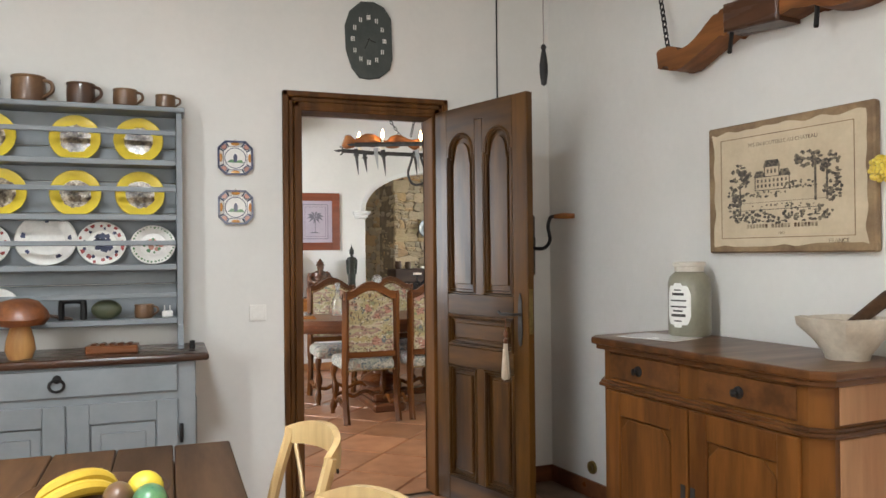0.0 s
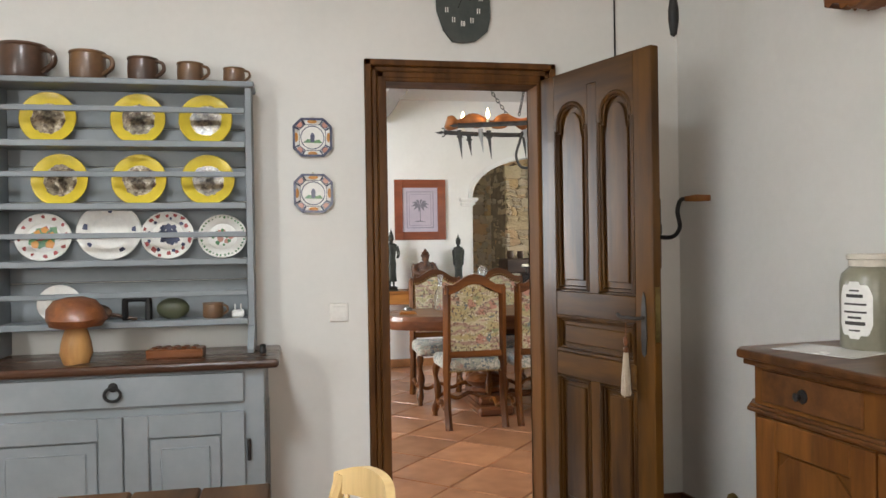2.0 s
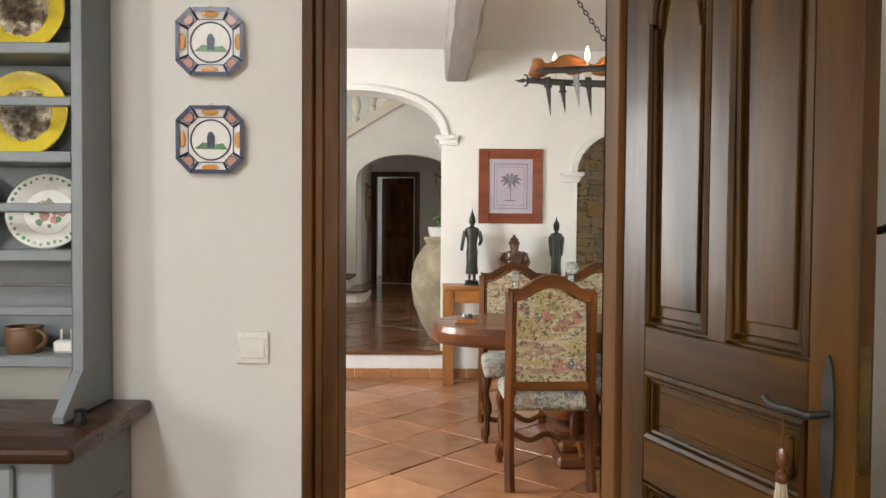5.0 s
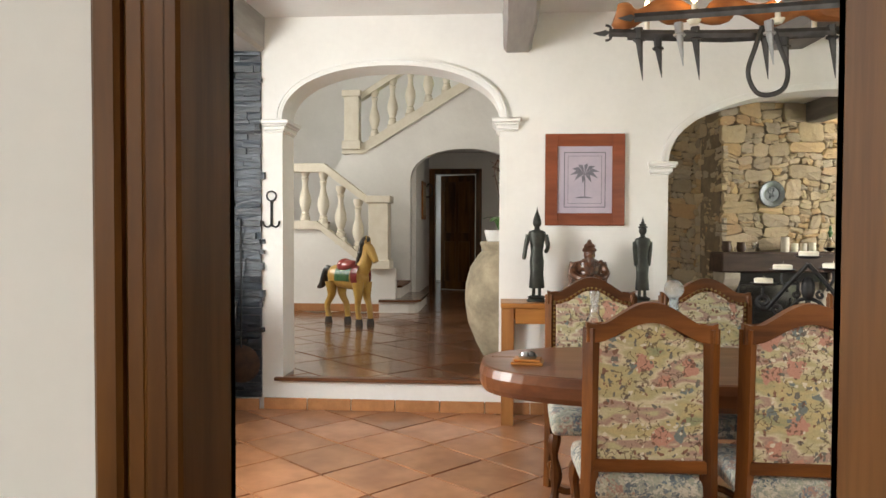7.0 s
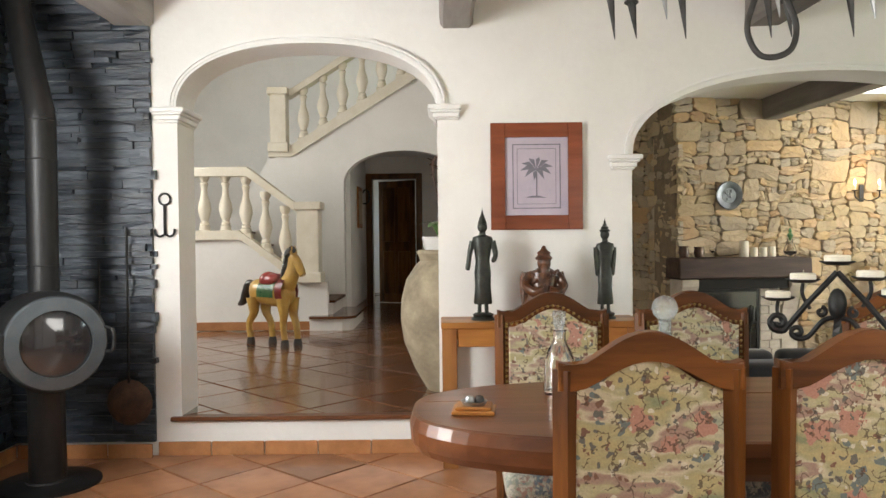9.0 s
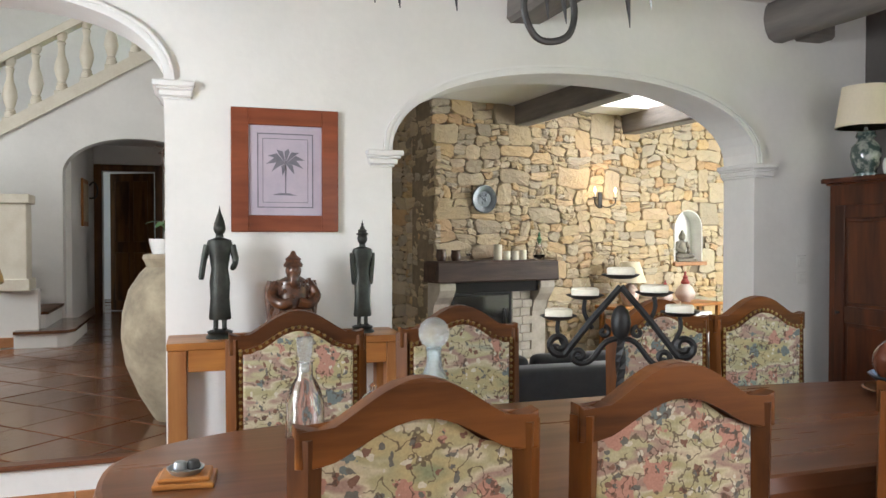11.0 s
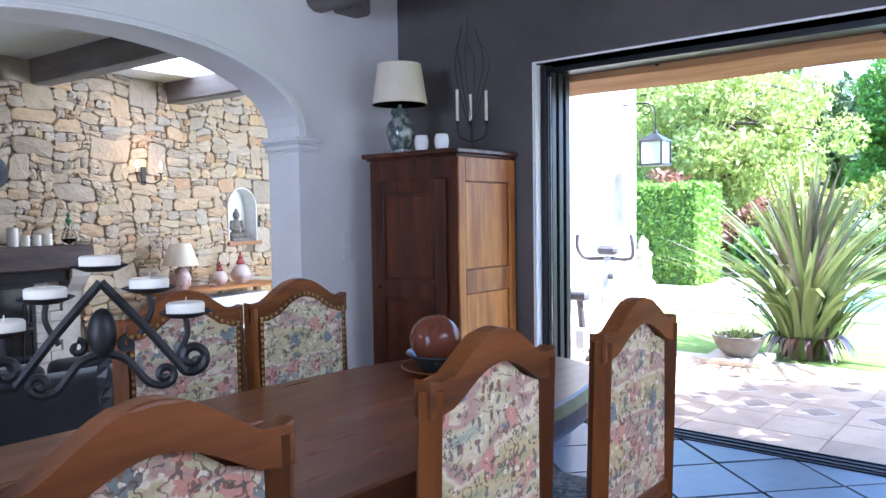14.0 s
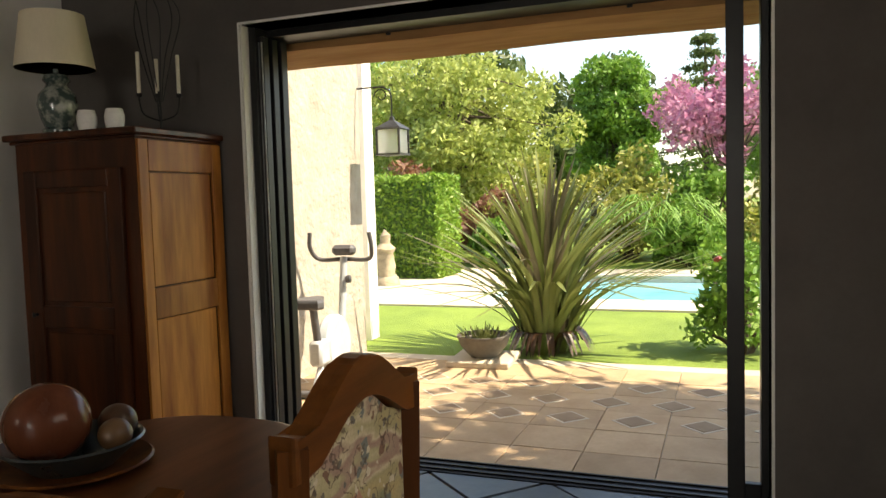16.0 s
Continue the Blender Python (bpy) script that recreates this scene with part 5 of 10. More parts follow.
for i in range(34):
    a, r = random.uniform(0, 6.283), 0.016 * math.sqrt(random.random())
    tube(bm, [(0.5 * r * math.cos(a), 0.5 * r * math.sin(a), 0.17), (r * math.cos(a), r * math.sin(a), 0.08), (1.25 * r * math.cos(a), 1.25 * r * math.sin(a), random.uniform(-0.004, 0.01))], 0.0022, 4)
part("fringe", bm, mat("tassel_silk", (0.62, 0.54, 0.42), (0.50, 0.42, 0.31), 0.6, 0, 30), KT)
bm = bmnew()
ball(bm, (0, 0, 0.18), (0.011, 0.011, 0.014), 10, 6)
ball(bm, (0, 0, 0.215), (0.010, 0.010, 0.02), 10, 6)
tube(bm, [(0, 0, 0.23), (0.0, 0.0, 0.29)], 0.002, 5)
part("knot", bm, M["table_wood"], KT)

# crank grinder on the wall behind the door
GR = thing("wall_grinder", "black cast-iron wall grinder with a wooden crank handle", "grinder", pose(0.905, -0.02, 1.29, 0, 0, -40))
bm = bmnew()
box(bm, -0.05, -0.03, -0.12, 0.02, 0, 0.22, 0.008)
lathe(bm, [(0.03, 0), (0.045, 0.03), (0.045, 0.07), (0.03, 0.1)], 16, Matrix.Translation((-0.01, -0.06, 0.02)))
lathe(bm, [(0.02, -0.05), (0.03, -0.02), (0.03, 0.0)], 12, Matrix.Translation((-0.01, -0.06, 0.0)))
part("grinder_body", bm, M["iron"], GR)
bm = bmnew()
tube(bm, curve_pts([(0.0, -0.07, 0.04), (0.06, -0.08, 0.03), (0.10, -0.09, 0.04), (0.125, -0.10, 0.08), (0.115, -0.10, 0.15), (0.13, -0.10, 0.20), (0.155, -0.10, 0.205)], 6), 0.010, 8)
part("crank", bm, M["iron"], GR, smooth=True)
bm = bmnew()
tube(bm, [(0.15, -0.10, 0.205), (0.20, -0.10, 0.207), (0.26, -0.10, 0.205)], [0.012, 0.017, 0.014], 10)
part("crank_handle", bm, M["oak"], GR, "turned wooden grip", True)
bm = bmnew()
tube(bm, curve_pts([(0.0, -0.03, -0.12), (0.012, -0.05, -0.17), (-0.004, -0.06, -0.20), (-0.02, -0.05, -0.17)], 5), 0.007, 6)
part("hook", bm, M["iron"], GR)
PU = thing("pull_cord", "cord with a turned black wooden pull", "pull", pose(0.58, -0.806, 2.05))
bm = bmnew()
lathe(bm, [(0, 0), (0.012, 0.01), (0.019, 0.06), (0.019, 0.10), (0.012, 0.15), (0.008, 0.165), (0.014, 0.175), (0.007, 0.19)], 14)
part("pull_handle", bm, M["iron"], PU, smooth=True)
bm = bmnew()
tube(bm, [(0, 0, 0.185), (0, 0, 0.80)], 0.003, 6)
part("cord", bm, M["beam_light"], PU)
bm = bmnew()
tube(bm, [(0.708, -0.006, 0.3), (0.708, -0.006, 2.84)], 0.004, 6)
solid("wall_cable", bm, M["iron"], "thin dark cable running down the wall", "cable")

# sideboard
SBM = pose(0.70, -1.04, 0, 0, 0, -85.2)
SB = thing("sideboard", "cherry-wood sideboard with two drawers and two panelled doors", "sideboard", SBM)
SL, SD, SH = 1.10, 0.44, 0.94


def canted(o, c=0.05):
    return [(-o + c, -o), (SL + o - c, -o), (SL + o, -o + c), (SL + o, SD), (-o, SD), (-o, -o + c)]


bm = bmnew()
prism(bm, canted(0.0), 0.08, SH - 0.05, "z")
part("body", bm, M["sideboard"], SB)
bm = bmnew()
prism(bm, canted(0.025), SH - 0.05, SH - 0.03, "z", bevel=0.004)
prism(bm, canted(0.04), SH - 0.03, SH, "z", bevel=0.008)
part("worktop", bm, M["sideboard_top"], SB, "dark waxed top")
bm = bmnew()
prism(bm, canted(0.018), 0.735, 0.75, "z", bevel=0.004)
prism(bm, canted(0.012), 0.75, 0.762, "z", bevel=0.003)
part("waist_moulding", bm, M["sideboard_top"], SB)
bm = bmnew()
prism(bm, canted(0.015), 0.0, 0.10, "z", bevel=0.004)
part("plinth", bm, M["sideboard"], SB)
for x0, x1 in ((0.09, 0.50), (0.60, 1.01)):
    bm = bmnew()
    box(bm, x0, -0.008, 0.775, x1, 0.01, 0.88, 0.004)
    d = part("drawer", bm, M["sideboard_rail"] if "sideboard_rail" in M else M["sideboard_top"], SB)
    bm = bmnew()
    lathe(bm, [(0.022, 0), (0.02, 0.005), (0.007, 0.01), (0.007, 0.018), (0.014, 0.026), (0, 0.032)], 12, Matrix.Translation(((x0 + x1) / 2 - 0.02, -0.008, 0.825)) @ Matrix.Rotation(radians(90), 4, "X"))
    part("knob", bm, M["iron"], d, "dark metal knob")
for x0, x1 in ((0.075, 0.545), (0.555, 1.025)):
    bm = bmnew()
    for a in ((x0, 0.12, x0 + 0.085, 0.725), (x1 - 0.085, 0.12, x1, 0.725), (x0 + 0.085, 0.12, x1 - 0.085, 0.21), (x0 + 0.085, 0.63, x1 - 0.085, 0.725)):
        box(bm, a[0], -0.014, a[1], a[2], 0.002, a[3], 0.004)
    d = part("door", bm, M["sideboard"], SB)
    bm = bmnew()
    c = 0.05
    xa, xb, za, zb = x0 + 0.09, x1 - 0.09, 0.215, 0.625
    prism(bm, [(xa, za), (xb, za), (xb, zb - c), (xb - c, zb), (xa + c, zb), (xa, zb - c)], -0.011, -0.001, bevel=0.004)
    part("panel", bm, M["sideboard"], d)
for x in (0.525, 0.575):
    bm = bmnew()
    box(bm, x - 0.012, -0.018, 0.36, x + 0.012, -0.0145, 0.45, 0.002)
    tube(bm, curve_pts([(x, -0.02, 0.40), (x - 0.012, -0.03, 0.385), (x, -0.03, 0.36), (x + 0.012, -0.03, 0.385), (x, -0.02, 0.40)], 4), 0.003, 5)
    part("drop_handle", bm, M["iron_grey"], SB, "small dark drop handle")
# end panel, coloured paler to look lit from the rear
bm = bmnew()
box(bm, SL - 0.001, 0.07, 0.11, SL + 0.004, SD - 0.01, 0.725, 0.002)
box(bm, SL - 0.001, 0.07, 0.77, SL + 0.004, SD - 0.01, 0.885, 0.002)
part("side_panel", bm, M["sideboard_end"], SB, "side panel, paler by light put into its colour")


def text_mesh(body, size, material, parent, m, name="lettering", bend=0.0):
    """Raised lettering, in the x-z plane of m; bend wraps it round a vertical cylinder of that radius."""
    cu = bpy.data.curves.new(name, "FONT")
    cu.body, cu.size, cu.align_x, cu.align_y, cu.extrude = body, size, "CENTER", "CENTER", 0.0006
    tmp = bpy.data.objects.new(name, cu)
    me = bpy.data.meshes.new_from_object(tmp)
    bpy.data.objects.remove(tmp)
    me.transform(Matrix.Rotation(radians(90), 4, "X"))
    if bend:
        for v in me.vertices:
            a, r = v.co.x / bend, bend - v.co.y
            v.co.x, v.co.y = math.sin(a) * r, -math.cos(a) * r
    me.transform(m)
    me.materials.clear()
    me.materials.append(material)
    ob = new(name, me)
    ob.parent = parent
    return ob


M["ink"] = mat("printed_ink", (0.03, 0.028, 0.026), (0.05, 0.045, 0.04), 0.6, 0, 30, bump=0)
JR = thing("stoneware_jar", "olive-grey ceramic jar with white shop label", "jar", pose(1.06, -1.19, SH, 0, 0, -70) @ Matrix.Diagonal((0.82, 0.82, 0.91, 1)))
bm = bmnew()
lathe(bm, [(0, 0), (0.098, 0), (0.108, 0.012), (0.108, 0.24), (0.10, 0.272), (0.08, 0.29), (0.072, 0.298)], 40)
part("jar_body", bm, mat("jar_glaze", (0.235, 0.225, 0.165), (0.19, 0.18, 0.13), 0.35, 0, 5, coat=0.3, bump=0.05), JR, smooth=True)
bm = bmnew()
lathe(bm, [(0.066, 0.296), (0.074, 0.30), (0.076, 0.322), (0.083, 0.326), (0.083, 0.34), (0.076, 0.344), (0.06, 0.344), (0.06, 0.31)], 40)
part("rim", bm, mat("jar_rim", (0.62, 0.58, 0.50), (0.55, 0.50, 0.42), 0.35, 0, 8, coat=0.3), JR, "pale unglazed rim", True)
bm = bmnew()
n = 22
top, bot = [], []
for i in range(n + 1):
    a = -0.62 + 1.24 * i / n
    e = 0.02 * (1 - math.cos((abs(a) - 0.42) / 0.2 * math.pi / 2)) if abs(a) > 0.42 else 0
    for lst, z in ((top, 0.235 - e * 2), (bot, 0.055 + e * 2)):
        lst.append(bm.verts.new((0.1095 * math.sin(a), -0.1095 * math.cos(a), z + (0.012 if abs(a) < 0.2 else 0) * (1 if lst is top else -1))))
for i in range(n):
    bm.faces.new((top[i], top[i + 1], bot[i + 1], bot[i]))
part("label", bm, mat("jar_label", (0.76, 0.75, 0.71), (0.72, 0.71, 0.67), 0.5, 0, 8, bump=0), JR, "white paper label", True)
for w_, z_, h_ in ((0.36, 0.212, 0.006), (0.62, 0.190, 0.012), (0.84, 0.163, 0.007), (0.84, 0.135, 0.007), (0.50, 0.115, 0.008), (0.76, 0.092, 0.013), (0.40, 0.070, 0.006)):
    bm = bmnew()
    lo = [bm.verts.new((0.1102 * math.sin(a_), -0.1102 * math.cos(a_), z_)) for a_ in [-w_ / 2 + w_ * k / 8 for k in range(9)]]
    hi = [bm.verts.new((v.co.x, v.co.y, z_ + h_)) for v in lo]
    for k in range(8):
        bm.faces.new((lo[k], lo[k + 1], hi[k + 1], hi[k]))
    part("label_line", bm, M["ink"], JR)
bm = bmnew()
box(bm, -0.14, -0.10, 0, 0.14, 0.10, 0.0015)
solid("paper_sheet", bm, M["white_ceramic"], "white sheet of paper on the sideboard", "paper", m=pose(0.90, -1.20, SH + 0.001, 0, 0, -70))
MO = thing("mortar", "worn cream marble mortar with a wooden pestle", "mortar", pose(1.06, -1.985, SH, 0, 0, 20))
bm = bmnew()
lathe(bm, [(0, 0), (0.065, 0), (0.07, 0.015), (0.10, 0.06), (0.122, 0.11), (0.125, 0.135), (0.11, 0.137), (0.085, 0.08), (0.04, 0.04), (0, 0.035)], 36)
for v in bm.verts:
    d = Vector((v.co.x, v.co.y))
    if v.co.z > 0.09 and d.length > 0.09:
        for k in range(4):
            q = math.atan2(d.y, d.x) - k * math.pi / 2 - 0.4
            q = (q + math.pi) % (2 * math.pi) - math.pi
            s = 1 + 0.28 * math.exp(-(q / 0.16) ** 2)
            v.co.x, v.co.y = v.co.x * s, v.co.y * s
shake(bm, 0.004, 20)
part("bowl", bm, mat("mortar_marble", (0.58, 0.52, 0.42), (0.40, 0.34, 0.26), 0.6, 0, 9, fine=0.15, bump=0.5), MO, smooth=True)
bm = bmnew()
tube(bm, [(-0.05, 0.02, 0.06), (0.05, -0.02, 0.13), (0.16, -0.07, 0.20)], [0.028, 0.02, 0.024], 12)
part("pestle", bm, M["rough_table"], MO, "worn wooden pestle", True)

# wine-label panel on the skew wall
WA = math.degrees(math.atan2(-1, 0.135))
PX = thing("wall_panel_print", "antiqued wooden panel with a sepia estate engraving", "picture", pose(kwall(-1.20) - 0.002, -1.20, 1.552, 0, 0, WA))
M["parchment"] = mat("parchment", (0.60, 0.50, 0.35), (0.50, 0.41, 0.28), 0.6, 0, 6, fine=0.08, bump=0.05)
M["parchment_edge"] = mat("parchment_burnt", (0.13, 0.075, 0.04), (0.34, 0.24, 0.13), 0.6, 0, 7, fine=0.2, bump=0.3, contrast=(0.3, 0.7))
bm = bmnew()
box(bm, 0.0, -0.035, -0.263, 0.735, 0, 0.263, 0.006)
part("board", bm, M["parchment_edge"], PX)
bm = bmnew()
n = 40
loop = []
for i in range(n * 4):
    s, u = divmod(i, n)
    u = u / n
    x, z = ((0.03 + 0.675 * u, -0.235), (0.705, -0.235 + 0.47 * u), (0.705 - 0.675 * u, 0.235), (0.03, 0.235 - 0.47 * u))[s]
    w = noise.noise((x * 14, z * 14, 3)) * 0.014
    loop.append((x + (w if s in (1, 3) else 0), z + (w if s in (0, 2) else 0)))
prism(bm, loop, -0.0365, -0.034)
part("print_ground", bm, M["parchment"], PX)
bm = bmnew()
for x0, z0, x1, z1 in ((0.07, -0.205, 0.073, 0.205), (0.66, -0.205, 0.663, 0.205), (0.073, 0.202, 0.66, 0.205), (0.073, -0.205, 0.66, -0.202)):
    box(bm, x0, -0.0378, z0, x1, -0.0367, z1)
part("border_line", bm, M["parchment_edge"], PX)
M["sepia"] = mat("sepia_ink", (0.05, 0.042, 0.034), (0.20, 0.165, 0.115), 0.6, 0, 90, bump=0, contrast=(0.46, 0.58))
bm = bmnew()
rr = random.Random(5)


def blob(cx, cz, rx, rz, n=7):
    prism(bm, [(cx + rx * math.cos(q) * rr.uniform(0.6, 1.2), cz + rz * math.sin(q) * rr.uniform(0.6, 1.2)) for q in [2 * math.pi * i / n for i in range(n)]], -0.0382 - 0.0004 * rr.random(), -0.0367)


# tree masses, foreground scrub and lawns as clusters of strokes
for cx, cz, rx, rz, count, size in ((0.165, 0.01, 0.045, 0.085, 60, 0.012), (0.135, -0.05, 0.03, 0.06, 30, 0.010), (0.195, 0.055, 0.035, 0.03, 22, 0.010), (0.50, 0.088, 0.085, 0.032, 46, 0.012), (0.565, 0.06, 0.045, 0.035, 26, 0.011), (0.58, -0.02, 0.04, 0.06, 40, 0.011),
                                    (0.20, -0.115, 0.09, 0.028, 44, 0.010), (0.34, -0.128, 0.10, 0.020, 34, 0.009), (0.48, -0.115, 0.11, 0.028, 50, 0.010), (0.30, -0.035, 0.09, 0.012, 26, 0.007), (0.44, -0.005, 0.08, 0.016, 30, 0.008), (0.36, -0.08, 0.16, 0.008, 24, 0.006)):
    for _ in range(count):
        q, d = rr.uniform(0, 6.283), math.sqrt(rr.random())
        blob(cx + rx * d * math.cos(q), cz + rz * d * math.sin(q), size * rr.uniform(0.5, 1.1), size * rr.uniform(0.35, 0.8))
# pine trunks, the house with its roofs and windows, and the road
for x0, x1, z0, z1 in ((0.505, 0.513, -0.07, 0.08), (0.553, 0.560, -0.07, 0.06), (0.165, 0.171, -0.11, 0.0), (0.24, 0.40, -0.018, -0.015), (0.24, 0.243, -0.018, 0.035), (0.397, 0.40, -0.018, 0.035), (0.24, 0.40, 0.034, 0.037), (0.285, 0.288, 0.037, 0.075), (0.352, 0.355, 0.037, 0.075), (0.14, 0.52, -0.095, -0.0925), (0.16, 0.56, -0.065, -0.0635)):
    box(bm, x0, -0.0386, z0, x1, -0.0367, z1)
for x0, x1, z0, zt in ((0.235, 0.29, 0.036, 0.06), (0.28, 0.36, 0.073, 0.10), (0.35, 0.405, 0.036, 0.06)):
    prism(bm, [(x0, z0), (x1, z0), (x1 - 0.012, zt), (x0 + 0.012, zt)], -0.0386, -0.0367)
for k in range(8):
    for z0 in (-0.006, 0.014):
        box(bm, 0.251 + 0.0185 * k, -0.0386, z0, 0.258 + 0.0185 * k, -0.0367, z0 + 0.012)
for k in range(3):
    box(bm, 0.298 + 0.017 * k, -0.0386, 0.048, 0.305 + 0.017 * k, -0.0367, 0.064)
part("engraving", bm, M["sepia"], PX)
text_mesh("MIS EN BOUTEILLE AU CHATEAU", 0.021, M["ink_brown"], PX, Matrix.Translation((0.365, -0.0372, 0.168)))
text_mesh("FRANCE", 0.022, M["ink_brown"], PX, Matrix.Translation((0.60, -0.0372, -0.222)))
text_mesh("1982", 0.016, M["ink_brown"], PX, Matrix.Translation((0.36, -0.0372, -0.188)))
bm = bmnew()
for i in range(22):
    if i not in (7, 14):
        box(bm, 0.20 + 0.0145 * i, -0.0378, -0.166, 0.2105 + 0.0145 * i, -0.0367, -0.150)
part("title_bar", bm, M["ink_brown"], PX)

# ox yoke hung by a chain
YO = thing("ox_yoke", "old wooden ox yoke hung on the wall by a chain", "yoke", pose(kwall(-0.95) - 0.06, -0.95, 2.203, 0, 0, WA))
bm = bmnew()
upper = [(0.05, 0, -0.02), (0.12, 0, 0.0), (0.17, 0, -0.035), (0.24, 0, -0.03), (0.30, 0, 0.0), (0.36, 0, 0.05), (0.42, 0, 0.085), (0.56, 0, 0.105), (0.70, 0, 0.12), (0.76, 0, 0.155), (0.84, 0, 0.15), (0.90, 0, 0.11), (1.0, 0, 0.105), (1.1, 0, 0.16)]
lower = [(1.1, 0, 0.08), (1.0, 0, 0.03), (0.88, 0, 0.02), (0.80, 0, 0.05), (0.70, 0, 0.02), (0.56, 0, 0.0), (0.44, 0, -0.01), (0.36, 0, -0.05), (0.28, 0, -0.09), (0.18, 0, -0.125), (0.14, 0, -0.10), (0.09, 0, -0.085), (0.06, 0, -0.09)]
prism(bm, [(p.x, p.z - 0.13 * max(0, p.x - 0.3)) for p in curve_pts(upper, 4) + curve_pts(lower, 4)], -0.075, 0.045, bevel=0.014)
part("yoke_beam", bm, wood("yoke_wood", (0.22, 0.085, 0.025), (0.09, 0.032, 0.010), "x", 0.5, 0.1), YO)
bm = bmnew()
prism(bm, [(0.44, -0.03), (0.70, -0.05), (0.70, 0.075), (0.44, 0.085)], -0.085, 0.05, bevel=0.012)
part("yoke_band", bm, M["dresser_top"], YO, "dark leather binding")
for x in (0.46, 0.84):
    bm = bmnew()
    tube(bm, [(x, -0.05, -0.01), (x + 0.02, -0.09, -0.12)], 0.009, 8)
    part("peg", bm, M["iron"], YO)
for i in range(11):
    bm = bmnew()
    tube(bm, [(0.010 * math.cos(q), 0, 0.019 * math.sin(q)) for q in [2 * math.pi * k / 12 for k in range(12)]], 0.0035, 5, True, m=Matrix.Translation((0.075 - 0.010 * i * 0.5, -0.02, 0.005 + 0.028 * i)) @ Matrix.Rotation(radians(90 * (i % 2)), 4, "Z"))
    part("chain_link", bm, M["iron"], YO)
SO = thing("wall_socket", "small round brown wall socket", "socket", pose(kwall(-0.36) - 0.001, -0.36, 0.16, 0, 0, WA))
bm = bmnew()
lathe(bm, [(0, 0), (0.035, 0), (0.033, 0.012), (0.02, 0.014), (0, 0.008)], 16, Matrix.Rotation(radians(90), 4, "X"))
part("socket_face", bm, M["brass"], SO)
bm = bmnew()
rr = random.Random(3)
for i in range(90):
    v = Vector((rr.gauss(0, 1), rr.gauss(0, 1), rr.gauss(0, 1))).normalized()
    ball(bm, v * 0.045 * rr.uniform(0.6, 1), 0.010, 6, 4)
solid("dried_flower", bm, M["plate_yellow"], "ball of dried yellow flowers hanging by the panel", "flowers", m=pose(kwall(-1.98) - 0.06, -1.98, 1.57), smooth=True)

# kitchen table, chairs and fruit
KB = thing("kitchen_table", "rustic plank kitchen table, dark and worn", "table", pose(-1.32, -2.3, 0))
xs = [-0.46, -0.33, -0.15, 0.0, 0.16, 0.31, 0.465]
for x0, x1 in zip(xs, xs[1:]):
    bm = bmnew()
    box(bm, x0, -0.62 + random.uniform(-0.004, 0.004), 0.722, x1 - 0.003, 0.747 + random.uniform(-0.005, 0.003), 0.76 + random.uniform(-0.002, 0.002), 0.004)
    part("plank", bm, M["rough_table"], KB)
for x in (-0.42, 0.35):
    for y in (-0.58, 0.66):
        bm = bmnew()
        box(bm, x, y, 0, x + 0.07, y + 0.07, 0.721, 0.006)
        part("leg", bm, M["rough_table"], KB)
bm = bmnew()
box(bm, -0.40, -0.54, 0.60, 0.40, -0.515, 0.7215)
box(bm, -0.40, 0.68, 0.60, 0.40, 0.705, 0.7215)
part("apron", bm, M["rough_table"], KB)


def bistro_chair(m, label):
    """Cross-back chair; it faces +y."""
    ch = thing("bistro_chair", label, "chair", m, "chairs at the kitchen table")
    bm = bmnew()
    lathe(bm, [(0, 0.44), (0.19, 0.44), (0.205, 0.452), (0.2, 0.468), (0, 0.462)], 28, Matrix.Translation((0, 0.19, 0)))
    part("seat", bm, M["bistro"], ch, smooth=True)
    for s in (-1, 1):
        bm = bmnew()
        tube(bm, curve_pts([(s * 0.17, -0.06, 0), (s * 0.175, 0.0, 0.44), (s * 0.185, -0.03, 0.66), (s * 0.18, -0.085, 0.865)], 6), 0.016, 8)
        part("leg", bm, M["bistro"], ch, smooth=True)
        bm = bmnew()
        tube(bm, curve_pts([(s * 0.14, 0.32, 0.44), (s * 0.165, 0.36, 0.0)], 4), 0.016, 8)
        part("leg", bm, M["bistro"], ch, smooth=True)
        bm = bmnew()
        tube(bm, curve_pts([(s * 0.175, 0.0, 0.48), (s * 0.05, -0.05, 0.62), (-s * 0.08, -0.085, 0.72), (-s * 0.16, -0.09, 0.82)], 6), 0.013, 6, flat=0.5)
        part("cross_slat", bm, M["bistro"], ch, smooth=True)
        bm = bmnew()
        lathe(bm, [(0.007, 0), (0.006, 0.003), (0, 0.004)], 8, Matrix.Translation((s * 0.18, -0.10, 0.83)) @ Matrix.Rotation(radians(90), 4, "X"))
        part("screw", bm, M["iron"], ch)
    bm = bmnew()
    pts = curve_pts([(-0.185, -0.075, 0.845), (-0.12, -0.12, 0.862), (0, -0.14, 0.87), (0.12, -0.12, 0.862), (0.185, -0.075, 0.845)], 6)
    rings = []
    for p in pts:
        h = 0.036 * (1 - 0.35 * (p.x / 0.19) ** 4)
        rings.append([bm.verts.new((p.x, p.y + a, p.z + b)) for a, b in ((-0.009, -h), (0.009, -h), (0.011, 0), (0.009, h), (-0.009, h), (-0.011, 0))])
    for a, b in zip(rings, rings[1:]):
        for i in range(6):
            bm.faces.new((a[i], a[(i + 1) % 6], b[(i + 1) % 6], b[i]))
    bm.faces.new(rings[0])
    bm.faces.new(rings[-1])
    part("top_rail", bm, M["bistro"], ch, smooth=True)
    return ch


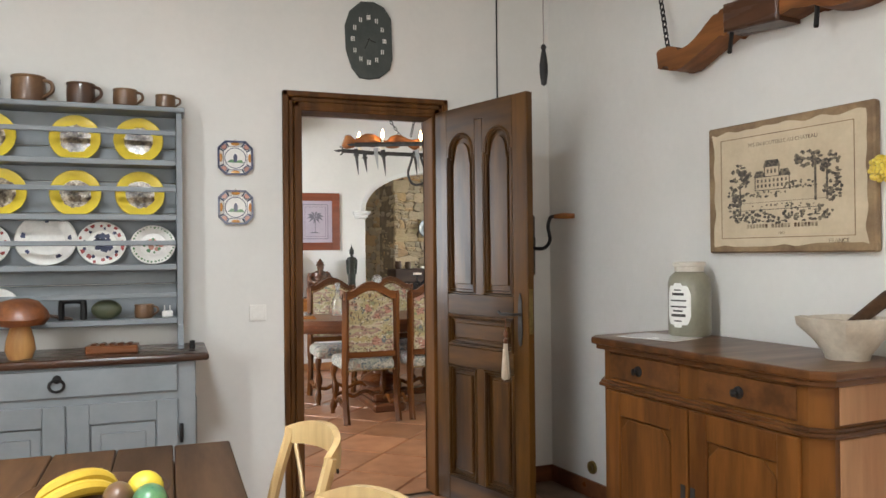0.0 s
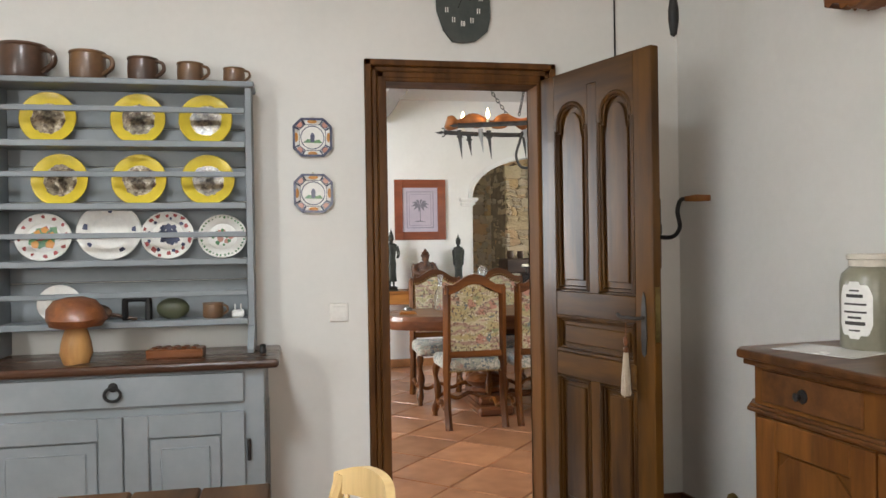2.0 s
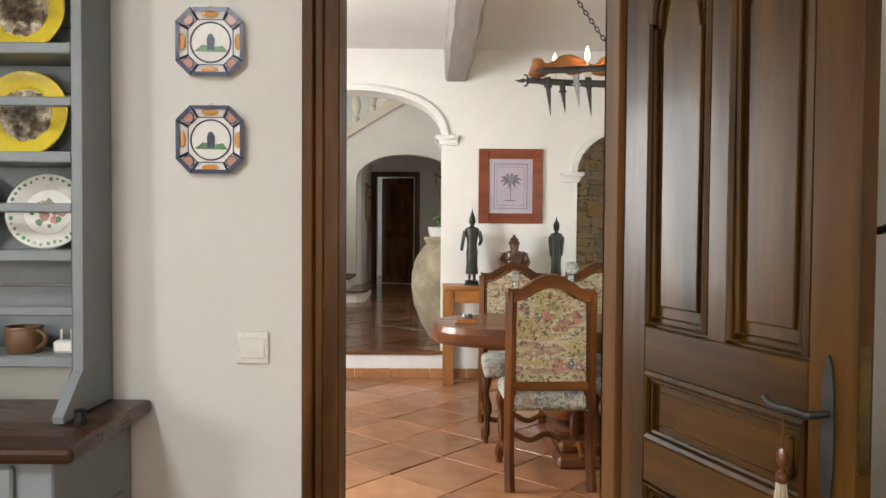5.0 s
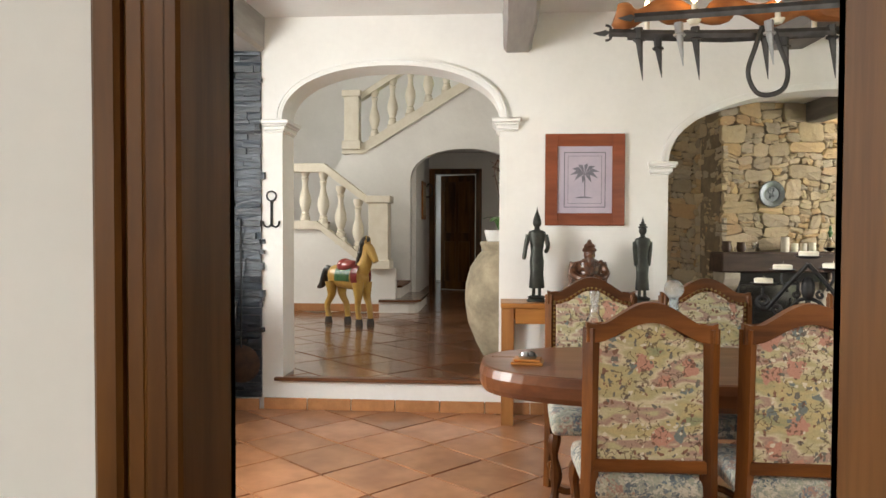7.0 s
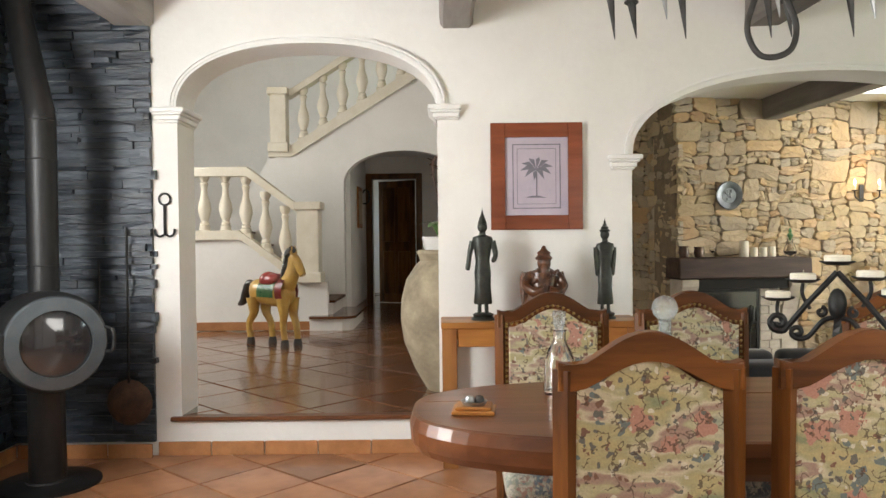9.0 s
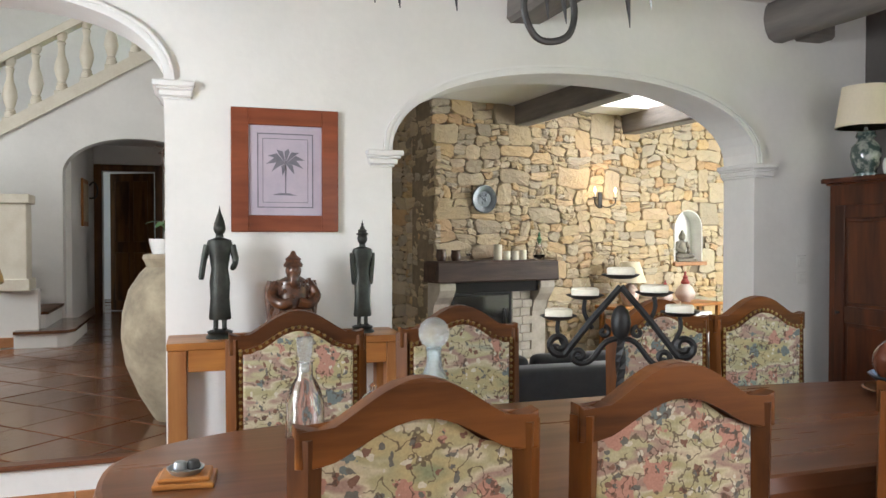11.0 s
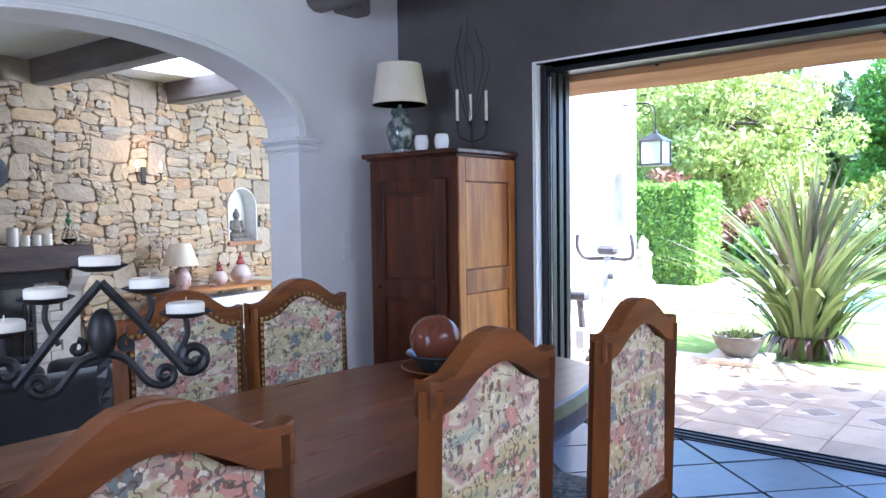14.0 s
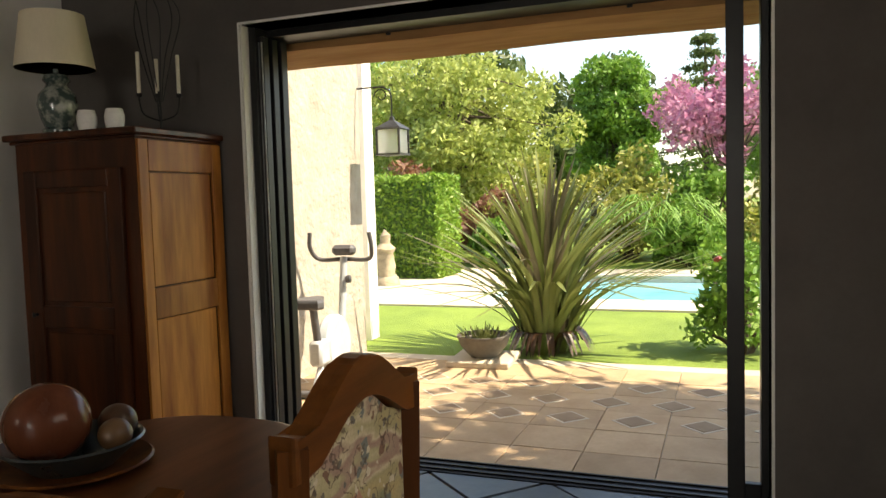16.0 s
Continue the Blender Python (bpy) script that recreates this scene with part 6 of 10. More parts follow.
bc = bistro_chair(pose(-0.765, -1.90, 0, 0, 0, 96), "pale beech bistro chair with a crossed back")
bc.scale = (1, 1, 0.94)
copy_thing(bc, pose(-0.76, -2.54, 0, 0, 0, 107))
M["banana"] = mat("banana_skin", (0.62, 0.43, 0.05), (0.50, 0.33, 0.035), 0.45, 0, 8, fine=0.1, bump=0.05)
FB = thing("fruit_bowl", "shallow wooden bowl under bananas and fruit", "bowl", pose(-1.17, -2.14, 0.762))
bm = bmnew()
lathe(bm, [(0, 0), (0.07, 0), (0.12, 0.025), (0.15, 0.05), (0.144, 0.052), (0.11, 0.032), (0, 0.014)], 30)
part("dish", bm, M["rough_table"], FB, smooth=True)
BN = thing("bananas", "bunch of ripe yellow bananas", "fruit", pose(-1.20, -2.14, 0.783, 0, 0, 10) @ Matrix.Scale(0.84, 4))
for i, (dy, lift, curl) in enumerate(((-0.03, 0.03, 0), (0.0, 0.05, 5), (0.035, 0.035, 12), (0.06, 0.01, 20))):
    bm = bmnew()
    pts = [(0.10 * math.cos(q), dy + 0.02 * math.sin(q * 2), lift + 0.055 * math.sin(q) - 0.03) for q in [radians(15 + 150 * k / 14) for k in range(15)]]
    tube(bm, pts, [0.005, 0.006, 0.012, 0.016, 0.018, 0.019, 0.0195, 0.0195, 0.019, 0.018, 0.017, 0.015, 0.011, 0.006, 0.004], 8, m=Matrix.Rotation(radians(curl), 4, "Z"))
    part("banana", bm, M["banana"], BN, smooth=True)
bm = bmnew()
ball(bm, (0, 0, 0), (0.036, 0.036, 0.034))
solid("lemon", bm, M["plate_yellow"], "ripe yellow lemon in the fruit bowl", "fruit", m=pose(-1.07, -2.17, 0.820), smooth=True)
bm = bmnew()
ball(bm, (0, 0, 0), (0.030, 0.042, 0.030))
solid("kiwi", bm, M["stoneware_tan"], "fuzzy brown kiwi in the fruit bowl", "fruit", m=pose(-1.12, -2.20, 0.815), smooth=True)
bm = bmnew()
ball(bm, (0, 0, 0), (0.034, 0.045, 0.032))
solid("avocado", bm, M["ink_green"], "dark green avocado beside the lemon", "fruit", m=pose(-1.06, -2.235, 0.812), smooth=True)

# dining room: ornaments and fittings


def standing_statue(name, m, h, label, crowned, base_mat):
    """Slim standing bronze figure, one plain mesh."""
    bm = bmnew()
    s = h
    lathe(bm, [(0, 0), (0.105 * s, 0), (0.105 * s, 0.012 * s), (0.085 * s, 0.03 * s), (0.095 * s, 0.05 * s), (0.07 * s, 0.062 * s), (0, 0.065 * s)], 20)
    for q in (-1, 1):
        tube(bm, [(q * 0.032 * s, 0, 0.06 * s), (q * 0.03 * s, 0, 0.16 * s)], 0.018 * s, 8)
        ball(bm, (q * 0.032 * s, -0.02 * s, 0.07 * s), (0.018 * s, 0.035 * s, 0.012 * s), 8, 6)
    lathe(bm, [(0.075 * s, 0.14 * s), (0.082 * s, 0.15 * s), (0.07 * s, 0.30 * s), (0.075 * s, 0.42 * s), (0.062 * s, 0.52 * s), (0.075 * s, 0.62 * s), (0.095 * s, 0.70 * s), (0.085 * s, 0.735 * s), (0.03 * s, 0.755 * s), (0.026 * s, 0.785 * s)], 20, Matrix.Diagonal((1, 0.62, 1, 1)))
    for q in (-1, 1):
        end = (q * 0.135 * s, -0.01 * s, 0.44 * s) if not crowned and q < 0 else ((q * 0.095 * s, -0.05 * s, 0.52 * s) if not crowned else (q * 0.075 * s, 0, 0.42 * s))
        tube(bm, curve_pts([(q * 0.09 * s, 0, 0.70 * s), (q * (0.115 if not crowned else 0.088) * s, 0, 0.58 * s), end], 5), [0.026 * s] * 5 + [0.022 * s] * 5 + [0.016 * s], 8)
    ball(bm, (0, 0, 0.825 * s), (0.045 * s, 0.045 * s, 0.055 * s), 14, 9)
    if crowned:
        lathe(bm, [(0.05 * s, 0.855 * s), (0.055 * s, 0.87 * s), (0.035 * s, 0.88 * s), (0.04 * s, 0.90 * s), (0.02 * s, 0.91 * s), (0.022 * s, 0.925 * s), (0.01 * s, 0.935 * s), (0.012 * s, 0.955 * s), (0.004 * s, 0.965 * s), (0, 1.0 * s)], 14)
    else:
        lathe(bm, [(0.042 * s, 0.855 * s), (0.03 * s, 0.89 * s), (0.024 * s, 0.91 * s), (0.012 * s, 0.94 * s), (0.006 * s, 0.965 * s), (0, 1.0 * s)], 14)
    return solid(name, bm, base_mat, label, "statue", m=m, smooth=True)


standing_statue("standing_statue", pose(0.19, 4.45, 0.83, 0, 0, -8), 0.655, "slim dark bronze standing figure on the console", False, M["bronze"])
standing_statue("crowned_statue", pose(0.905, 4.46, 0.83, 0, 0, 6), 0.592, "slim dark bronze figure with a tall crown", True, M["bronze"])
bm = bmnew()
rr = random.Random(11)
OV = Matrix.Diagonal((1, 0.78, 1, 1))
lathe(bm, [(0.112, 0.0), (0.115, 0.03), (0.10, 0.04), (0.108, 0.09), (0.092, 0.14), (0.074, 0.18), (0.088, 0.235), (0.080, 0.275), (0.036, 0.298), (0.0, 0.30)], 24, OV)
ball(bm, (0, -0.020, 0.328), (0.040, 0.043, 0.050))
ball(bm, (0, -0.056, 0.278), (0.028, 0.020, 0.050))
lathe(bm, [(0.046, 0.345), (0.050, 0.358), (0.036, 0.375), (0.040, 0.388), (0.018, 0.405), (0.010, 0.425), (0, 0.43)], 14, Matrix.Translation((0, -0.012, 0)))
for q in (-1, 1):
    tube(bm, curve_pts([(q * 0.078, 0, 0.262), (q * 0.112, -0.03, 0.20), (q * 0.070, -0.085, 0.165), (q * 0.02, -0.09, 0.175)], 5), 0.026, 9)
    ball(bm, (q * 0.058, -0.085, 0.085), (0.042, 0.035, 0.055))
    tube(bm, curve_pts([(q * 0.10, 0.05, 0.03), (q * 0.118, 0.055, 0.20), (q * 0.105, 0.05, 0.27)], 5), 0.018, 8)
    ball(bm, (q * 0.107, 0.02, 0.205), (0.022, 0.045, 0.022))
for i in range(150):
    a, z = rr.uniform(0, 6.283), rr.uniform(0.01, 0.28)
    r = 0.112 - 0.14 * abs(z - 0.06)
    ball(bm, (r * math.cos(a), 0.80 * r * math.sin(a), z), rr.uniform(0.006, 0.013), 6, 4)
solid("seated_carving", bm, M["carved"], "ornate reddish carved wooden seated figure", "statue", m=pose(0.545, 4.45, 0.83), smooth=True)

# table ware
AS = thing("ashtray", "square wooden ashtray with a metal inset", "ashtray", pose(0.053, 2.40, 0.772, 0, 0, -6) @ Matrix.Scale(0.66, 4))
bm = bmnew()
box(bm, -0.10, -0.085, 0, 0.10, 0.085, 0.018, 0.004)
box(bm, -0.085, -0.07, 0.018, 0.085, 0.07, 0.034, 0.005)
part("wooden_base", bm, M["console_wood"], AS)
bm = bmnew()
lathe(bm, [(0.0, 0.004), (0.045, 0.004), (0.06, 0.02), (0.064, 0.02), (0.05, 0.0), (0, 0.0)], 24, Matrix.Translation((0, 0, 0.033)))
part("metal_dish", bm, M["alu"], AS, smooth=True)
for k in range(2):
    bm = bmnew()
    lathe(bm, [(0, 0), (0.022, 0), (0.024, 0.01), (0.018, 0.028), (0, 0.034)], 14, Matrix.Translation((-0.02 + 0.045 * k, 0.01 * k, 0.044)))
    part("pebble", bm, M["iron_grey"] if k else M["alu"], AS, smooth=True)


def decanter(m, prof, stopper, label, body=None):
    T = thing("decanter", label, "decanter", m)
    bm = bmnew()
    lathe(bm, prof, 28)
    part("bottle", bm, body or M["water_glass"], T, smooth=True)
    bm = bmnew()
    stopper(bm)
    part("stopper", bm, M["bubble_glass"], T, smooth=True)
    return T


M["bubble_glass"] = glass("bubble_glass", (0.90, 0.97, 0.98), 0.06)
M["bubble_glass"].node_tree.nodes["Principled BSDF"].inputs["Transmission Weight"].default_value = 0.90
nt = M["bubble_glass"].node_tree
vb = nt.nodes.new("ShaderNodeTexVoronoi")
vb.inputs["Scale"].default_value = 120
bb = nt.nodes.new("ShaderNodeBump")
bb.inputs["Strength"].default_value = 0.3
bb.inputs["Distance"].default_value = 0.004
nt.links.new(vb.outputs["Distance"], bb.inputs["Height"])
nt.links.new(bb.outputs[0], nt.nodes["Principled BSDF"].inputs["Normal"])
def hollow(pr, w=0.003):
    return pr + [(max(r - w, 0.001), z + (w if i == 0 else 0)) for i, (r, z) in list(enumerate(pr))[::-1]]
decanter(pose(0.652, 2.41, 0.772), [(0, 0.0), (0.052, 0), (0.062, 0.03), (0.062, 0.09), (0.049, 0.165), (0.034, 0.205), (0.0205, 0.232), (0.0185, 0.272), (0.0215, 0.278), (0.0150, 0.276), (0.0145, 0.235), (0.028, 0.20), (0.042, 0.16), (0.053, 0.085), (0.053, 0.03), (0, 0.012)],
         lambda b: (ball(b, (0, 0, 0.316), 0.040, 24, 16), lathe(b, [(0.0, 0.17), (0.009, 0.18), (0.013, 0.23), (0.014, 0.27), (0.02, 0.284)], 16)), "glass decanter with a large round bubbled stopper", M["bubble_glass"])
decanter(pose(0.36, 2.66, 0.772), [(0, 0.0), (0.052, 0), (0.054, 0.01), (0.052, 0.11), (0.04, 0.15), (0.022, 0.18), (0.022, 0.215), (0.028, 0.22), (0.019, 0.219), (0.018, 0.18), (0.047, 0.11), (0.048, 0.012), (0, 0.01)],
         lambda b: lathe(b, [(0.012, 0.19), (0.014, 0.225), (0.02, 0.24), (0.024, 0.275), (0.022, 0.285), (0, 0.285)], 14), "clear square-shouldered glass bottle with a stopper")
GT = thing("glass_teapot", "small rounded glass pot with lid and handle", "teapot", pose(0.55, 2.66, 0.772))
bm = bmnew()
lathe(bm, [(0, 0), (0.045, 0), (0.06, 0.03), (0.055, 0.07), (0.035, 0.095), (0.032, 0.094), (0.05, 0.068), (0.054, 0.03), (0.04, 0.006), (0, 0.005)], 24)
part("pot_body", bm, M["water_glass"], GT, smooth=True)
bm = bmnew()
lathe(bm, [(0.036, 0.096), (0.025, 0.115), (0.008, 0.125), (0.012, 0.14), (0, 0.15)], 16)
part("lid", bm, M["water_glass"], GT, smooth=True)
bm = bmnew()
tube(bm, curve_pts([(0.05, 0, 0.075), (0.085, 0, 0.07), (0.085, 0, 0.03), (0.055, 0, 0.025)], 5), 0.005, 6)
part("handle", bm, M["water_glass"], GT, smooth=True)

# iron candelabrum
CB = thing("candelabrum", "black wrought-iron candelabrum with five white candles", "candle holder", pose(1.178, 2.385, 0.772, 0, 0, -27))
bm = bmnew()
pts = [(0, 0, 0.0 + 0.02 * i) for i in range(15)]
tube(bm, pts, 0.014, 4, twist=0.35)
part("twisted_stem", bm, M["iron"], CB)
bm = bmnew()
lathe(bm, [(0, 0), (0.11, 0), (0.11, 0.012), (0.04, 0.022), (0.02, 0.03)], 20)
part("base", bm, M["iron"], CB)
bm = bmnew()
ball(bm, (0, 0, 0.325), (0.027, 0.027, 0.05), 12, 8)
part("knop", bm, M["iron"], CB, smooth=True)


def spiral(cx, cz, r0, a0, turns, s):
    return [(cx + s * r0 * (1 - 0.75 * k / 20) * math.cos(a0 + turns * 6.283 * k / 20), 0, cz + r0 * (1 - 0.75 * k / 20) * math.sin(a0 + turns * 6.283 * k / 20)) for k in range(21)]


for s in (-1, 1):
    bm = bmnew()
    line = [(0, 0, 0.425), (s * 0.08, 0, 0.33), (s * 0.152, 0, 0.235)] + spiral(s * 0.166, 0.264, 0.031, -1.9, 1.3, s)
    tube(bm, line, 0.010, 6, flat=1.25)
    part("arm", bm, M["iron"], CB)
    bm = bmnew()
    line = curve_pts([(0, 0, 0.285), (s * 0.04, 0, 0.272), (s * 0.08, 0, 0.222), (s * 0.108, 0, 0.212)], 5) + [Vector(p) for p in spiral(s * 0.112, 0.234, 0.021, -1.6, 1.2, s)]
    tube(bm, line, 0.0085, 6, flat=1.3)
    part("scroll", bm, M["iron"], CB)
    bm = bmnew()
    tube(bm, spiral(s * 0.045, 0.30, 0.016, 1.6, 1.0, s), 0.007, 5, flat=1.4)
    part("leaf_scroll", bm, M["iron"], CB)
for x, z in ((0, 0.445), (-0.096, 0.388), (0.088, 0.398), (-0.168, 0.33), (0.155, 0.345)):
    bm = bmnew()
    lathe(bm, [(0, 0), (0.03, 0.002), (0.052, 0.012), (0.05, 0.014), (0.03, 0.006), (0, 0.005)], 18, Matrix.Translation((x, 0, z)))
    if x:
        sx = math.copysign(1, x)
        tube(bm, curve_pts([(x - sx * 0.0, 0, z), (x + sx * 0.002, 0, z - 0.035), (x + sx * 0.02 * -1, 0, z - 0.08)], 4), 0.006, 6)
    dish = part("drip_pan", bm, M["iron"], CB, smooth=True)
    bm = bmnew()
    lathe(bm, [(0, 0.006), (0.037, 0.006), (0.038, 0.028), (0.034, 0.032), (0.0, 0.028)], 16, Matrix.Translation((x, 0, z)))
    tube(bm, [(x, 0, z + 0.028), (x + 0.002, 0, z + 0.042)], 0.0012, 4)
    part("candle", bm, M["wax"], dish, "melted white candle", True)

# bowl of wooden balls
BW = thing("decor_bowl", "dark bowl on a brown plate holding polished wooden balls", "bowl", pose(2.49, 2.59, 0.772))
bm = bmnew()
lathe(bm, [(0, 0), (0.10, 0), (0.165, 0.018), (0.16, 0.022), (0.10, 0.008), (0, 0.008)], 36)
part("under_plate", bm, M["chair_wood"], BW, smooth=True)
bm = bmnew()
lathe(bm, [(0, 0.01), (0.085, 0.01), (0.13, 0.05), (0.148, 0.066), (0.144, 0.07), (0.12, 0.05), (0.08, 0.022), (0, 0.02)], 36)
part("bowl", bm, mat("bowl_blue_black", (0.018, 0.03, 0.036), (0.03, 0.045, 0.05), 0.3, 0, 8, coat=0.4), BW, smooth=True)
M["ball_wood"] = wood("ball_wood", (0.17, 0.055, 0.028), (0.10, 0.03, 0.016), "z", 0.25, 0.5)
for x, y, z, r, k in ((-0.045, 0.02, 0.115, 0.088, "ball_wood"), (0.085, -0.045, 0.085, 0.042, "stoneware"), (0.06, 0.075, 0.09, 0.046, "stoneware"), (0.02, -0.10, 0.08, 0.036, "stoneware_tan")):
    bm = bmnew()
    ball(bm, (0, 0, 0), (r, r, r * 0.97), 22, 14)
    solid("wooden_ball", bm, M[k], "polished dark wooden ball in the bowl" if r > 0.08 else "small ridged brown seed ball in the bowl", "ball", m=pose(2.49 + x, 2.59 + y, 0.772 + z), smooth=True)

# on the armoire
LP = thing("table_lamp", "blue-and-white ginger-jar lamp with a cream shade", "lamp", pose(3.95, 4.15, 1.69))
bm = bmnew()
lathe(bm, [(0, 0), (0.07, 0), (0.07, 0.02), (0.058, 0.03), (0.075, 0.07), (0.088, 0.13), (0.08, 0.18), (0.05, 0.215), (0.045, 0.23), (0.06, 0.245), (0.05, 0.27), (0.012, 0.285), (0.01, 0.33)], 28)
M["ginger"] = mat("ginger_jar", (0.05, 0.075, 0.07), (0.28, 0.30, 0.27), 0.25, 0, 16, coat=0.5, contrast=(0.46, 0.58), bump=0.05)
part("lamp_base", bm, M["ginger"], LP, smooth=True)
bm = bmnew()
lathe(bm, [(0.172, 0.30), (0.135, 0.545), (0.132, 0.545), (0.169, 0.30)], 36)
part("shade", bm, M["shade"], LP, smooth=True)
for x, y in ((3.91, 3.94), (3.93, 3.80)):
    bm = bmnew()
    lathe(bm, [(0, 0), (0.035, 0), (0.042, 0.03), (0.044, 0.06), (0.036, 0.092), (0.032, 0.092), (0.038, 0.05), (0, 0.01)], 20)
    solid("white_cup", bm, M["white_ceramic"], "small white tealight cup on the armoire", "cup", m=pose(x, y, 1.69), smooth=True, group="cups on the armoire")
TW = thing("twig_candelabrum", "tall thin iron candle holder with white tapers", "candle holder", pose(4.20, 3.78, 1.69))
rr = random.Random(8)
bm = bmnew()
lathe(bm, [(0, 0), (0.045, 0), (0.04, 0.008), (0.006, 0.012)], 14)
tube(bm, curve_pts([(0, 0, 0), (0.005, 0, 0.1), (-0.004, 0.0, 0.2)], 4), 0.005, 6)
for x, y in ((-0.055, 0.07), (0.0, 0.01), (0.055, -0.07)):
    tube(bm, curve_pts([(0, 0, 0.06), (x * 0.8, y * 0.8, 0.09), (x, y, 0.15), (x, y, 0.18)], 5), 0.004, 6)
    lathe(bm, [(0.009, 0.17), (0.014, 0.18), (0.012, 0.19)], 10, Matrix.Translation((x, y, 0)))
for i in range(6):
    y0 = -0.1 + 0.04 * i
    tube(bm, curve_pts([(0, y0 * 0.2, 0.15), (rr.uniform(-0.02, 0.02), y0 * 0.9, 0.35), (rr.uniform(-0.03, 0.03), y0 * 1.2, 0.55), (rr.uniform(-0.03, 0.03), y0 * 0.9 + rr.uniform(-0.05, 0.05), rr.uniform(0.65, 0.85))], 5), 0.0028, 5)
part("iron_frame", bm, M["iron"], TW)
for x, y, h in ((-0.055, 0.07, 0.2), (0.0, 0.01, 0.17), (0.055, -0.07, 0.19)):
    bm = bmnew()
    tube(bm, [(x, y, 0.185), (x + 0.012, y + 0.01, 0.185 + h)], 0.009, 8)
    part("taper", bm, M["wax"], TW, smooth=True)

# chandelier made from a yoke and iron bars
CH = thing("chandelier", "chandelier of an old wooden yoke, iron spikes and candle lamps", "chandelier", pose(0.98, 2.72, 2.22))
M["yoke2"] = wood("chandelier_yoke", (0.33, 0.13, 0.045), (0.19, 0.065, 0.022), "x", 0.5, 0.15)
bm = bmnew()
pts = curve_pts([(-0.52, 0.06, 0.10), (-0.44, 0.06, 0.085), (-0.34, 0.06, 0.12), (-0.22, 0.06, 0.10), (-0.10, 0.06, 0.085), (0, 0.06, 0.13), (0.12, 0.06, 0.09), (0.24, 0.06, 0.10), (0.36, 0.06, 0.12), (0.46, 0.06, 0.085), (0.56, 0.06, 0.10)], 4)
tube(bm, pts, [0.044 + 0.016 * math.sin(i * 0.8) for i in range(len(pts))], 10)
shake(bm, 0.022, 8)
part("yoke", bm, M["yoke2"], CH, smooth=True)
bm = bmnew()
tube(bm, [(-0.56, 0, 0), (-0.3, -0.01, -0.012), (0, -0.015, -0.016), (0.3, -0.01, -0.012), (0.56, 0, 0)], 0.018, 4, flat=0.5)
for s in (-1, 1):
    prism(bm, [(s * 0.555, 0), (s * 0.575, 0.012), (s * 0.60, 0.004), (s * 0.63, 0), (s * 0.60, -0.012), (s * 0.575, -0.014)], -0.006, 0.006)
    for q in (-1, 1):
        tube(bm, curve_pts([(s * 0.545, 0, 0), (s * 0.555, 0, q * 0.028), (s * 0.575, 0, q * 0.034)], 4), 0.006, 5)
part("iron_bar", bm, M["iron_grey"], CH)
bm = bmnew()
tube(bm, [(-0.46, -0.075, 0.045), (-0.2, -0.078, 0.058), (0.1, -0.078, 0.075), (0.5, -0.07, 0.10)], 0.020, 4, flat=0.45)
prism(bm, [(-0.455, 0.045), (-0.475, 0.06), (-0.50, 0.052), (-0.53, 0.045), (-0.50, 0.034), (-0.475, 0.03)], -0.081, -0.069)
part("upper_iron_bar", bm, M["iron_grey"], CH)
bm = bmnew()
tube(bm, [(-0.45, 0.16, 0.02), (0, 0.19, 0.01), (0.45, 0.16, 0.02)], 0.016, 4, flat=0.5)
part("iron_bar", bm, M["iron_grey"], CH)
for x, y in ((-0.42, 0), (-0.17, 0), (0.13, 0), (0.42, 0), (-0.30, 0.17), (0.28, 0.17), (-0.26, -0.08), (0.12, -0.09), (0.46, -0.06)):
    bm = bmnew()
    low = -0.215 if y == 0 else -0.17
    tube(bm, [(x - 0.01, y, 0.02), (x - 0.006, y, -0.03), (x + 0.012, y, low)], [0.02, 0.017, 0.0015], 6)
    tube(bm, [(x + 0.022 * math.cos(q) - 0.006, y + 0.022 * math.sin(q), -0.035) for q in [6.283 * k / 10 for k in range(10)]], 0.006, 5, True)
    part("spike", bm, M["iron_grey"] if y >= 0 else M["alu"], CH)
M["flame"] = mat("lamp_flame", (1.0, 0.72, 0.36), None, 0.4, 0, 5, bump=0, glow=((1.0, 0.66, 0.30), 3.5))
for x, y in ((-0.195, -0.04), (0.165, -0.04), (0.40, 0.16), (-0.36, 0.16)):
    bm = bmnew()
    lathe(bm, [(0.02, 0.02), (0.032, 0.04), (0.012, 0.045), (0.012, 0.11), (0.0, 0.112)], 12, Matrix.Translation((x, y, 0)))
    cl = part("candle_tube", bm, M["wax"], CH, smooth=True)
    bm = bmnew()
    lathe(bm, [(0, 0.112), (0.012, 0.125), (0.016, 0.15), (0.009, 0.18), (0, 0.205)], 10, Matrix.Translation((x, y, 0)))
    part("flame_bulb", bm, M["flame"], cl, "glowing flame-shaped bulb", True)
bm = bmnew()
tube(bm, curve_pts([(0.10, -0.03, 0.0), (0.075, -0.03, -0.08), (0.045, -0.03, -0.19), (0.08, -0.03, -0.275), (0.14, -0.03, -0.29), (0.20, -0.03, -0.26), (0.215, -0.03, -0.18), (0.18, -0.03, -0.08), (0.155, -0.03, 0.0)], 6), 0.011, 8)
part("iron_ring", bm, M["iron_grey"], CH, smooth=True)
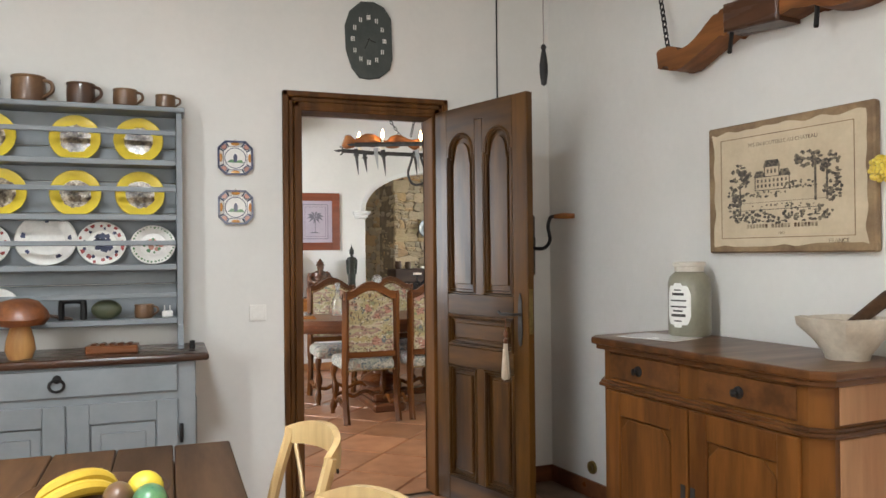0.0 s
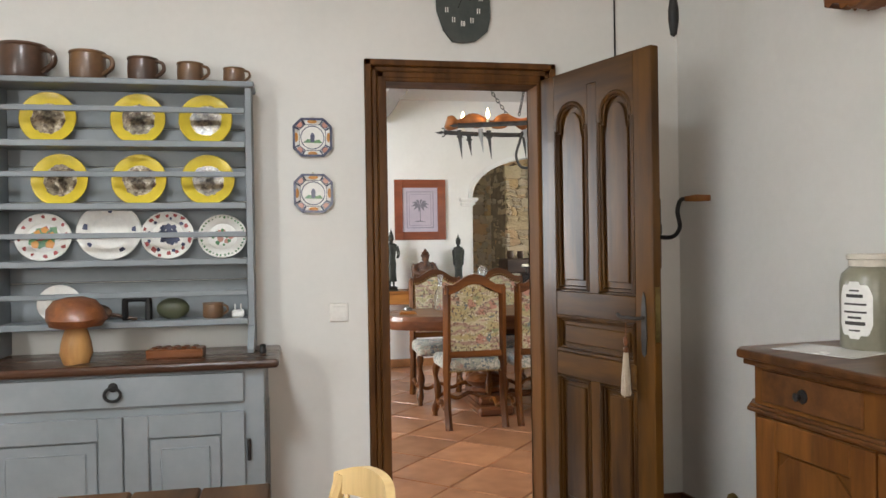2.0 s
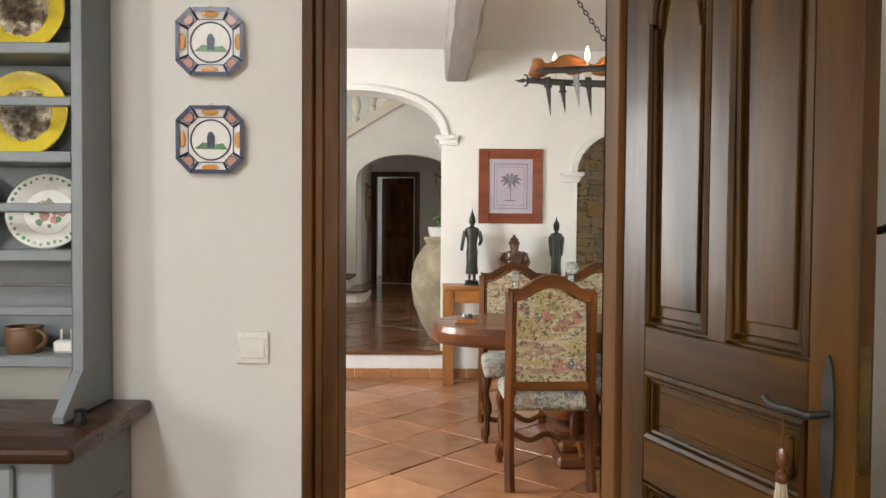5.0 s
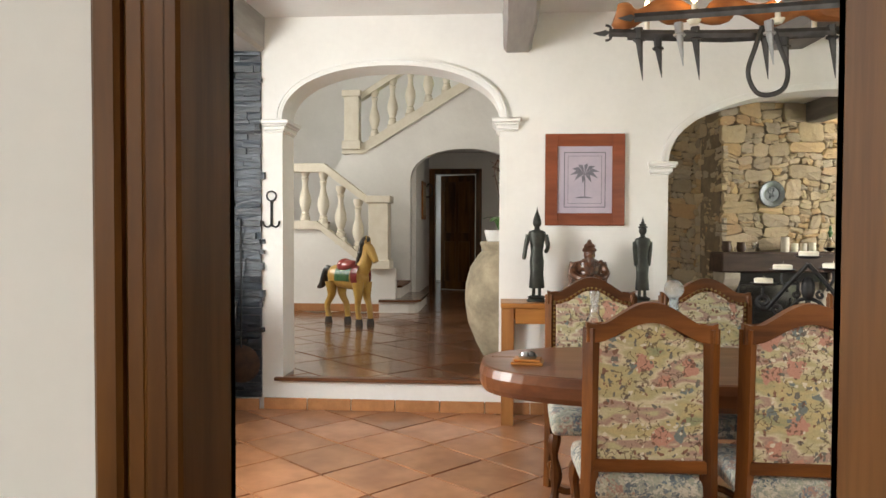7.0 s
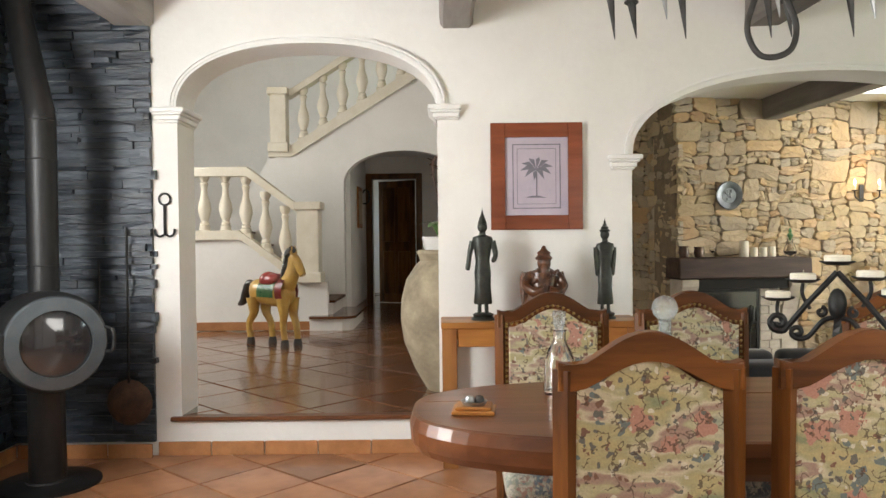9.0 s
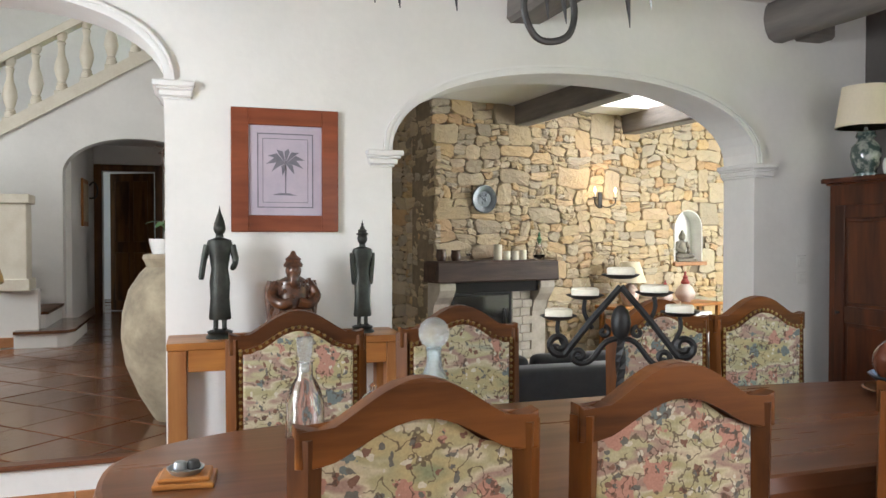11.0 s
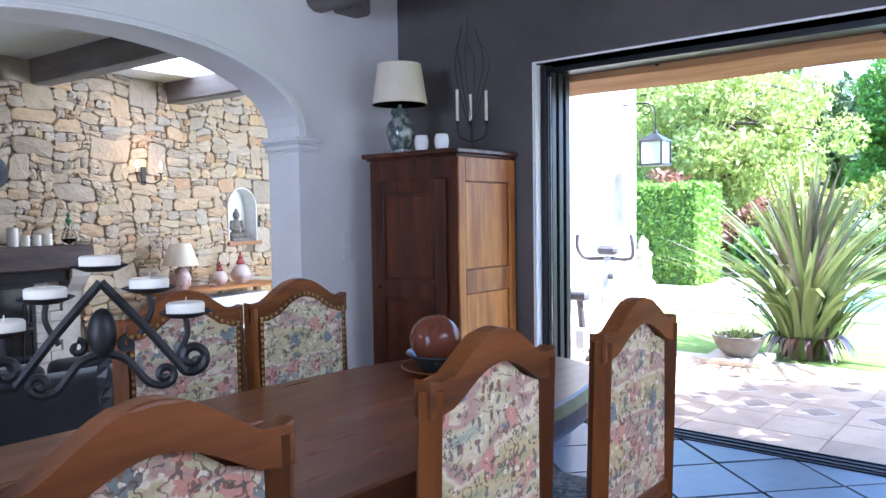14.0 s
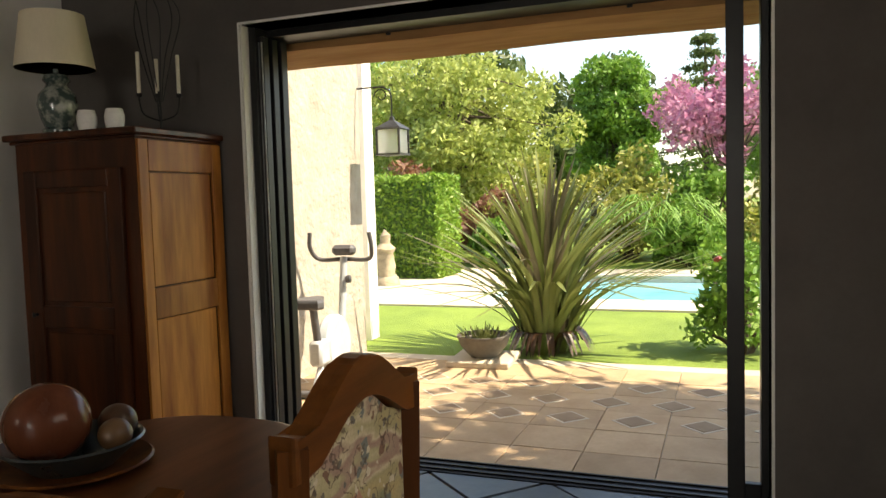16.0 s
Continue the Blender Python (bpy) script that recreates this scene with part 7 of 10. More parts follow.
for i in range(2):
    for k in range(17):
        t = (k + 0.5) / 17
        a, b = (Vector((0.0, 0.05, 0.16)), Vector((-0.28, 0.18, 0.63))) if i == 0 else (Vector((0.1, 0.05, 0.16)), Vector((0.22, 0.1, 0.63)))
        p = a.lerp(b, t)
        d = (b - a).normalized()
        m = Matrix.Translation(p) @ d.to_track_quat("Z", "X").to_matrix().to_4x4() @ Matrix.Rotation(radians(90 * (k % 2)), 4, "Z")
        bm = bmnew()
        tube(bm, [(0.011 * math.cos(q), 0, 0.021 * math.sin(q)) for q in [6.283 * j / 12 for j in range(12)]], 0.0035, 5, True, m=m)
        part("chain_link", bm, M["iron_grey"], CH)

# round stove with flue
ST = thing("stove", "round black steel stove with a glass porthole, on a pedestal", "stove", pose(-2.19, 4.12, 0, 0, 0, 38))
bm = bmnew()
lathe(bm, [(0, 0), (0.27, 0), (0.27, 0.012), (0.26, 0.018), (0.11, 0.022), (0.105, 0.03)], 40)
part("base_plate", bm, M["black_steel"], ST, smooth=True)
bm = bmnew()
lathe(bm, [(0.095, 0.03), (0.092, 0.50), (0.11, 0.56)], 28)
part("pedestal", bm, M["black_steel"], ST, smooth=True)
FRONT = Matrix.Translation((0, -0.13, 0.79)) @ Matrix.Rotation(radians(90), 4, "X")
bm = bmnew()
lathe(bm, [(0, -0.33), (0.21, -0.33), (0.25, -0.30), (0.262, -0.1), (0.262, 0.08), (0.24, 0.14), (0.19, 0.15), (0.17, 0.12), (0, 0.10)], 40, FRONT)
part("drum", bm, M["black_steel"], ST, smooth=True)
bm = bmnew()
lathe(bm, [(0.172, 0.148), (0.172, 0.172), (0.235, 0.166), (0.245, 0.15)], 40, FRONT)
dr = part("door_ring", bm, mat("stove_door_grey", (0.10, 0.115, 0.125), (0.08, 0.095, 0.105), 0.4, 0.5, 10), ST, "grey steel door ring", True)
bm = bmnew()
lathe(bm, [(0, 0.17), (0.1, 0.167), (0.172, 0.152), (0.172, 0.149), (0, 0.163)], 40, FRONT)
m_ = mat("stove_glass", (0.02, 0.02, 0.022), None, 0.04, 0, 3, bump=0, rough_var=0.01, coat=1.0)
part("porthole", bm, m_, dr, "dark reflective round glass", True)
bm = bmnew()
tube(bm, curve_pts([(0.235, -0.29, 0.86), (0.255, -0.34, 0.85), (0.262, -0.35, 0.80), (0.255, -0.34, 0.74), (0.235, -0.29, 0.73)], 5), 0.009, 8)
box(bm, -0.262, -0.295, 0.74, -0.235, -0.27, 0.86, 0.004)
part("door_handle", bm, M["black_steel"], ST)
bm = bmnew()
tube(bm, [(0, 0.02, 1.03), (0, 0.02, 1.98)], 0.078, 24)
part("flue_pipe", bm, M["black_steel"], ST, smooth=True)
bm = bmnew()
tube(bm, [(0, 0.02, 1.97), (-0.002, 0.028, 2.02), (-0.01, 0.06, 2.08), (-0.05, 0.34, 2.62), (-0.065, 0.42, 2.84)], 0.076, 24)
part("flue_bend", bm, M["black_steel"], ST, smooth=True)
for z in (1.18, 1.75, 1.96):
    bm = bmnew()
    lathe(bm, [(0.079, 0), (0.081, 0.004), (0.079, 0.008)], 24, Matrix.Translation((0, 0.02, z)))
    part("flue_collar", bm, M["black_steel"], ST, smooth=True)

# heater, wreath, hook, skimmer, rail and vent on and by the slate
HT = thing("gas_heater", "white wall heater with a slatted front grille", "heater", pose(-2.68, 3.80, 0.06))
bm = bmnew()
prism(bm, [(0.0, 0.0), (0.15, 0.0), (0.15, 0.60), (0.125, 0.66), (0.0, 0.66)], -0.36, 0.23, "y", bevel=0.006)
M["heater_white"] = mat("heater_enamel", (0.72, 0.73, 0.70), (0.68, 0.69, 0.66), 0.4, 0, 4, bump=0.02)
part("casing", bm, M["heater_white"], HT)
for i in range(24):
    bm = bmnew()
    box(bm, 0.151, -0.30, 0.15 + 0.0185 * i, 0.158, 0.17, 0.161 + 0.0185 * i, 0.002)
    part("slat", bm, M["heater_white"], HT)
bm = bmnew()
for i in range(22):
    box(bm, 0.151, -0.28 + 0.02 * i, 0.05, 0.1535, -0.268 + 0.02 * i, 0.115)
part("vent_grille", bm, M["iron_grey"], HT)
bm = bmnew()
lathe(bm, [(0, 0), (0.07, 0), (0.068, 0.014), (0.03, 0.02), (0, 0.02)], 24, Matrix.Rotation(radians(90), 4, "Y"))
solid("flue_cap", bm, M["heater_white"], "round white cap on the slate wall", "cap", m=pose(-2.63, 4.16, 0.50), smooth=True)
bm = bmnew()
rr = random.Random(2)
for i in range(26):
    ph, r1, r2 = rr.uniform(0, 6.28), rr.uniform(0.07, 0.09), rr.uniform(0.0, 0.02)
    tube(bm, [(0.012 * math.sin(3 * q + ph), (r1 + r2 * math.sin(2 * q + ph)) * 0.85 * math.cos(q), (r1 + r2 * math.cos(3 * q + ph)) * 1.25 * math.sin(q)) for q in [6.283 * k / 22 for k in range(22)]], 0.0035, 4, True)
solid("twig_wreath", bm, mat("dry_twig", (0.30, 0.21, 0.11), (0.20, 0.13, 0.065), 0.8, 0, 20), "oval wreath of twisted dry twigs on slate", "wreath", m=pose(-2.60, 3.94, 1.73))
bm = bmnew()
tube(bm, [(-2.58, 3.2, 2.0), (-2.585, 4.1, 1.93)], 0.010, 8)
for y, z in ((3.28, 1.994), (4.05, 1.934)):
    tube(bm, [(-2.582, y, z), (-2.70, y, z)], 0.007, 6)
solid("iron_rail", bm, M["iron"], "thin black iron rail along the wall", "rail")
WG = thing("iron_grille", "black wrought-iron scroll grille on the wall", "grille", pose(-2.675, 3.42, 1.40))
bm = bmnew()
for y0, z0, y1, z1 in ((-0.16, -0.24, 0.16, -0.225), (-0.16, 0.225, 0.16, 0.24), (-0.16, -0.225, -0.148, 0.225), (0.148, -0.225, 0.16, 0.225), (-0.148, -0.006, 0.148, 0.006)):
    box(bm, 0, y0, z0, 0.014, y1, z1)
part("grille_frame", bm, M["iron"], WG)
for cy in (-0.075, 0.075):
    for cz in (-0.17, -0.065, 0.065, 0.17):
        bm = bmnew()
        tube(bm, [(0.007, y, z) for y, _, z in spiral(cy, cz, 0.046, 1.0, 1.4, 1 if cy > 0 else -1)], 0.005, 5)
        part("scroll", bm, M["iron"], WG)
HK = thing("iron_hook", "black iron anchor hook on the white pier", "hook", pose(-1.722, AY - 0.004, 1.41))
bm = bmnew()
tube(bm, [(0.035 * math.cos(q), -0.008, 0.15 + 0.035 * math.sin(q)) for q in [6.283 * k / 18 for k in range(18)]], 0.006, 6, True)
tube(bm, [(0, -0.008, 0.115), (0, -0.008, -0.06)], 0.009, 8)
for s in (-1, 1):
    tube(bm, curve_pts([(0, -0.008, -0.06), (s * 0.03, -0.012, -0.075), (s * 0.055, -0.014, -0.06), (s * 0.06, -0.014, -0.03)], 5), 0.007, 6)
part("hook_body", bm, M["iron"], HK)
SKM = thing("skimmer", "long-handled rusty iron chestnut pan hung on slate", "pan", pose(-1.93, AY - 0.075, 0.34))
bm = bmnew()
lathe(bm, [(0, 0.02), (0.10, 0.012), (0.135, -0.012), (0.137, -0.008), (0.10, 0.02), (0, 0.028)], 28, Matrix.Rotation(radians(90), 4, "X"))
part("pan", bm, mat("rusty_iron", (0.10, 0.055, 0.035), (0.05, 0.03, 0.022), 0.8, 0.3, 18), SKM, smooth=True)
bm = bmnew()
tube(bm, [(0, 0, 0.12), (0, 0.0, 1.05)], 0.008, 6)
part("handle", bm, M["iron"], SKM)
bm = bmnew()
tube(bm, [(-2.10, AY - 0.07, 0.6), (-2.10, AY - 0.07, 1.18)], 0.006, 6)
solid("poker", bm, M["iron"], "thin iron poker hanging on the slate", "poker")
SC = thing("side_cabinet", "low carved brown wooden cabinet by the wall", "cabinet", pose(-2.64, 2.75, 0))
bm = bmnew()
box(bm, 0, -0.4, 0.05, 0.42, 0.4, 0.86, 0.006)
part("body", bm, M["chair_wood"], SC)
bm = bmnew()
box(bm, -0.005, -0.43, 0.86, 0.45, 0.43, 0.90, 0.01)
part("top", bm, M["chair_wood"], SC)
bm = bmnew()
box(bm, 0.42, -0.36, 0.66, 0.432, 0.36, 0.82, 0.006)
part("drawer", bm, M["chair_wood"], SC)
bm = bmnew()
box(bm, 0.42, -0.36, 0.10, 0.432, 0.36, 0.62, 0.006)
part("door", bm, M["chair_wood"], SC)
# switch plates by the wide arch
for z in (1.16, 1.05):
    T = thing("wall_switch", "white switch plate by the arch", "switch", pose(3.93, AY, z), "switches by the arch")
    bm = bmnew()
    box(bm, -0.04, -0.009, -0.04, 0.04, -0.001, 0.04, 0.003)
    part("plate", bm, M["switch"], T)
    bm = bmnew()
    box(bm, -0.025, -0.0125, -0.025, 0.025, -0.0095, 0.025, 0.002)
    part("rocker", bm, M["switch"], T)

# sliding terrace doors, stacked at the left and one leaf at the right
def slider(name, y0, y1, x, label):
    T = thing(name, label, "sliding door", kind="structure")
    for a, b in ((y0, y0 + 0.07), (y1 - 0.07, y1)):
        bm = bmnew()
        box(bm, x - 0.022, a, 0.02, x + 0.022, b, 2.19, 0.003)
        part("stile", bm, M["alu_dark"], T)
    for z0, z1 in ((0.02, 0.09), (2.12, 2.19)):
        bm = bmnew()
        box(bm, x - 0.022, y0 + 0.07, z0, x + 0.022, y1 - 0.07, z1, 0.003)
        part("rail", bm, M["alu_dark"], T)
    bm = bmnew()
    box(bm, x - 0.008, y0 + 0.065, 0.085, x + 0.008, y1 - 0.065, 2.125)
    g = part("pane", bm, M["pane"], T)
    g.visible_shadow = False
    return T


bm = bmnew()
box(bm, WX + 0.06, 3.455, 0, WX + 0.355, 3.4995, 2.2245, 0.002)
box(bm, WX + 0.165, 1.0905, 0, WX + 0.355, 1.12, 2.2245, 0.002)
box(bm, WX + 0.165, 1.12, 2.19, WX + 0.355, 3.455, 2.2245, 0.002)
setting("window_frame", bm, M["alu_dark"], "dark aluminium frame of the terrace opening", "window frame")
for i, x in enumerate((WX + 0.085, WX + 0.155, WX + 0.225)):
    bm = bmnew()
    box(bm, x, 3.425 - 0.008 * i, 0.01, x + 0.05, 3.4545, 2.18, 0.003)
    setting("door_leaf_edge", bm, M["alu_dark"], "edge of a folded-back dark sliding door leaf", "sliding door")
bm = bmnew()
box(bm, WX + 0.081, 3.429, 0.02, WX + 0.0845, 3.436, 2.15)
box(bm, WX + 0.081, 3.446, 0.02, WX + 0.0845, 3.452, 2.15)
setting("door_seal", bm, M["alu"], "pale aluminium strips of the folded doors", "trim")
slider("door_2", 1.05, 1.255, WX + 0.20, "partly open sliding glass door leaf")
bm = bmnew()
box(bm, WX + 0.17, 1.09, -0.012, WX + 0.35, 3.42, 0.006, 0.002)
for x in (WX + 0.20, WX + 0.26, WX + 0.32):
    box(bm, x - 0.005, 1.12, 0.006, x + 0.005, 3.42, 0.014)
setting("door_track", bm, M["alu_dark"], "dark aluminium sliding-door track", "threshold")
bm = bmnew()
rings = []
for i in range(31):
    y = 0.7 + 3.1 * i / 30
    w = 0.005 * noise.noise((y * 1.3, 2, 5))
    rings.append([bm.verts.new(p) for p in ((WX + 0.362, y, 2.15 + w), (WX + 0.62, y, 2.10 + w * 1.5), (WX + 0.62, y, 2.32), (WX + 0.362, y, 2.32))])
for a, b in zip(rings, rings[1:]):
    for k in range(4):
        bm.faces.new((a[k], a[(k + 1) % 4], b[(k + 1) % 4], b[k]))
bm.faces.new(rings[0])
bm.faces.new(rings[-1])
setting("lintel", bm, wood("lintel_timber", (0.46, 0.26, 0.11), (0.34, 0.17, 0.065), "y", 0.7, 0.0), "weathered orange timber lintel over the terrace opening", "beam")
for y in (1.66, 2.86):
    bm = bmnew()
    lathe(bm, [(0, -0.012), (0.012, -0.01), (0.014, 0.0)], 12, Matrix.Translation((WX + 0.36, y, 2.19)))
    setting("frame_bolt", bm, M["iron"], "dark round bolt head under the lintel", "bolt")

bm = bmnew()
box(bm, WX + 0.001, 3.492, 0.0, WX + 0.0595, 3.4995, 2.224)
setting("window_reveal", bm, M["plaster"], "pale plastered reveal of the terrace opening", "reveal")

# hall: stair with balusters, painted horse, oil jar
bm = bmnew()
prism(bm, [(-5.1, 0.2), (-1.40, 0.2), (-1.40, 0.80), (-1.745, 0.80), (-2.43, 1.31), (-5.1, 1.31)], 8.90, 9.02)
setting("wall_stair_side", bm, M["plaster"], "white wall under the lower stair flight", "wall")
STR = thing("staircase", "stair with white risers, dark nosings and cream balusters", "stairs", kind="structure")
bm = bmnew()
prism(bm, [(-1.745, 0.79), (-1.745, 0.90), (-2.43, 1.41), (-5.1, 1.41), (-5.1, 1.30), (-2.40, 1.30)], 8.86, 9.06)
part("stringer", bm, M["cream_stone"], STR)
bm = bmnew()
prism(bm, [(-2.32, 2.38), (-2.02, 2.38), (-0.3, 3.43), (0.5, 3.92), (0.5, 4.07), (-0.3, 3.58), (-2.02, 2.53), (-2.32, 2.53)], HY - 0.04, HY + 0.24)
part("stringer", bm, M["cream_stone"], STR)
rise, run = 0.167, 0.235
for i in range(7):
    x1 = -1.12 - run * i
    z0 = HZ + rise * i
    bm = bmnew()
    if i == 0:
        pts = [(-1.40, 8.80), (-1.22, 8.80), (-1.14, 8.83), (-1.10, 8.91), (-1.10, 9.99), (-1.60, 9.99), (-1.60, 8.80)]
        prism(bm, pts, HZ, z0 + rise - 0.03, "z")
    else:
        box(bm, -2.8, 9.02, z0, x1, 9.995, z0 + rise - 0.03)
    part("riser", bm, M["plaster"], STR)
    bm = bmnew()
    if i == 0:
        prism(bm, [(-1.41, 8.77), (-1.20, 8.77), (-1.12, 8.80), (-1.07, 8.90), (-1.07, 9.99), (-1.60, 9.99), (-1.60, 8.77)], z0 + rise - 0.03, z0 + rise, "z")
    else:
        box(bm, x1 - 0.30, 9.02, z0 + rise - 0.03, x1 + 0.025, 9.995, z0 + rise, 0.005)
    part("tread", bm, M["chair_wood"] if i else M["terracotta_hall"], STR)
bm = bmnew()
box(bm, -5.1, 9.02, 1.25, -2.7, 11.5, 1.40)
part("landing", bm, M["terracotta_hall"], STR)


def newel(x0, x1, y0, z0, z1, name="newel_post"):
    bm = bmnew()
    d = x1 - x0
    box(bm, x0 + 0.03, y0 + 0.03, z0, x1 - 0.03, y0 + d - 0.03, z1 - 0.09, 0.006)
    box(bm, x0, y0, z1 - 0.09, x1, y0 + d, z1, 0.008)
    box(bm, x0, y0, z0 - 0.01, x1, y0 + d, z0 + 0.11, 0.008)
    part(name, bm, M["cream_stone"], STR)


newel(-1.775, -1.46, 8.82, 0.80, 1.735)
newel(-2.315, -2.045, HY - 0.10, 2.45, 3.28)


def handrail(pts, y):
    bm = bmnew()
    top = [(x, z) for x, z in pts]
    prism(bm, top + [(x, z - 0.10) for x, z in top[::-1]], y - 0.09, y + 0.09, bevel=0.012)
    part("handrail", bm, M["cream_stone"], STR)


handrail([(-1.72, 1.70), (-1.80, 1.75), (-2.33, 2.155), (-5.0, 2.155)], 8.97)
handrail([(-2.06, 3.25), (-0.4, 4.30), (0.45, 4.83)], HY + 0.08)
bal = None
PROF = [(0.062, 0.0), (0.062, 0.06), (0.045, 0.065), (0.055, 0.085), (0.04, 0.11), (0.06, 0.17), (0.078, 0.24), (0.07, 0.31), (0.042, 0.40), (0.034, 0.47), (0.04, 0.52), (0.05, 0.54), (0.036, 0.56), (0.055, 0.60), (0.062, 0.61), (0.062, 0.66)]
bmb = bmnew()
lathe(bmb, PROF, 18)
bal_mesh = finish("baluster", bmb, M["cream_stone"], True)
spots = [(-1.90, 8.97, 1.02), (-2.13, 8.97, 1.19), (-2.36, 8.97, 1.37), (-2.60, 8.97, 1.41), (-2.85, 8.97, 1.41), (-3.10, 8.97, 1.41), (-3.35, 8.97, 1.41)]
spots += [(-1.87 + 0.26 * i, HY + 0.08, 2.63 + 0.163 * i) for i in range(8)]
for x, y, z in spots:
    ob = new("baluster", bal_mesh)
    ob.location, ob.parent = (x, y, z), STR
    ob.scale = (1, 1, 1.02)
    b2 = bmnew()
    box(b2, x - 0.07, y - 0.07, z - 0.09, x + 0.07, y + 0.07, z + 0.005, 0.004)
    part("baluster_foot", b2, M["cream_stone"], STR)

bm = bmnew()
box(bm, -5.1, 8.885, HZ, -1.42, 8.899, HZ + 0.10, 0.002)
setting("skirting_hall", bm, M["skirting"], "terracotta tile skirting along the stair wall", "skirting")
bm = bmnew()
for x0, x1, z0, z1 in ((-1.27, -1.17, HZ, 2.33), (-0.47, -0.37, HZ, 2.33), (-1.17, -0.47, 2.24, 2.33)):
    box(bm, x0, 12.15, z0, x1, 12.199, z1, 0.005)
setting("corridor_door_casing", bm, M["casing"], "dark casing of the corridor door", "door frame")
D3 = thing("door_3", "dark panelled door ajar at the corridor end", "door", pose(-0.48, 12.24, HZ, 0, 0, 152), kind="structure")
bm = bmnew()
box(bm, 0, 0, 0.01, 0.68, 0.04, 1.99, 0.004)
part("leaf", bm, M["casing"], D3)
for x0, z0, x1, z1 in ((0.08, 1.0, 0.31, 1.88), (0.37, 1.0, 0.60, 1.88), (0.08, 0.15, 0.31, 0.85), (0.37, 0.15, 0.60, 0.85)):
    bm = bmnew()
    box(bm, x0, 0.038, z0, x1, 0.052, z1, 0.012)
    part("panel", bm, M["casing"], D3)
CP = thing("corridor_picture", "narrow dark-framed picture on the corridor wall", "picture", pose(-1.278, 11.2, 1.75))
bm = bmnew()
box(bm, 0, -0.25, -0.30, 0.025, 0.25, 0.30, 0.005)
part("frame", bm, M["console_wood"], CP)
bm = bmnew()
box(bm, 0.026, -0.19, -0.24, 0.029, 0.19, 0.24)
part("print", bm, M["parchment"], CP)
CS = thing("corridor_sconce", "small dark iron wall bracket in the corridor", "bracket", pose(-1.278, 11.75, 1.95))
bm = bmnew()
tube(bm, curve_pts([(0, 0, -0.12), (0.08, 0, -0.10), (0.10, 0, 0.02), (0.05, 0, 0.10), (0.0, 0, 0.05)], 5), 0.012, 6)
part("bracket", bm, M["iron"], CS)

# painted wooden horse
M["horse_coat"] = mat("horse_ochre", (0.60, 0.39, 0.10), (0.44, 0.25, 0.06), 0.35, 0, 7, coat=0.4, fine=0.1)
M["horse_black"] = mat("horse_black", (0.015, 0.014, 0.013), (0.03, 0.027, 0.024), 0.35, 0, 10, coat=0.4)
HS = thing("painted_horse", "painted wooden horse with black mane and red saddle", "horse figure", pose(-1.76, 7.70, HZ, 0, 0, -33) @ Matrix.Scale(0.96, 4))
bm = bmnew()
pts = curve_pts([(-0.30, 0, 0.56), (-0.20, 0, 0.56), (0, 0, 0.53), (0.16, 0, 0.55), (0.26, 0, 0.60)], 5)
tube(bm, pts, [0.04, 0.09, 0.115, 0.125, 0.13, 0.132, 0.13, 0.128, 0.126, 0.125, 0.125, 0.126, 0.13, 0.135, 0.138, 0.136, 0.13, 0.11, 0.09, 0.07, 0.03], 16, flat=0.85)
npts = curve_pts([(0.17, 0, 0.60), (0.26, 0, 0.74), (0.29, 0, 0.88), (0.31, 0, 0.95)], 5)
tube(bm, npts, [0.11, 0.105, 0.1, 0.095, 0.09, 0.085, 0.08, 0.075, 0.07, 0.068, 0.066, 0.064, 0.062, 0.06, 0.058, 0.05][:len(npts)], 14, flat=0.75)
tube(bm, [(0.27, 0, 0.93), (0.34, 0, 0.87), (0.40, 0, 0.78), (0.42, 0, 0.74)], [0.06, 0.058, 0.045, 0.036], 12, flat=0.8)
part("body", bm, M["horse_coat"], HS, smooth=True)
for q in (-1, 1):
    bm = bmnew()
    lathe(bm, [(0.018, 0), (0.014, 0.05), (0, 0.09)], 8, Matrix.Translation((0.29, q * 0.035, 0.96)) @ Matrix.Rotation(radians(10 * q), 4, "X"))
    part("ear", bm, M["horse_coat"], HS)
for x, y, fx in ((0.20, -0.07, 0.22), (0.20, 0.07, 0.27), (-0.24, -0.07, -0.28), (-0.20, 0.07, -0.10)):
    bm = bmnew()
    tube(bm, curve_pts([(x, y, 0.50), (x + 0.01, y, 0.34), (fx - 0.02, y, 0.22), (fx, y, 0.07)], 5), [0.075, 0.07, 0.065, 0.06, 0.054, 0.048, 0.043, 0.04, 0.038, 0.037, 0.036, 0.035, 0.034, 0.034, 0.033, 0.034], 10)
    lg = part("leg", bm, M["horse_coat"], HS, smooth=True)
    bm = bmnew()
    lathe(bm, [(0.048, 0), (0.045, 0.03), (0.036, 0.075)], 12, Matrix.Translation((fx, y, 0)))
    part("hoof", bm, M["horse_black"], lg, "black hoof")
bm = bmnew()
tube(bm, curve_pts([(0.14, 0, 0.68), (0.19, 0, 0.80), (0.215, 0, 0.90), (0.25, 0, 0.99), (0.31, 0, 0.985)], 5), [0.03, 0.04, 0.045, 0.05, 0.048, 0.045, 0.05, 0.052, 0.046, 0.05, 0.05, 0.046, 0.05, 0.052, 0.05, 0.045, 0.05, 0.046, 0.04, 0.03, 0.02], 10, flat=1.1)
shake(bm, 0.012, 22)
part("mane", bm, M["horse_black"], HS, "black carved mane", True)
bm = bmnew()
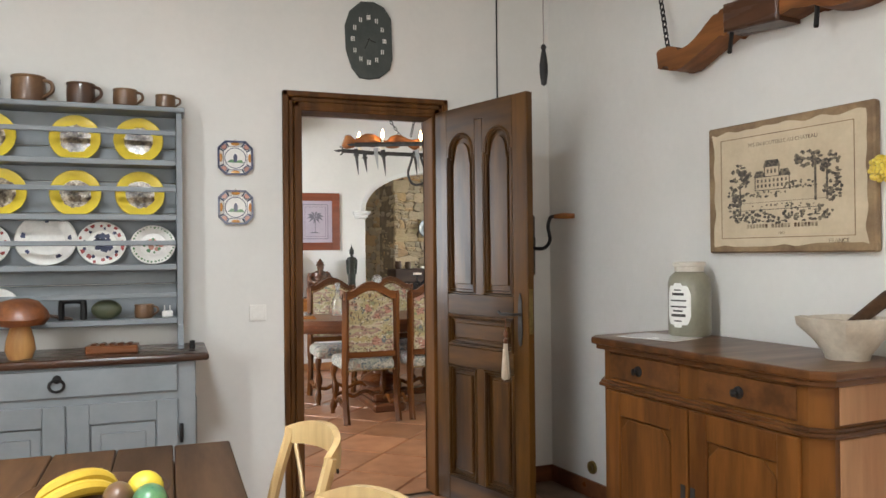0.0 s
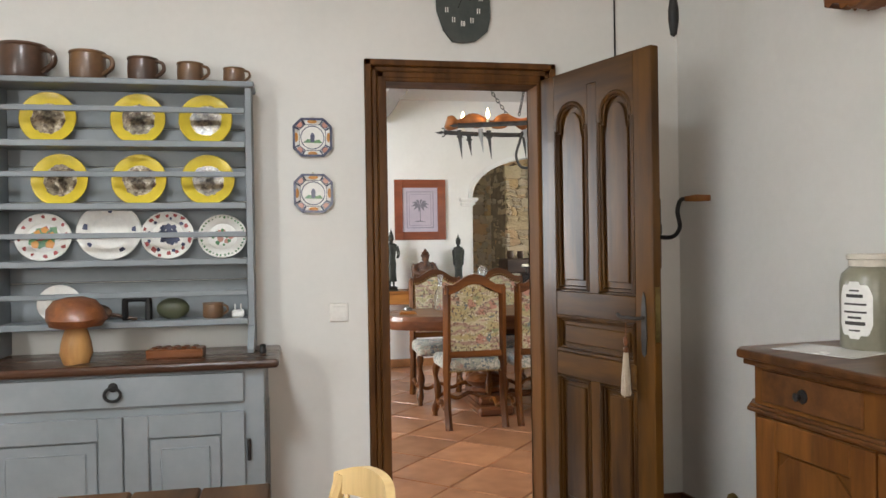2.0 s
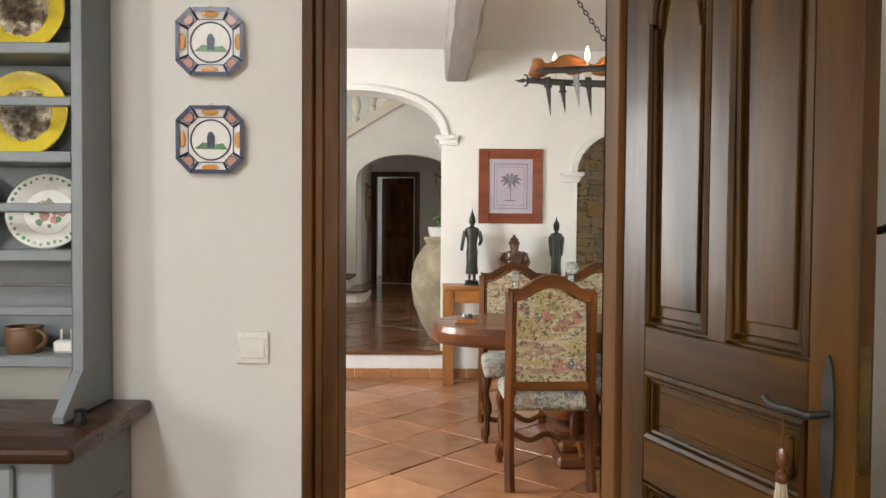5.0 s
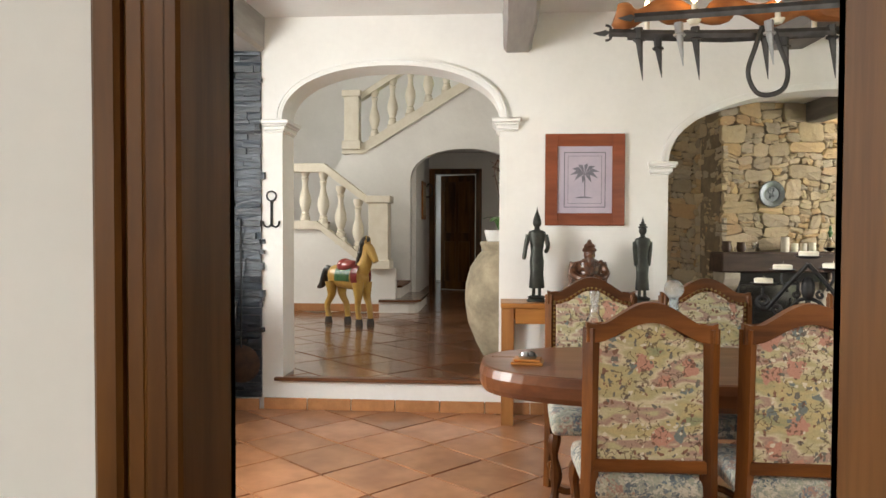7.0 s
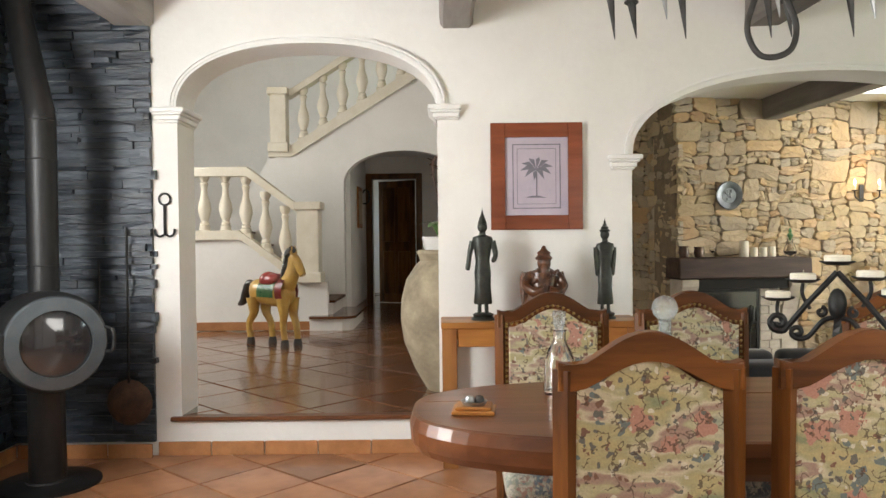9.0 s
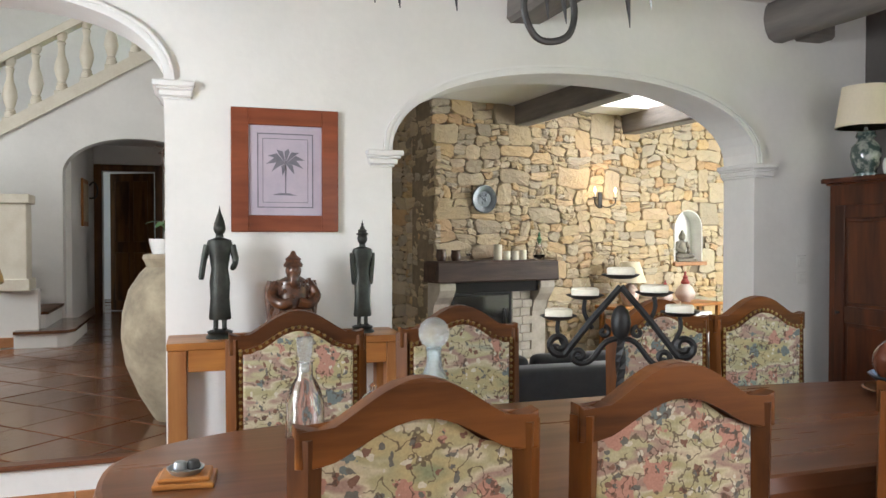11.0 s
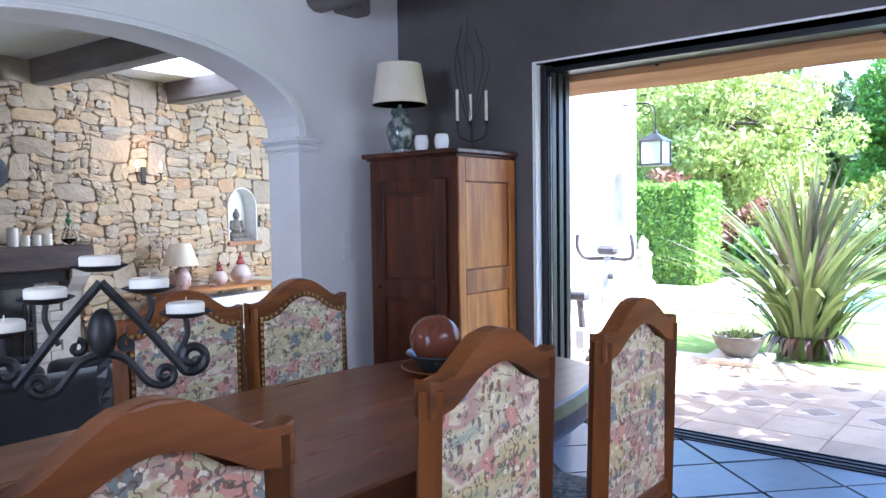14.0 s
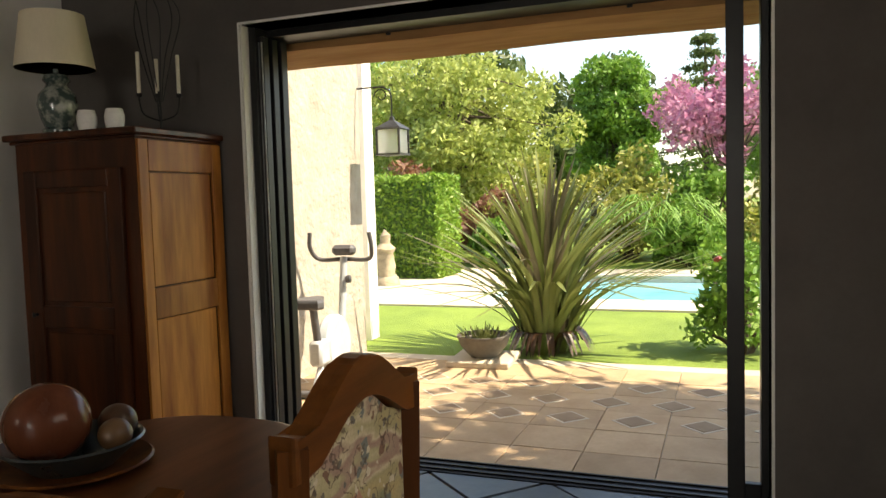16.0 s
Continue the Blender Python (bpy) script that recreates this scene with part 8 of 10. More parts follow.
tube(bm, curve_pts([(-0.28, 0, 0.60), (-0.36, 0, 0.64), (-0.41, 0, 0.56), (-0.46, 0, 0.45), (-0.55, 0, 0.40)], 5), [0.02, 0.028, 0.034, 0.038, 0.042, 0.045, 0.048, 0.05, 0.05, 0.05, 0.05, 0.05, 0.05, 0.048, 0.046, 0.044, 0.04, 0.034, 0.026, 0.016, 0.004], 10)
part("tail", bm, M["horse_black"], HS, smooth=True)


def band(x0, x1, r, mat_, name, zc=0.55, a0=-0.3, a1=3.44):
    bm = bmnew()
    rows = []
    for i in range(5):
        x = x0 + (x1 - x0) * i / 4
        rows.append([bm.verts.new((x, 0.87 * r * math.cos(a), zc + r * math.sin(a))) for a in [a0 + (a1 - a0) * k / 16 for k in range(17)]])
    for a, b in zip(rows, rows[1:]):
        for k in range(16):
            bm.faces.new((a[k], a[k + 1], b[k + 1], b[k]))
    bmesh.ops.solidify(bm, geom=bm.faces[:], thickness=0.008)
    part(name, bm, mat_, HS, smooth=True)


band(-0.14, 0.10, 0.138, M["ink_green"], "saddle_cloth")
band(0.13, 0.23, 0.148, M["ink_red"], "chest_band", 0.57, -1.4, 4.5)
bm = bmnew()
tube(bm, curve_pts([(-0.13, 0, 0.715), (-0.05, 0, 0.68), (0.04, 0, 0.685), (0.10, 0, 0.72)], 5), [0.05, 0.07, 0.08, 0.085, 0.085, 0.08, 0.08, 0.08, 0.08, 0.078, 0.075, 0.07, 0.065, 0.055, 0.045, 0.03], 12, flat=1.3)
part("saddle", bm, M["ink_red"], HS, "red saddle", True)

UR = thing("oil_jar", "tall weathered clay oil jar", "jar", pose(0.0, 5.42, HZ))
bm = bmnew()
lathe(bm, [(0, 0), (0.16, 0), (0.18, 0.03), (0.25, 0.16), (0.32, 0.34), (0.348, 0.50), (0.34, 0.64), (0.30, 0.78), (0.24, 0.88), (0.205, 0.915), (0, 0.9)], 48)
shake(bm, 0.006, 5)
part("jar_body", bm, M["urn"], UR, smooth=True)
bm = bmnew()
lathe(bm, [(0.203, 0.912), (0.215, 0.945), (0.227, 0.965), (0.222, 0.985), (0.2, 0.99), (0.182, 0.965), (0.19, 0.91)], 48)
shake(bm, 0.004, 5)
part("jar_rim", bm, M["urn"], UR, smooth=True)
OR = thing("orchid_pot", "white pot with a leafy orchid past flowering", "plant", pose(-0.03, 5.40, HZ + 0.955))
bm = bmnew()
lathe(bm, [(0, 0), (0.13, 0), (0.155, 0.10), (0.158, 0.125), (0.14, 0.125), (0.13, 0.10), (0, 0.09)], 32)
part("pot", bm, M["white_ceramic"], OR, smooth=True)
M["orchid_leaf"] = mat("orchid_leaf", (0.07, 0.17, 0.04), (0.04, 0.11, 0.025), 0.35, 0, 6, coat=0.2)


def blade(bm, base, tip, mid, w, fold=0.15):
    """A leaf along a bent midrib."""
    pts = curve_pts([base, mid, tip], 6)
    rows = []
    for i, p in enumerate(pts):
        t = i / (len(pts) - 1)
        d = (pts[min(i + 1, len(pts) - 1)] - pts[max(i - 1, 0)]).normalized()
        side = d.cross(UP)
        side = side.normalized() if side.length > 1e-3 else Vector((1, 0, 0))
        ww = w * math.sin(math.pi * (0.12 + 0.88 * t)) ** 0.8
        up = side.cross(d)
        rows.append([bm.verts.new(p - side * ww + up * ww * fold), bm.verts.new(p), bm.verts.new(p + side * ww + up * ww * fold)])
    for a, b in zip(rows, rows[1:]):
        for k in range(2):
            bm.faces.new((a[k], a[k + 1], b[k + 1], b[k]))


rr = random.Random(21)
for i in range(7):
    a = 6.283 * i / 7 + rr.random()
    bm = bmnew()
    blade(bm, Vector((0.03 * math.cos(a), 0.03 * math.sin(a), 0.10)), Vector((0.19 * math.cos(a), 0.19 * math.sin(a), 0.17 + 0.08 * rr.random())), Vector((0.10 * math.cos(a), 0.10 * math.sin(a), 0.22)), 0.035)
    part("leaf", bm, M["orchid_leaf"], OR, smooth=True)
for i in range(4):
    bm = bmnew()
    x = -0.03 + 0.03 * i
    pts = curve_pts([(x, 0, 0.10), (x * 1.4, 0, 0.40), (x * 1.6 - 0.03, 0.02, 0.60), (x * 1.8 - 0.10 * (i % 2), 0.03, 0.70 - 0.06 * i)], 6)
    tube(bm, pts, 0.005, 5)
    for k in range(5):
        p = pts[-2 - 2 * k]
        tube(bm, [p, p + Vector((rr.uniform(-0.05, 0.05), rr.uniform(-0.03, 0.03), rr.uniform(-0.02, 0.04)))], 0.003, 4)
    part("stem", bm, M["stoneware"], OR)

# salon: fireplace wall
SA = math.degrees(math.atan(0.163))
SM = pose(2.6, swall(2.6), 0, 0, 0, SA)
FP = thing("fireplace", "open fireplace with dark beam mantel and stone corbels", "fireplace", SM)
bm = bmnew()
box(bm, -0.15, -0.34, 0.82, 1.44, 0.0, 1.05, 0.018)
shake(bm, 0.012, 5)
part("mantel_beam", bm, mat("mantel_oak", (0.075, 0.040, 0.027), (0.032, 0.017, 0.012), 0.65, 0, 9, (0.15, 1, 1), 0.25, 40, 0.6, 22, 0.008), FP, "dark hewn oak beam")
M["limestone"] = mat("pale_limestone", (0.55, 0.50, 0.43), (0.42, 0.37, 0.30), 0.8, 0, 7, fine=0.12, bump=0.5)
for x0 in (-0.10, 1.20):
    bm = bmnew()
    prism(bm, [(-0.30, 0.815), (-0.30, 0.74), (-0.25, 0.66), (-0.16, 0.58), (-0.12, 0.45), (-0.10, SZ), (0.0, SZ), (0.0, 0.815)], x0, x0 + 0.2, "x", bevel=0.012)
    part("corbel", bm, M["limestone"], FP, "curved pale stone corbel")
# no recess is cut: black sheets paint the opening's darkness
bm = bmnew()
for b_ in ((0.10, -0.012, SZ, 1.20, -0.003, 0.815), (0.10, -0.26, 0.70, 1.19, -0.013, 0.815)):
    box(bm, *b_)
part("fire_opening", bm, M["fire_dark"], FP, "flat black sheets standing for the dark, sooty fire opening")
bm = bmnew()
box(bm, -0.25, -0.42, SZ, 1.55, -0.013, -0.16, 0.015)
part("hearth_base", bm, M["stone"], FP, "rubble-stone hearth base")
bm = bmnew()
box(bm, -0.28, -0.46, -0.159, 1.58, -0.013, -0.09, 0.012)
shake(bm, 0.004, 6)
part("hearth", bm, M["limestone"], FP, "pale stone hearth slab")
M["fire_glass"] = mat("fire_glass", (0.016, 0.015, 0.014), (0.03, 0.027, 0.024), 0.07, 0, 3, bump=0, rough_var=0.02, coat=1.0)
bm = bmnew()
box(bm, 0.15, -0.165, 0.02, 0.86, -0.155, 0.66, 0.003)
part("glass_screen", bm, M["fire_glass"], FP, "dark glass fire door")
bm = bmnew()
for b_ in ((0.12, -0.172, -0.01, 0.15, -0.15, 0.69), (0.86, -0.172, -0.01, 0.89, -0.15, 0.69), (0.15, -0.172, 0.66, 0.86, -0.15, 0.69), (0.15, -0.172, -0.01, 0.86, -0.15, 0.02)):
    box(bm, *b_, 0.003)
part("fire_door_frame", bm, M["black_steel"], FP, "black steel door frame")
bm = bmnew()
tube(bm, curve_pts([(0.80, -0.175, 0.30), (0.80, -0.20, 0.32), (0.80, -0.20, 0.48), (0.80, -0.175, 0.50)], 4), 0.008, 8)
part("fire_door_handle", bm, M["iron_grey"], FP, smooth=True)
for k in range(8):
    for c in range(2):
        bm = bmnew()
        x_ = 0.91 + 0.142 * c - 0.03 * (k % 2)
        box(bm, max(x_, 0.91), -0.15, -0.085 + 0.098 * k, min(x_ + 0.137, 1.19), -0.02, 0.008 + 0.098 * k, 0.006)
        part("brick", bm, M["limestone"], FP)
AN = thing("firedog", "black iron firedog with a curled top", "firedog", SM @ pose(0.72, -0.25, -0.10))
bm = bmnew()
tube(bm, curve_pts([(0, 0, 0), (0, 0, 0.30), (0.03, 0, 0.42), (0.08, 0, 0.42), (0.08, 0, 0.36)], 5), 0.012, 6)
tube(bm, curve_pts([(-0.12, 0, 0), (-0.06, 0, 0.08), (0, 0, 0.10), (0.06, 0, 0.08), (0.12, 0, 0)], 5), 0.012, 6)
part("iron_frame", bm, M["iron"], AN)
for x, r, h, k, lab in ((-0.02, 0.06, 0.13, "stoneware", "brown glazed pot on the mantel"), (0.16, 0.058, 0.12, "stoneware", "brown glazed pot on the mantel")):
    mg = thing("mantel_pot", lab, "pot", SM @ pose(x, -0.18, 1.05), "pots on the mantel")
    bm = bmnew()
    lathe(bm, [(0, 0), (r * 0.7, 0), (r, h * 0.45), (r * 0.8, h * 0.85), (r * 0.95, h), (r * 0.75, h), (r * 0.6, h * 0.8), (0, h * 0.3)], 22)
    part("pot_body", bm, M[k], mg, smooth=True)
bm = bmnew()
lathe(bm, [(0, 0), (0.025, 0), (0.004, 0.01), (0.004, 0.05), (0.035, 0.08), (0.03, 0.12), (0.027, 0.12), (0.031, 0.08), (0, 0.055)], 18)
solid("wine_glass", bm, M["water_glass"], "small stemmed glass on the mantel", "glass", m=SM @ pose(0.32, -0.18, 1.05), smooth=True)
for x, r, h in ((0.70, 0.048, 0.18), (0.82, 0.04, 0.105), (0.93, 0.04, 0.105), (1.04, 0.04, 0.115)):
    bm = bmnew()
    lathe(bm, [(0, 0), (r, 0), (r, h), (r * 0.85, h - 0.004), (0, h - 0.008)], 20)
    tube(bm, [(0, 0, h - 0.01), (0.002, 0, h + 0.012)], 0.002, 4)
    solid("pillar_candle", bm, M["wax"], "cream pillar candle on the mantel beam", "candle", m=SM @ pose(x, -0.18, 1.05), smooth=True, group="candles on the mantel")
VB = thing("bud_vase", "clear round vase with a green sprig", "vase", SM @ pose(1.27, -0.17, 1.05))
bm = bmnew()
lathe(bm, [(0, 0), (0.05, 0), (0.075, 0.06), (0.05, 0.13), (0.025, 0.16), (0.03, 0.19), (0.022, 0.19), (0.018, 0.16), (0.045, 0.12), (0.068, 0.06), (0, 0.008)], 20)
part("vase_body", bm, M["water_glass"], VB, smooth=True)
bm = bmnew()
lathe(bm, [(0.012, 0.18), (0.02, 0.21), (0.035, 0.24), (0.012, 0.27), (0.02, 0.29), (0, 0.33)], 10)
part("green_stopper", bm, M["ink_green"], VB, smooth=True)
DI = thing("pewter_dish", "round pewter dish hung on the stone wall", "plate", SM @ pose(0.60, -0.03, 1.745, 90, 0, 0))
bm = bmnew()
lathe(bm, [(0, 0.0), (0.09, 0.0), (0.10, 0.012), (0.155, 0.02), (0.162, 0.016), (0.162, 0.024), (0.155, 0.03), (0.10, 0.022), (0.09, 0.012), (0, 0.012)], 40)
M["pewter"] = mat("pewter", (0.20, 0.22, 0.235), (0.13, 0.145, 0.155), 0.4, 0.8, 12, fine=0.2)
part("dish", bm, M["pewter"], DI, smooth=True)
bm = bmnew()
for k in range(7):
    ball(bm, (rr.uniform(-0.04, 0.04), rr.uniform(-0.05, 0.05), 0.014), (0.016, 0.022, 0.006), 8, 5)
part("relief", bm, M["pewter"], DI, smooth=True)
bm = bmnew()
for k in range(30):
    ball(bm, (0.148 * math.cos(6.283 * k / 30), 0.148 * math.sin(6.283 * k / 30), 0.029), 0.006, 6, 4)
part("beaded_rim", bm, M["pewter"], DI)
SN = thing("wall_sconce", "iron wall sconce with two lit candle bulbs", "wall lamp", SM @ pose(2.28, -0.02, 1.77))
bm = bmnew()
box(bm, -0.03, -0.012, -0.10, 0.03, 0, 0.10, 0.004)
for s in (-1, 1):
    tube(bm, curve_pts([(0, -0.01, -0.06), (s * 0.06, -0.06, -0.09), (s * 0.15, -0.10, -0.05), (s * 0.16, -0.10, 0.02)], 6), 0.008, 6)
    lathe(bm, [(0.01, 0.0), (0.035, 0.012), (0.03, 0.016)], 14, Matrix.Translation((s * 0.16, -0.10, 0.015)))
part("bracket", bm, M["iron"], SN)
for s in (-1, 1):
    bm = bmnew()
    lathe(bm, [(0.012, 0.03), (0.012, 0.085), (0, 0.086)], 10, Matrix.Translation((s * 0.16, -0.10, 0)))
    cd = part("candle_tube", bm, M["wax"], SN)
    bm = bmnew()
    lathe(bm, [(0, 0.086), (0.013, 0.10), (0.015, 0.125), (0, 0.165)], 10, Matrix.Translation((s * 0.16, -0.10, 0)))
    part("flame_bulb", bm, M["flame"], cd, "lit bulb", True)
sc_l = bpy.data.lights.new("sconce_light", "POINT")
sc_l.energy, sc_l.color, sc_l.shadow_soft_size = 0.4, (1.0, 0.62, 0.28), 0.05
sc_o = new("sconce_light", sc_l)
sc_o.matrix_world = SM @ pose(2.28, -0.30, 1.95)

# niche with a stone figure
NI0, NI1, NZ0, NZS = 3.55, 4.05, 0.98, 1.45
bm = bmnew()
box(bm, NI0 + 0.001, 0.20, NZ0 - 0.02, NI1 - 0.001, 0.24, 1.75, 0, SM)
setting("niche_back", bm, M["plaster"], "white plastered back of the arched niche", "niche")
bm = bmnew()
rim_o = [(NI1 + 0.001, NZ0)] + arch_pts(3.80, 0.251, 1.42, 0.251, 20, 2.0) + [(NI0 - 0.001, NZ0)]
rim_i = [(NI1 - 0.014, NZ0)] + arch_pts(3.80, 0.236, 1.42, 0.236, 20, 2.0) + [(NI0 + 0.014, NZ0)]
for (p0, p1), (q0, q1) in zip(zip(rim_o, rim_o[1:]), zip(rim_i, rim_i[1:])):
    f = [bm.verts.new(SM @ Vector((x, y, z))) for y in (0.0, 0.199) for x, z in (p0, p1, q1, q0)]
    for k in ((0, 1, 2, 3), (4, 5, 6, 7), (3, 2, 6, 7), (0, 1, 5, 4)):
        bm.faces.new([f[i] for i in k])
setting("niche_lining", bm, M["plaster"], "white plastered sides of the arched niche", "niche")
bm = bmnew()
box(bm, NI0 - 0.04, -0.05, NZ0 - 0.05, NI1 + 0.04, 0.048, NZ0, 0.006, SM)
box(bm, NI0 + 0.002, 0.048, NZ0 - 0.05, NI1 - 0.002, 0.199, NZ0 + 0.001, 0, SM)
setting("niche_sill", bm, M["skirting"], "terracotta sill of the niche", "sill")
bm = bmnew()
ball(bm, (0, 0, 0.06), (0.15, 0.11, 0.06))
ball(bm, (0, 0.01, 0.19), (0.085, 0.06, 0.12))
ball(bm, (0, 0, 0.36), (0.052, 0.055, 0.07))
ball(bm, (0, 0, 0.435), 0.024)
for s in (-1, 1):
    ball(bm, (s * 0.11, -0.06, 0.055), (0.08, 0.06, 0.04))
    tube(bm, curve_pts([(s * 0.085, 0, 0.27), (s * 0.125, -0.02, 0.17), (s * 0.03, -0.10, 0.12)], 5), 0.028, 8)
box(bm, -0.2, -0.13, -0.03, 0.2, 0.13, 0.02, 0.01)
solid("niche_statue", bm, mat("grey_stone", (0.24, 0.21, 0.17), (0.16, 0.14, 0.11), 0.85, 0, 12, fine=0.2), "grey stone seated figure in the niche", "statue", m=SM @ pose(NI0 + 0.20, 0.07, NZ0 + 0.027) @ Matrix.Scale(0.86, 4), smooth=True)

# side table with lamp and vases below the niche
ST2 = thing("side_table", "plain wooden side table against the stone wall", "table", SM @ pose(2.9, -0.30, SZ))
bm = bmnew()
box(bm, -0.75, -0.22, 0.80, 1.0, 0.22, 0.84, 0.008)
part("tabletop", bm, M["console_wood"], ST2)
for x in (-0.7, 0.93):
    for y in (-0.18, 0.14):
        bm = bmnew()
        box(bm, x, y, 0, x + 0.05, y + 0.05, 0.80, 0.004)
        part("leg", bm, M["console_wood"], ST2)
bm = bmnew()
box(bm, -0.62, -0.16, 0.12, 0.85, 0.16, 0.72, 0.004)
part("drawer_case", bm, M["white_ceramic"], ST2, "pale painted drawer case")
TZ = SZ + 0.84
L2 = thing("salon_lamp", "pink floral ceramic lamp with a cream cone shade", "lamp", SM @ pose(2.52, -0.30, TZ))
bm = bmnew()
lathe(bm, [(0, 0), (0.07, 0), (0.10, 0.05), (0.115, 0.12), (0.09, 0.20), (0.04, 0.25), (0.012, 0.27), (0.01, 0.32)], 26)
part("lamp_base", bm, mat("lamp_floral", (0.62, 0.48, 0.42), (0.45, 0.25, 0.2), 0.3, 0, 14, coat=0.4, contrast=(0.45, 0.6)), L2, smooth=True)
bm = bmnew()
lathe(bm, [(0.20, 0.28), (0.115, 0.53), (0.112, 0.53), (0.197, 0.28)], 32)
part("shade", bm, M["shade"], L2, smooth=True)
M["vase_body"] = mat("vase_pink_white", (0.60, 0.50, 0.45), (0.50, 0.36, 0.32), 0.3, 0, 8, coat=0.4)
for x, s in ((3.12, 0.85), (3.46, 1.15)):
    VS = thing("gourd_vase", "white gourd-shaped vase with a red neck", "vase", SM @ pose(x, -0.28, TZ), "vases on the side table")
    bm = bmnew()
    lathe(bm, [(0, 0), (0.05 * s, 0), (0.105 * s, 0.06 * s), (0.11 * s, 0.10 * s), (0.075 * s, 0.17 * s), (0.04 * s, 0.20 * s)], 26)
    part("vase_body", bm, M["vase_body"], VS, smooth=True)
    bm = bmnew()
    lathe(bm, [(0.042 * s, 0.198 * s), (0.05 * s, 0.22 * s), (0.025 * s, 0.26 * s), (0.03 * s, 0.28 * s), (0.012 * s, 0.30 * s), (0.014 * s, 0.33 * s), (0, 0.345 * s)], 20)
    part("red_neck", bm, M["ink_red"], VS, "glossy red neck", True)
bm = bmnew()
lathe(bm, [(0, 0), (0.03, 0), (0.05, 0.03), (0.046, 0.032), (0, 0.008)], 16)
solid("small_dish", bm, M["vase_body"], "small pale dish beside the vases", "dish", m=SM @ pose(2.93, -0.36, TZ), smooth=True)


def sofa(m, w, label):
    T = thing("sofa", label, "sofa", m, "dark sofas in the sitting room")
    for name, b in (("seat_base", (-w / 2, 0.0, 0.06, w / 2, 0.80, 0.36)), ("backrest", (-w / 2, -0.02, 0.361, w / 2, 0.22, 0.74)), ("armrest", (-w / 2 - 0.2, -0.02, 0.06, -w / 2 - 0.002, 0.82, 0.56)), ("armrest", (w / 2 + 0.002, -0.02, 0.06, w / 2 + 0.2, 0.82, 0.56))):
        bm = bmnew()
        box(bm, *b, 0.05, None, 3)
        part(name, bm, M["sofa"], T, smooth=True)
    for s in (-1, 1):
        bm = bmnew()
        box(bm, s * w / 4 - w / 4 + 0.01, 0.22, 0.361, s * w / 4 + w / 4 - 0.01, 0.80, 0.48, 0.05, None, 3)
        part("seat_cushion", bm, M["sofa"], T, smooth=True)
        bm = bmnew()
        box(bm, s * w / 4 - w / 4 + 0.02, 0.16, 0.47, s * w / 4 + w / 4 - 0.02, 0.34, 0.80, 0.06, None, 3)
        part("back_cushion", bm, M["sofa"], T, smooth=True)
    return T


sofa(pose(2.45, 5.50, SZ), 1.5, "charcoal fabric sofa seen from behind")
sofa(pose(4.5, 5.7, SZ, 0, 0, 12), 1.4, "charcoal fabric sofa beside its twin")
bm = bmnew()
box(bm, -0.2, -0.06, 0, 0.2, 0.06, 0.36, 0.05, None, 3)
solid("cushion", bm, mat("cushion_ochre", (0.50, 0.40, 0.20), (0.42, 0.33, 0.16), 0.9, 0, 20, sheen=0.2), "ochre cushion propped on the sofa", "cushion", m=pose(1.95, 5.95, SZ + 0.49, -18), smooth=True)
# roof light pane
m_sk = bpy.data.materials.new("milky_pane")
m_sk.use_nodes = True
nt = m_sk.node_tree
tr = nt.nodes.new("ShaderNodeBsdfTranslucent")
tr.inputs["Color"].default_value = (0.95, 0.95, 0.93, 1)
nt.links.new(tr.outputs[0], nt.nodes["Material Output"].inputs["Surface"])
bm = bmnew()
box(bm, SK[0] - 0.02, SK[1] - 0.02, CZ + 0.125, SK[2] + 0.02, SK[3] + 0.02, CZ + 0.13)
setting("roof_light", bm, m_sk, "milky roof-light pane in the sitting-room ceiling", "window")

# outdoors: terrace, lawn, pool, planting
TZ0 = -0.03
bm = bmnew()
# one sheet of ground, outside the house and round the pool basin
GX = [WX + 0.36, 11.3, 14.3, 160]
GY = [-140, -4.0, 4.6, 140]
for i in range(3):
    for j in range(3):
        if (i, j) != (1, 1):
            vs = [bm.verts.new((x, y, -0.07)) for x, y in ((GX[i], GY[j]), (GX[i + 1], GY[j]), (GX[i + 1], GY[j + 1]), (GX[i], GY[j + 1]))]
            bm.faces.new(vs)
solid("ground", bm, M["lawn"], "mown green lawn running out to the garden", "ground", "structure")
bm = bmnew()
box(bm, WX + 0.352, -4.5, -0.30, 7.45, 4.40, TZ0 - 0.012)
terrace = solid("terrace", bm, M["pool_stone"], "sandy tiled terrace with diamond insets", "terrace", "structure")
bm = bmnew()
for x0, y0, x1, y1 in ((10.45, -5.0, 11.3, 12.0), (14.3, -5.0, 15.4, 12.0), (11.3, 4.6, 14.3, 12.0), (11.3, -5.0, 14.3, -4.0)):
    box(bm, x0, y0, -0.2, x1, y1, -0.045)
solid("pool_surround", bm, M["pool_stone"], "pale stone paving round the pool", "paving", "structure")
bm = bmnew()
box(bm, 11.29, -4.01, -0.4, 14.31, 4.61, -0.16)
solid("pool_water", bm, M["water"], "clear turquoise swimming-pool water", "water", "structure")
bm = bmnew()
box(bm, WX + 0.36, 4.38, -0.3, 7.50, 4.72, 3.3, 0.02)
setting("wall_wing", bm, M["stucco"], "rough pale stucco wall in sunlight", "wall")
bm = bmnew()
box(bm, WX + 0.2, -4, CZ + 0.15, WX + 0.9, 5.2, CZ + 0.30)
setting("roof_eave", bm, M["stucco"], "eave over the terrace opening", "roof")
bm = bmnew()
box(bm, -5.6, -6.2, 5.31, WX + 0.36, 19, 5.45)
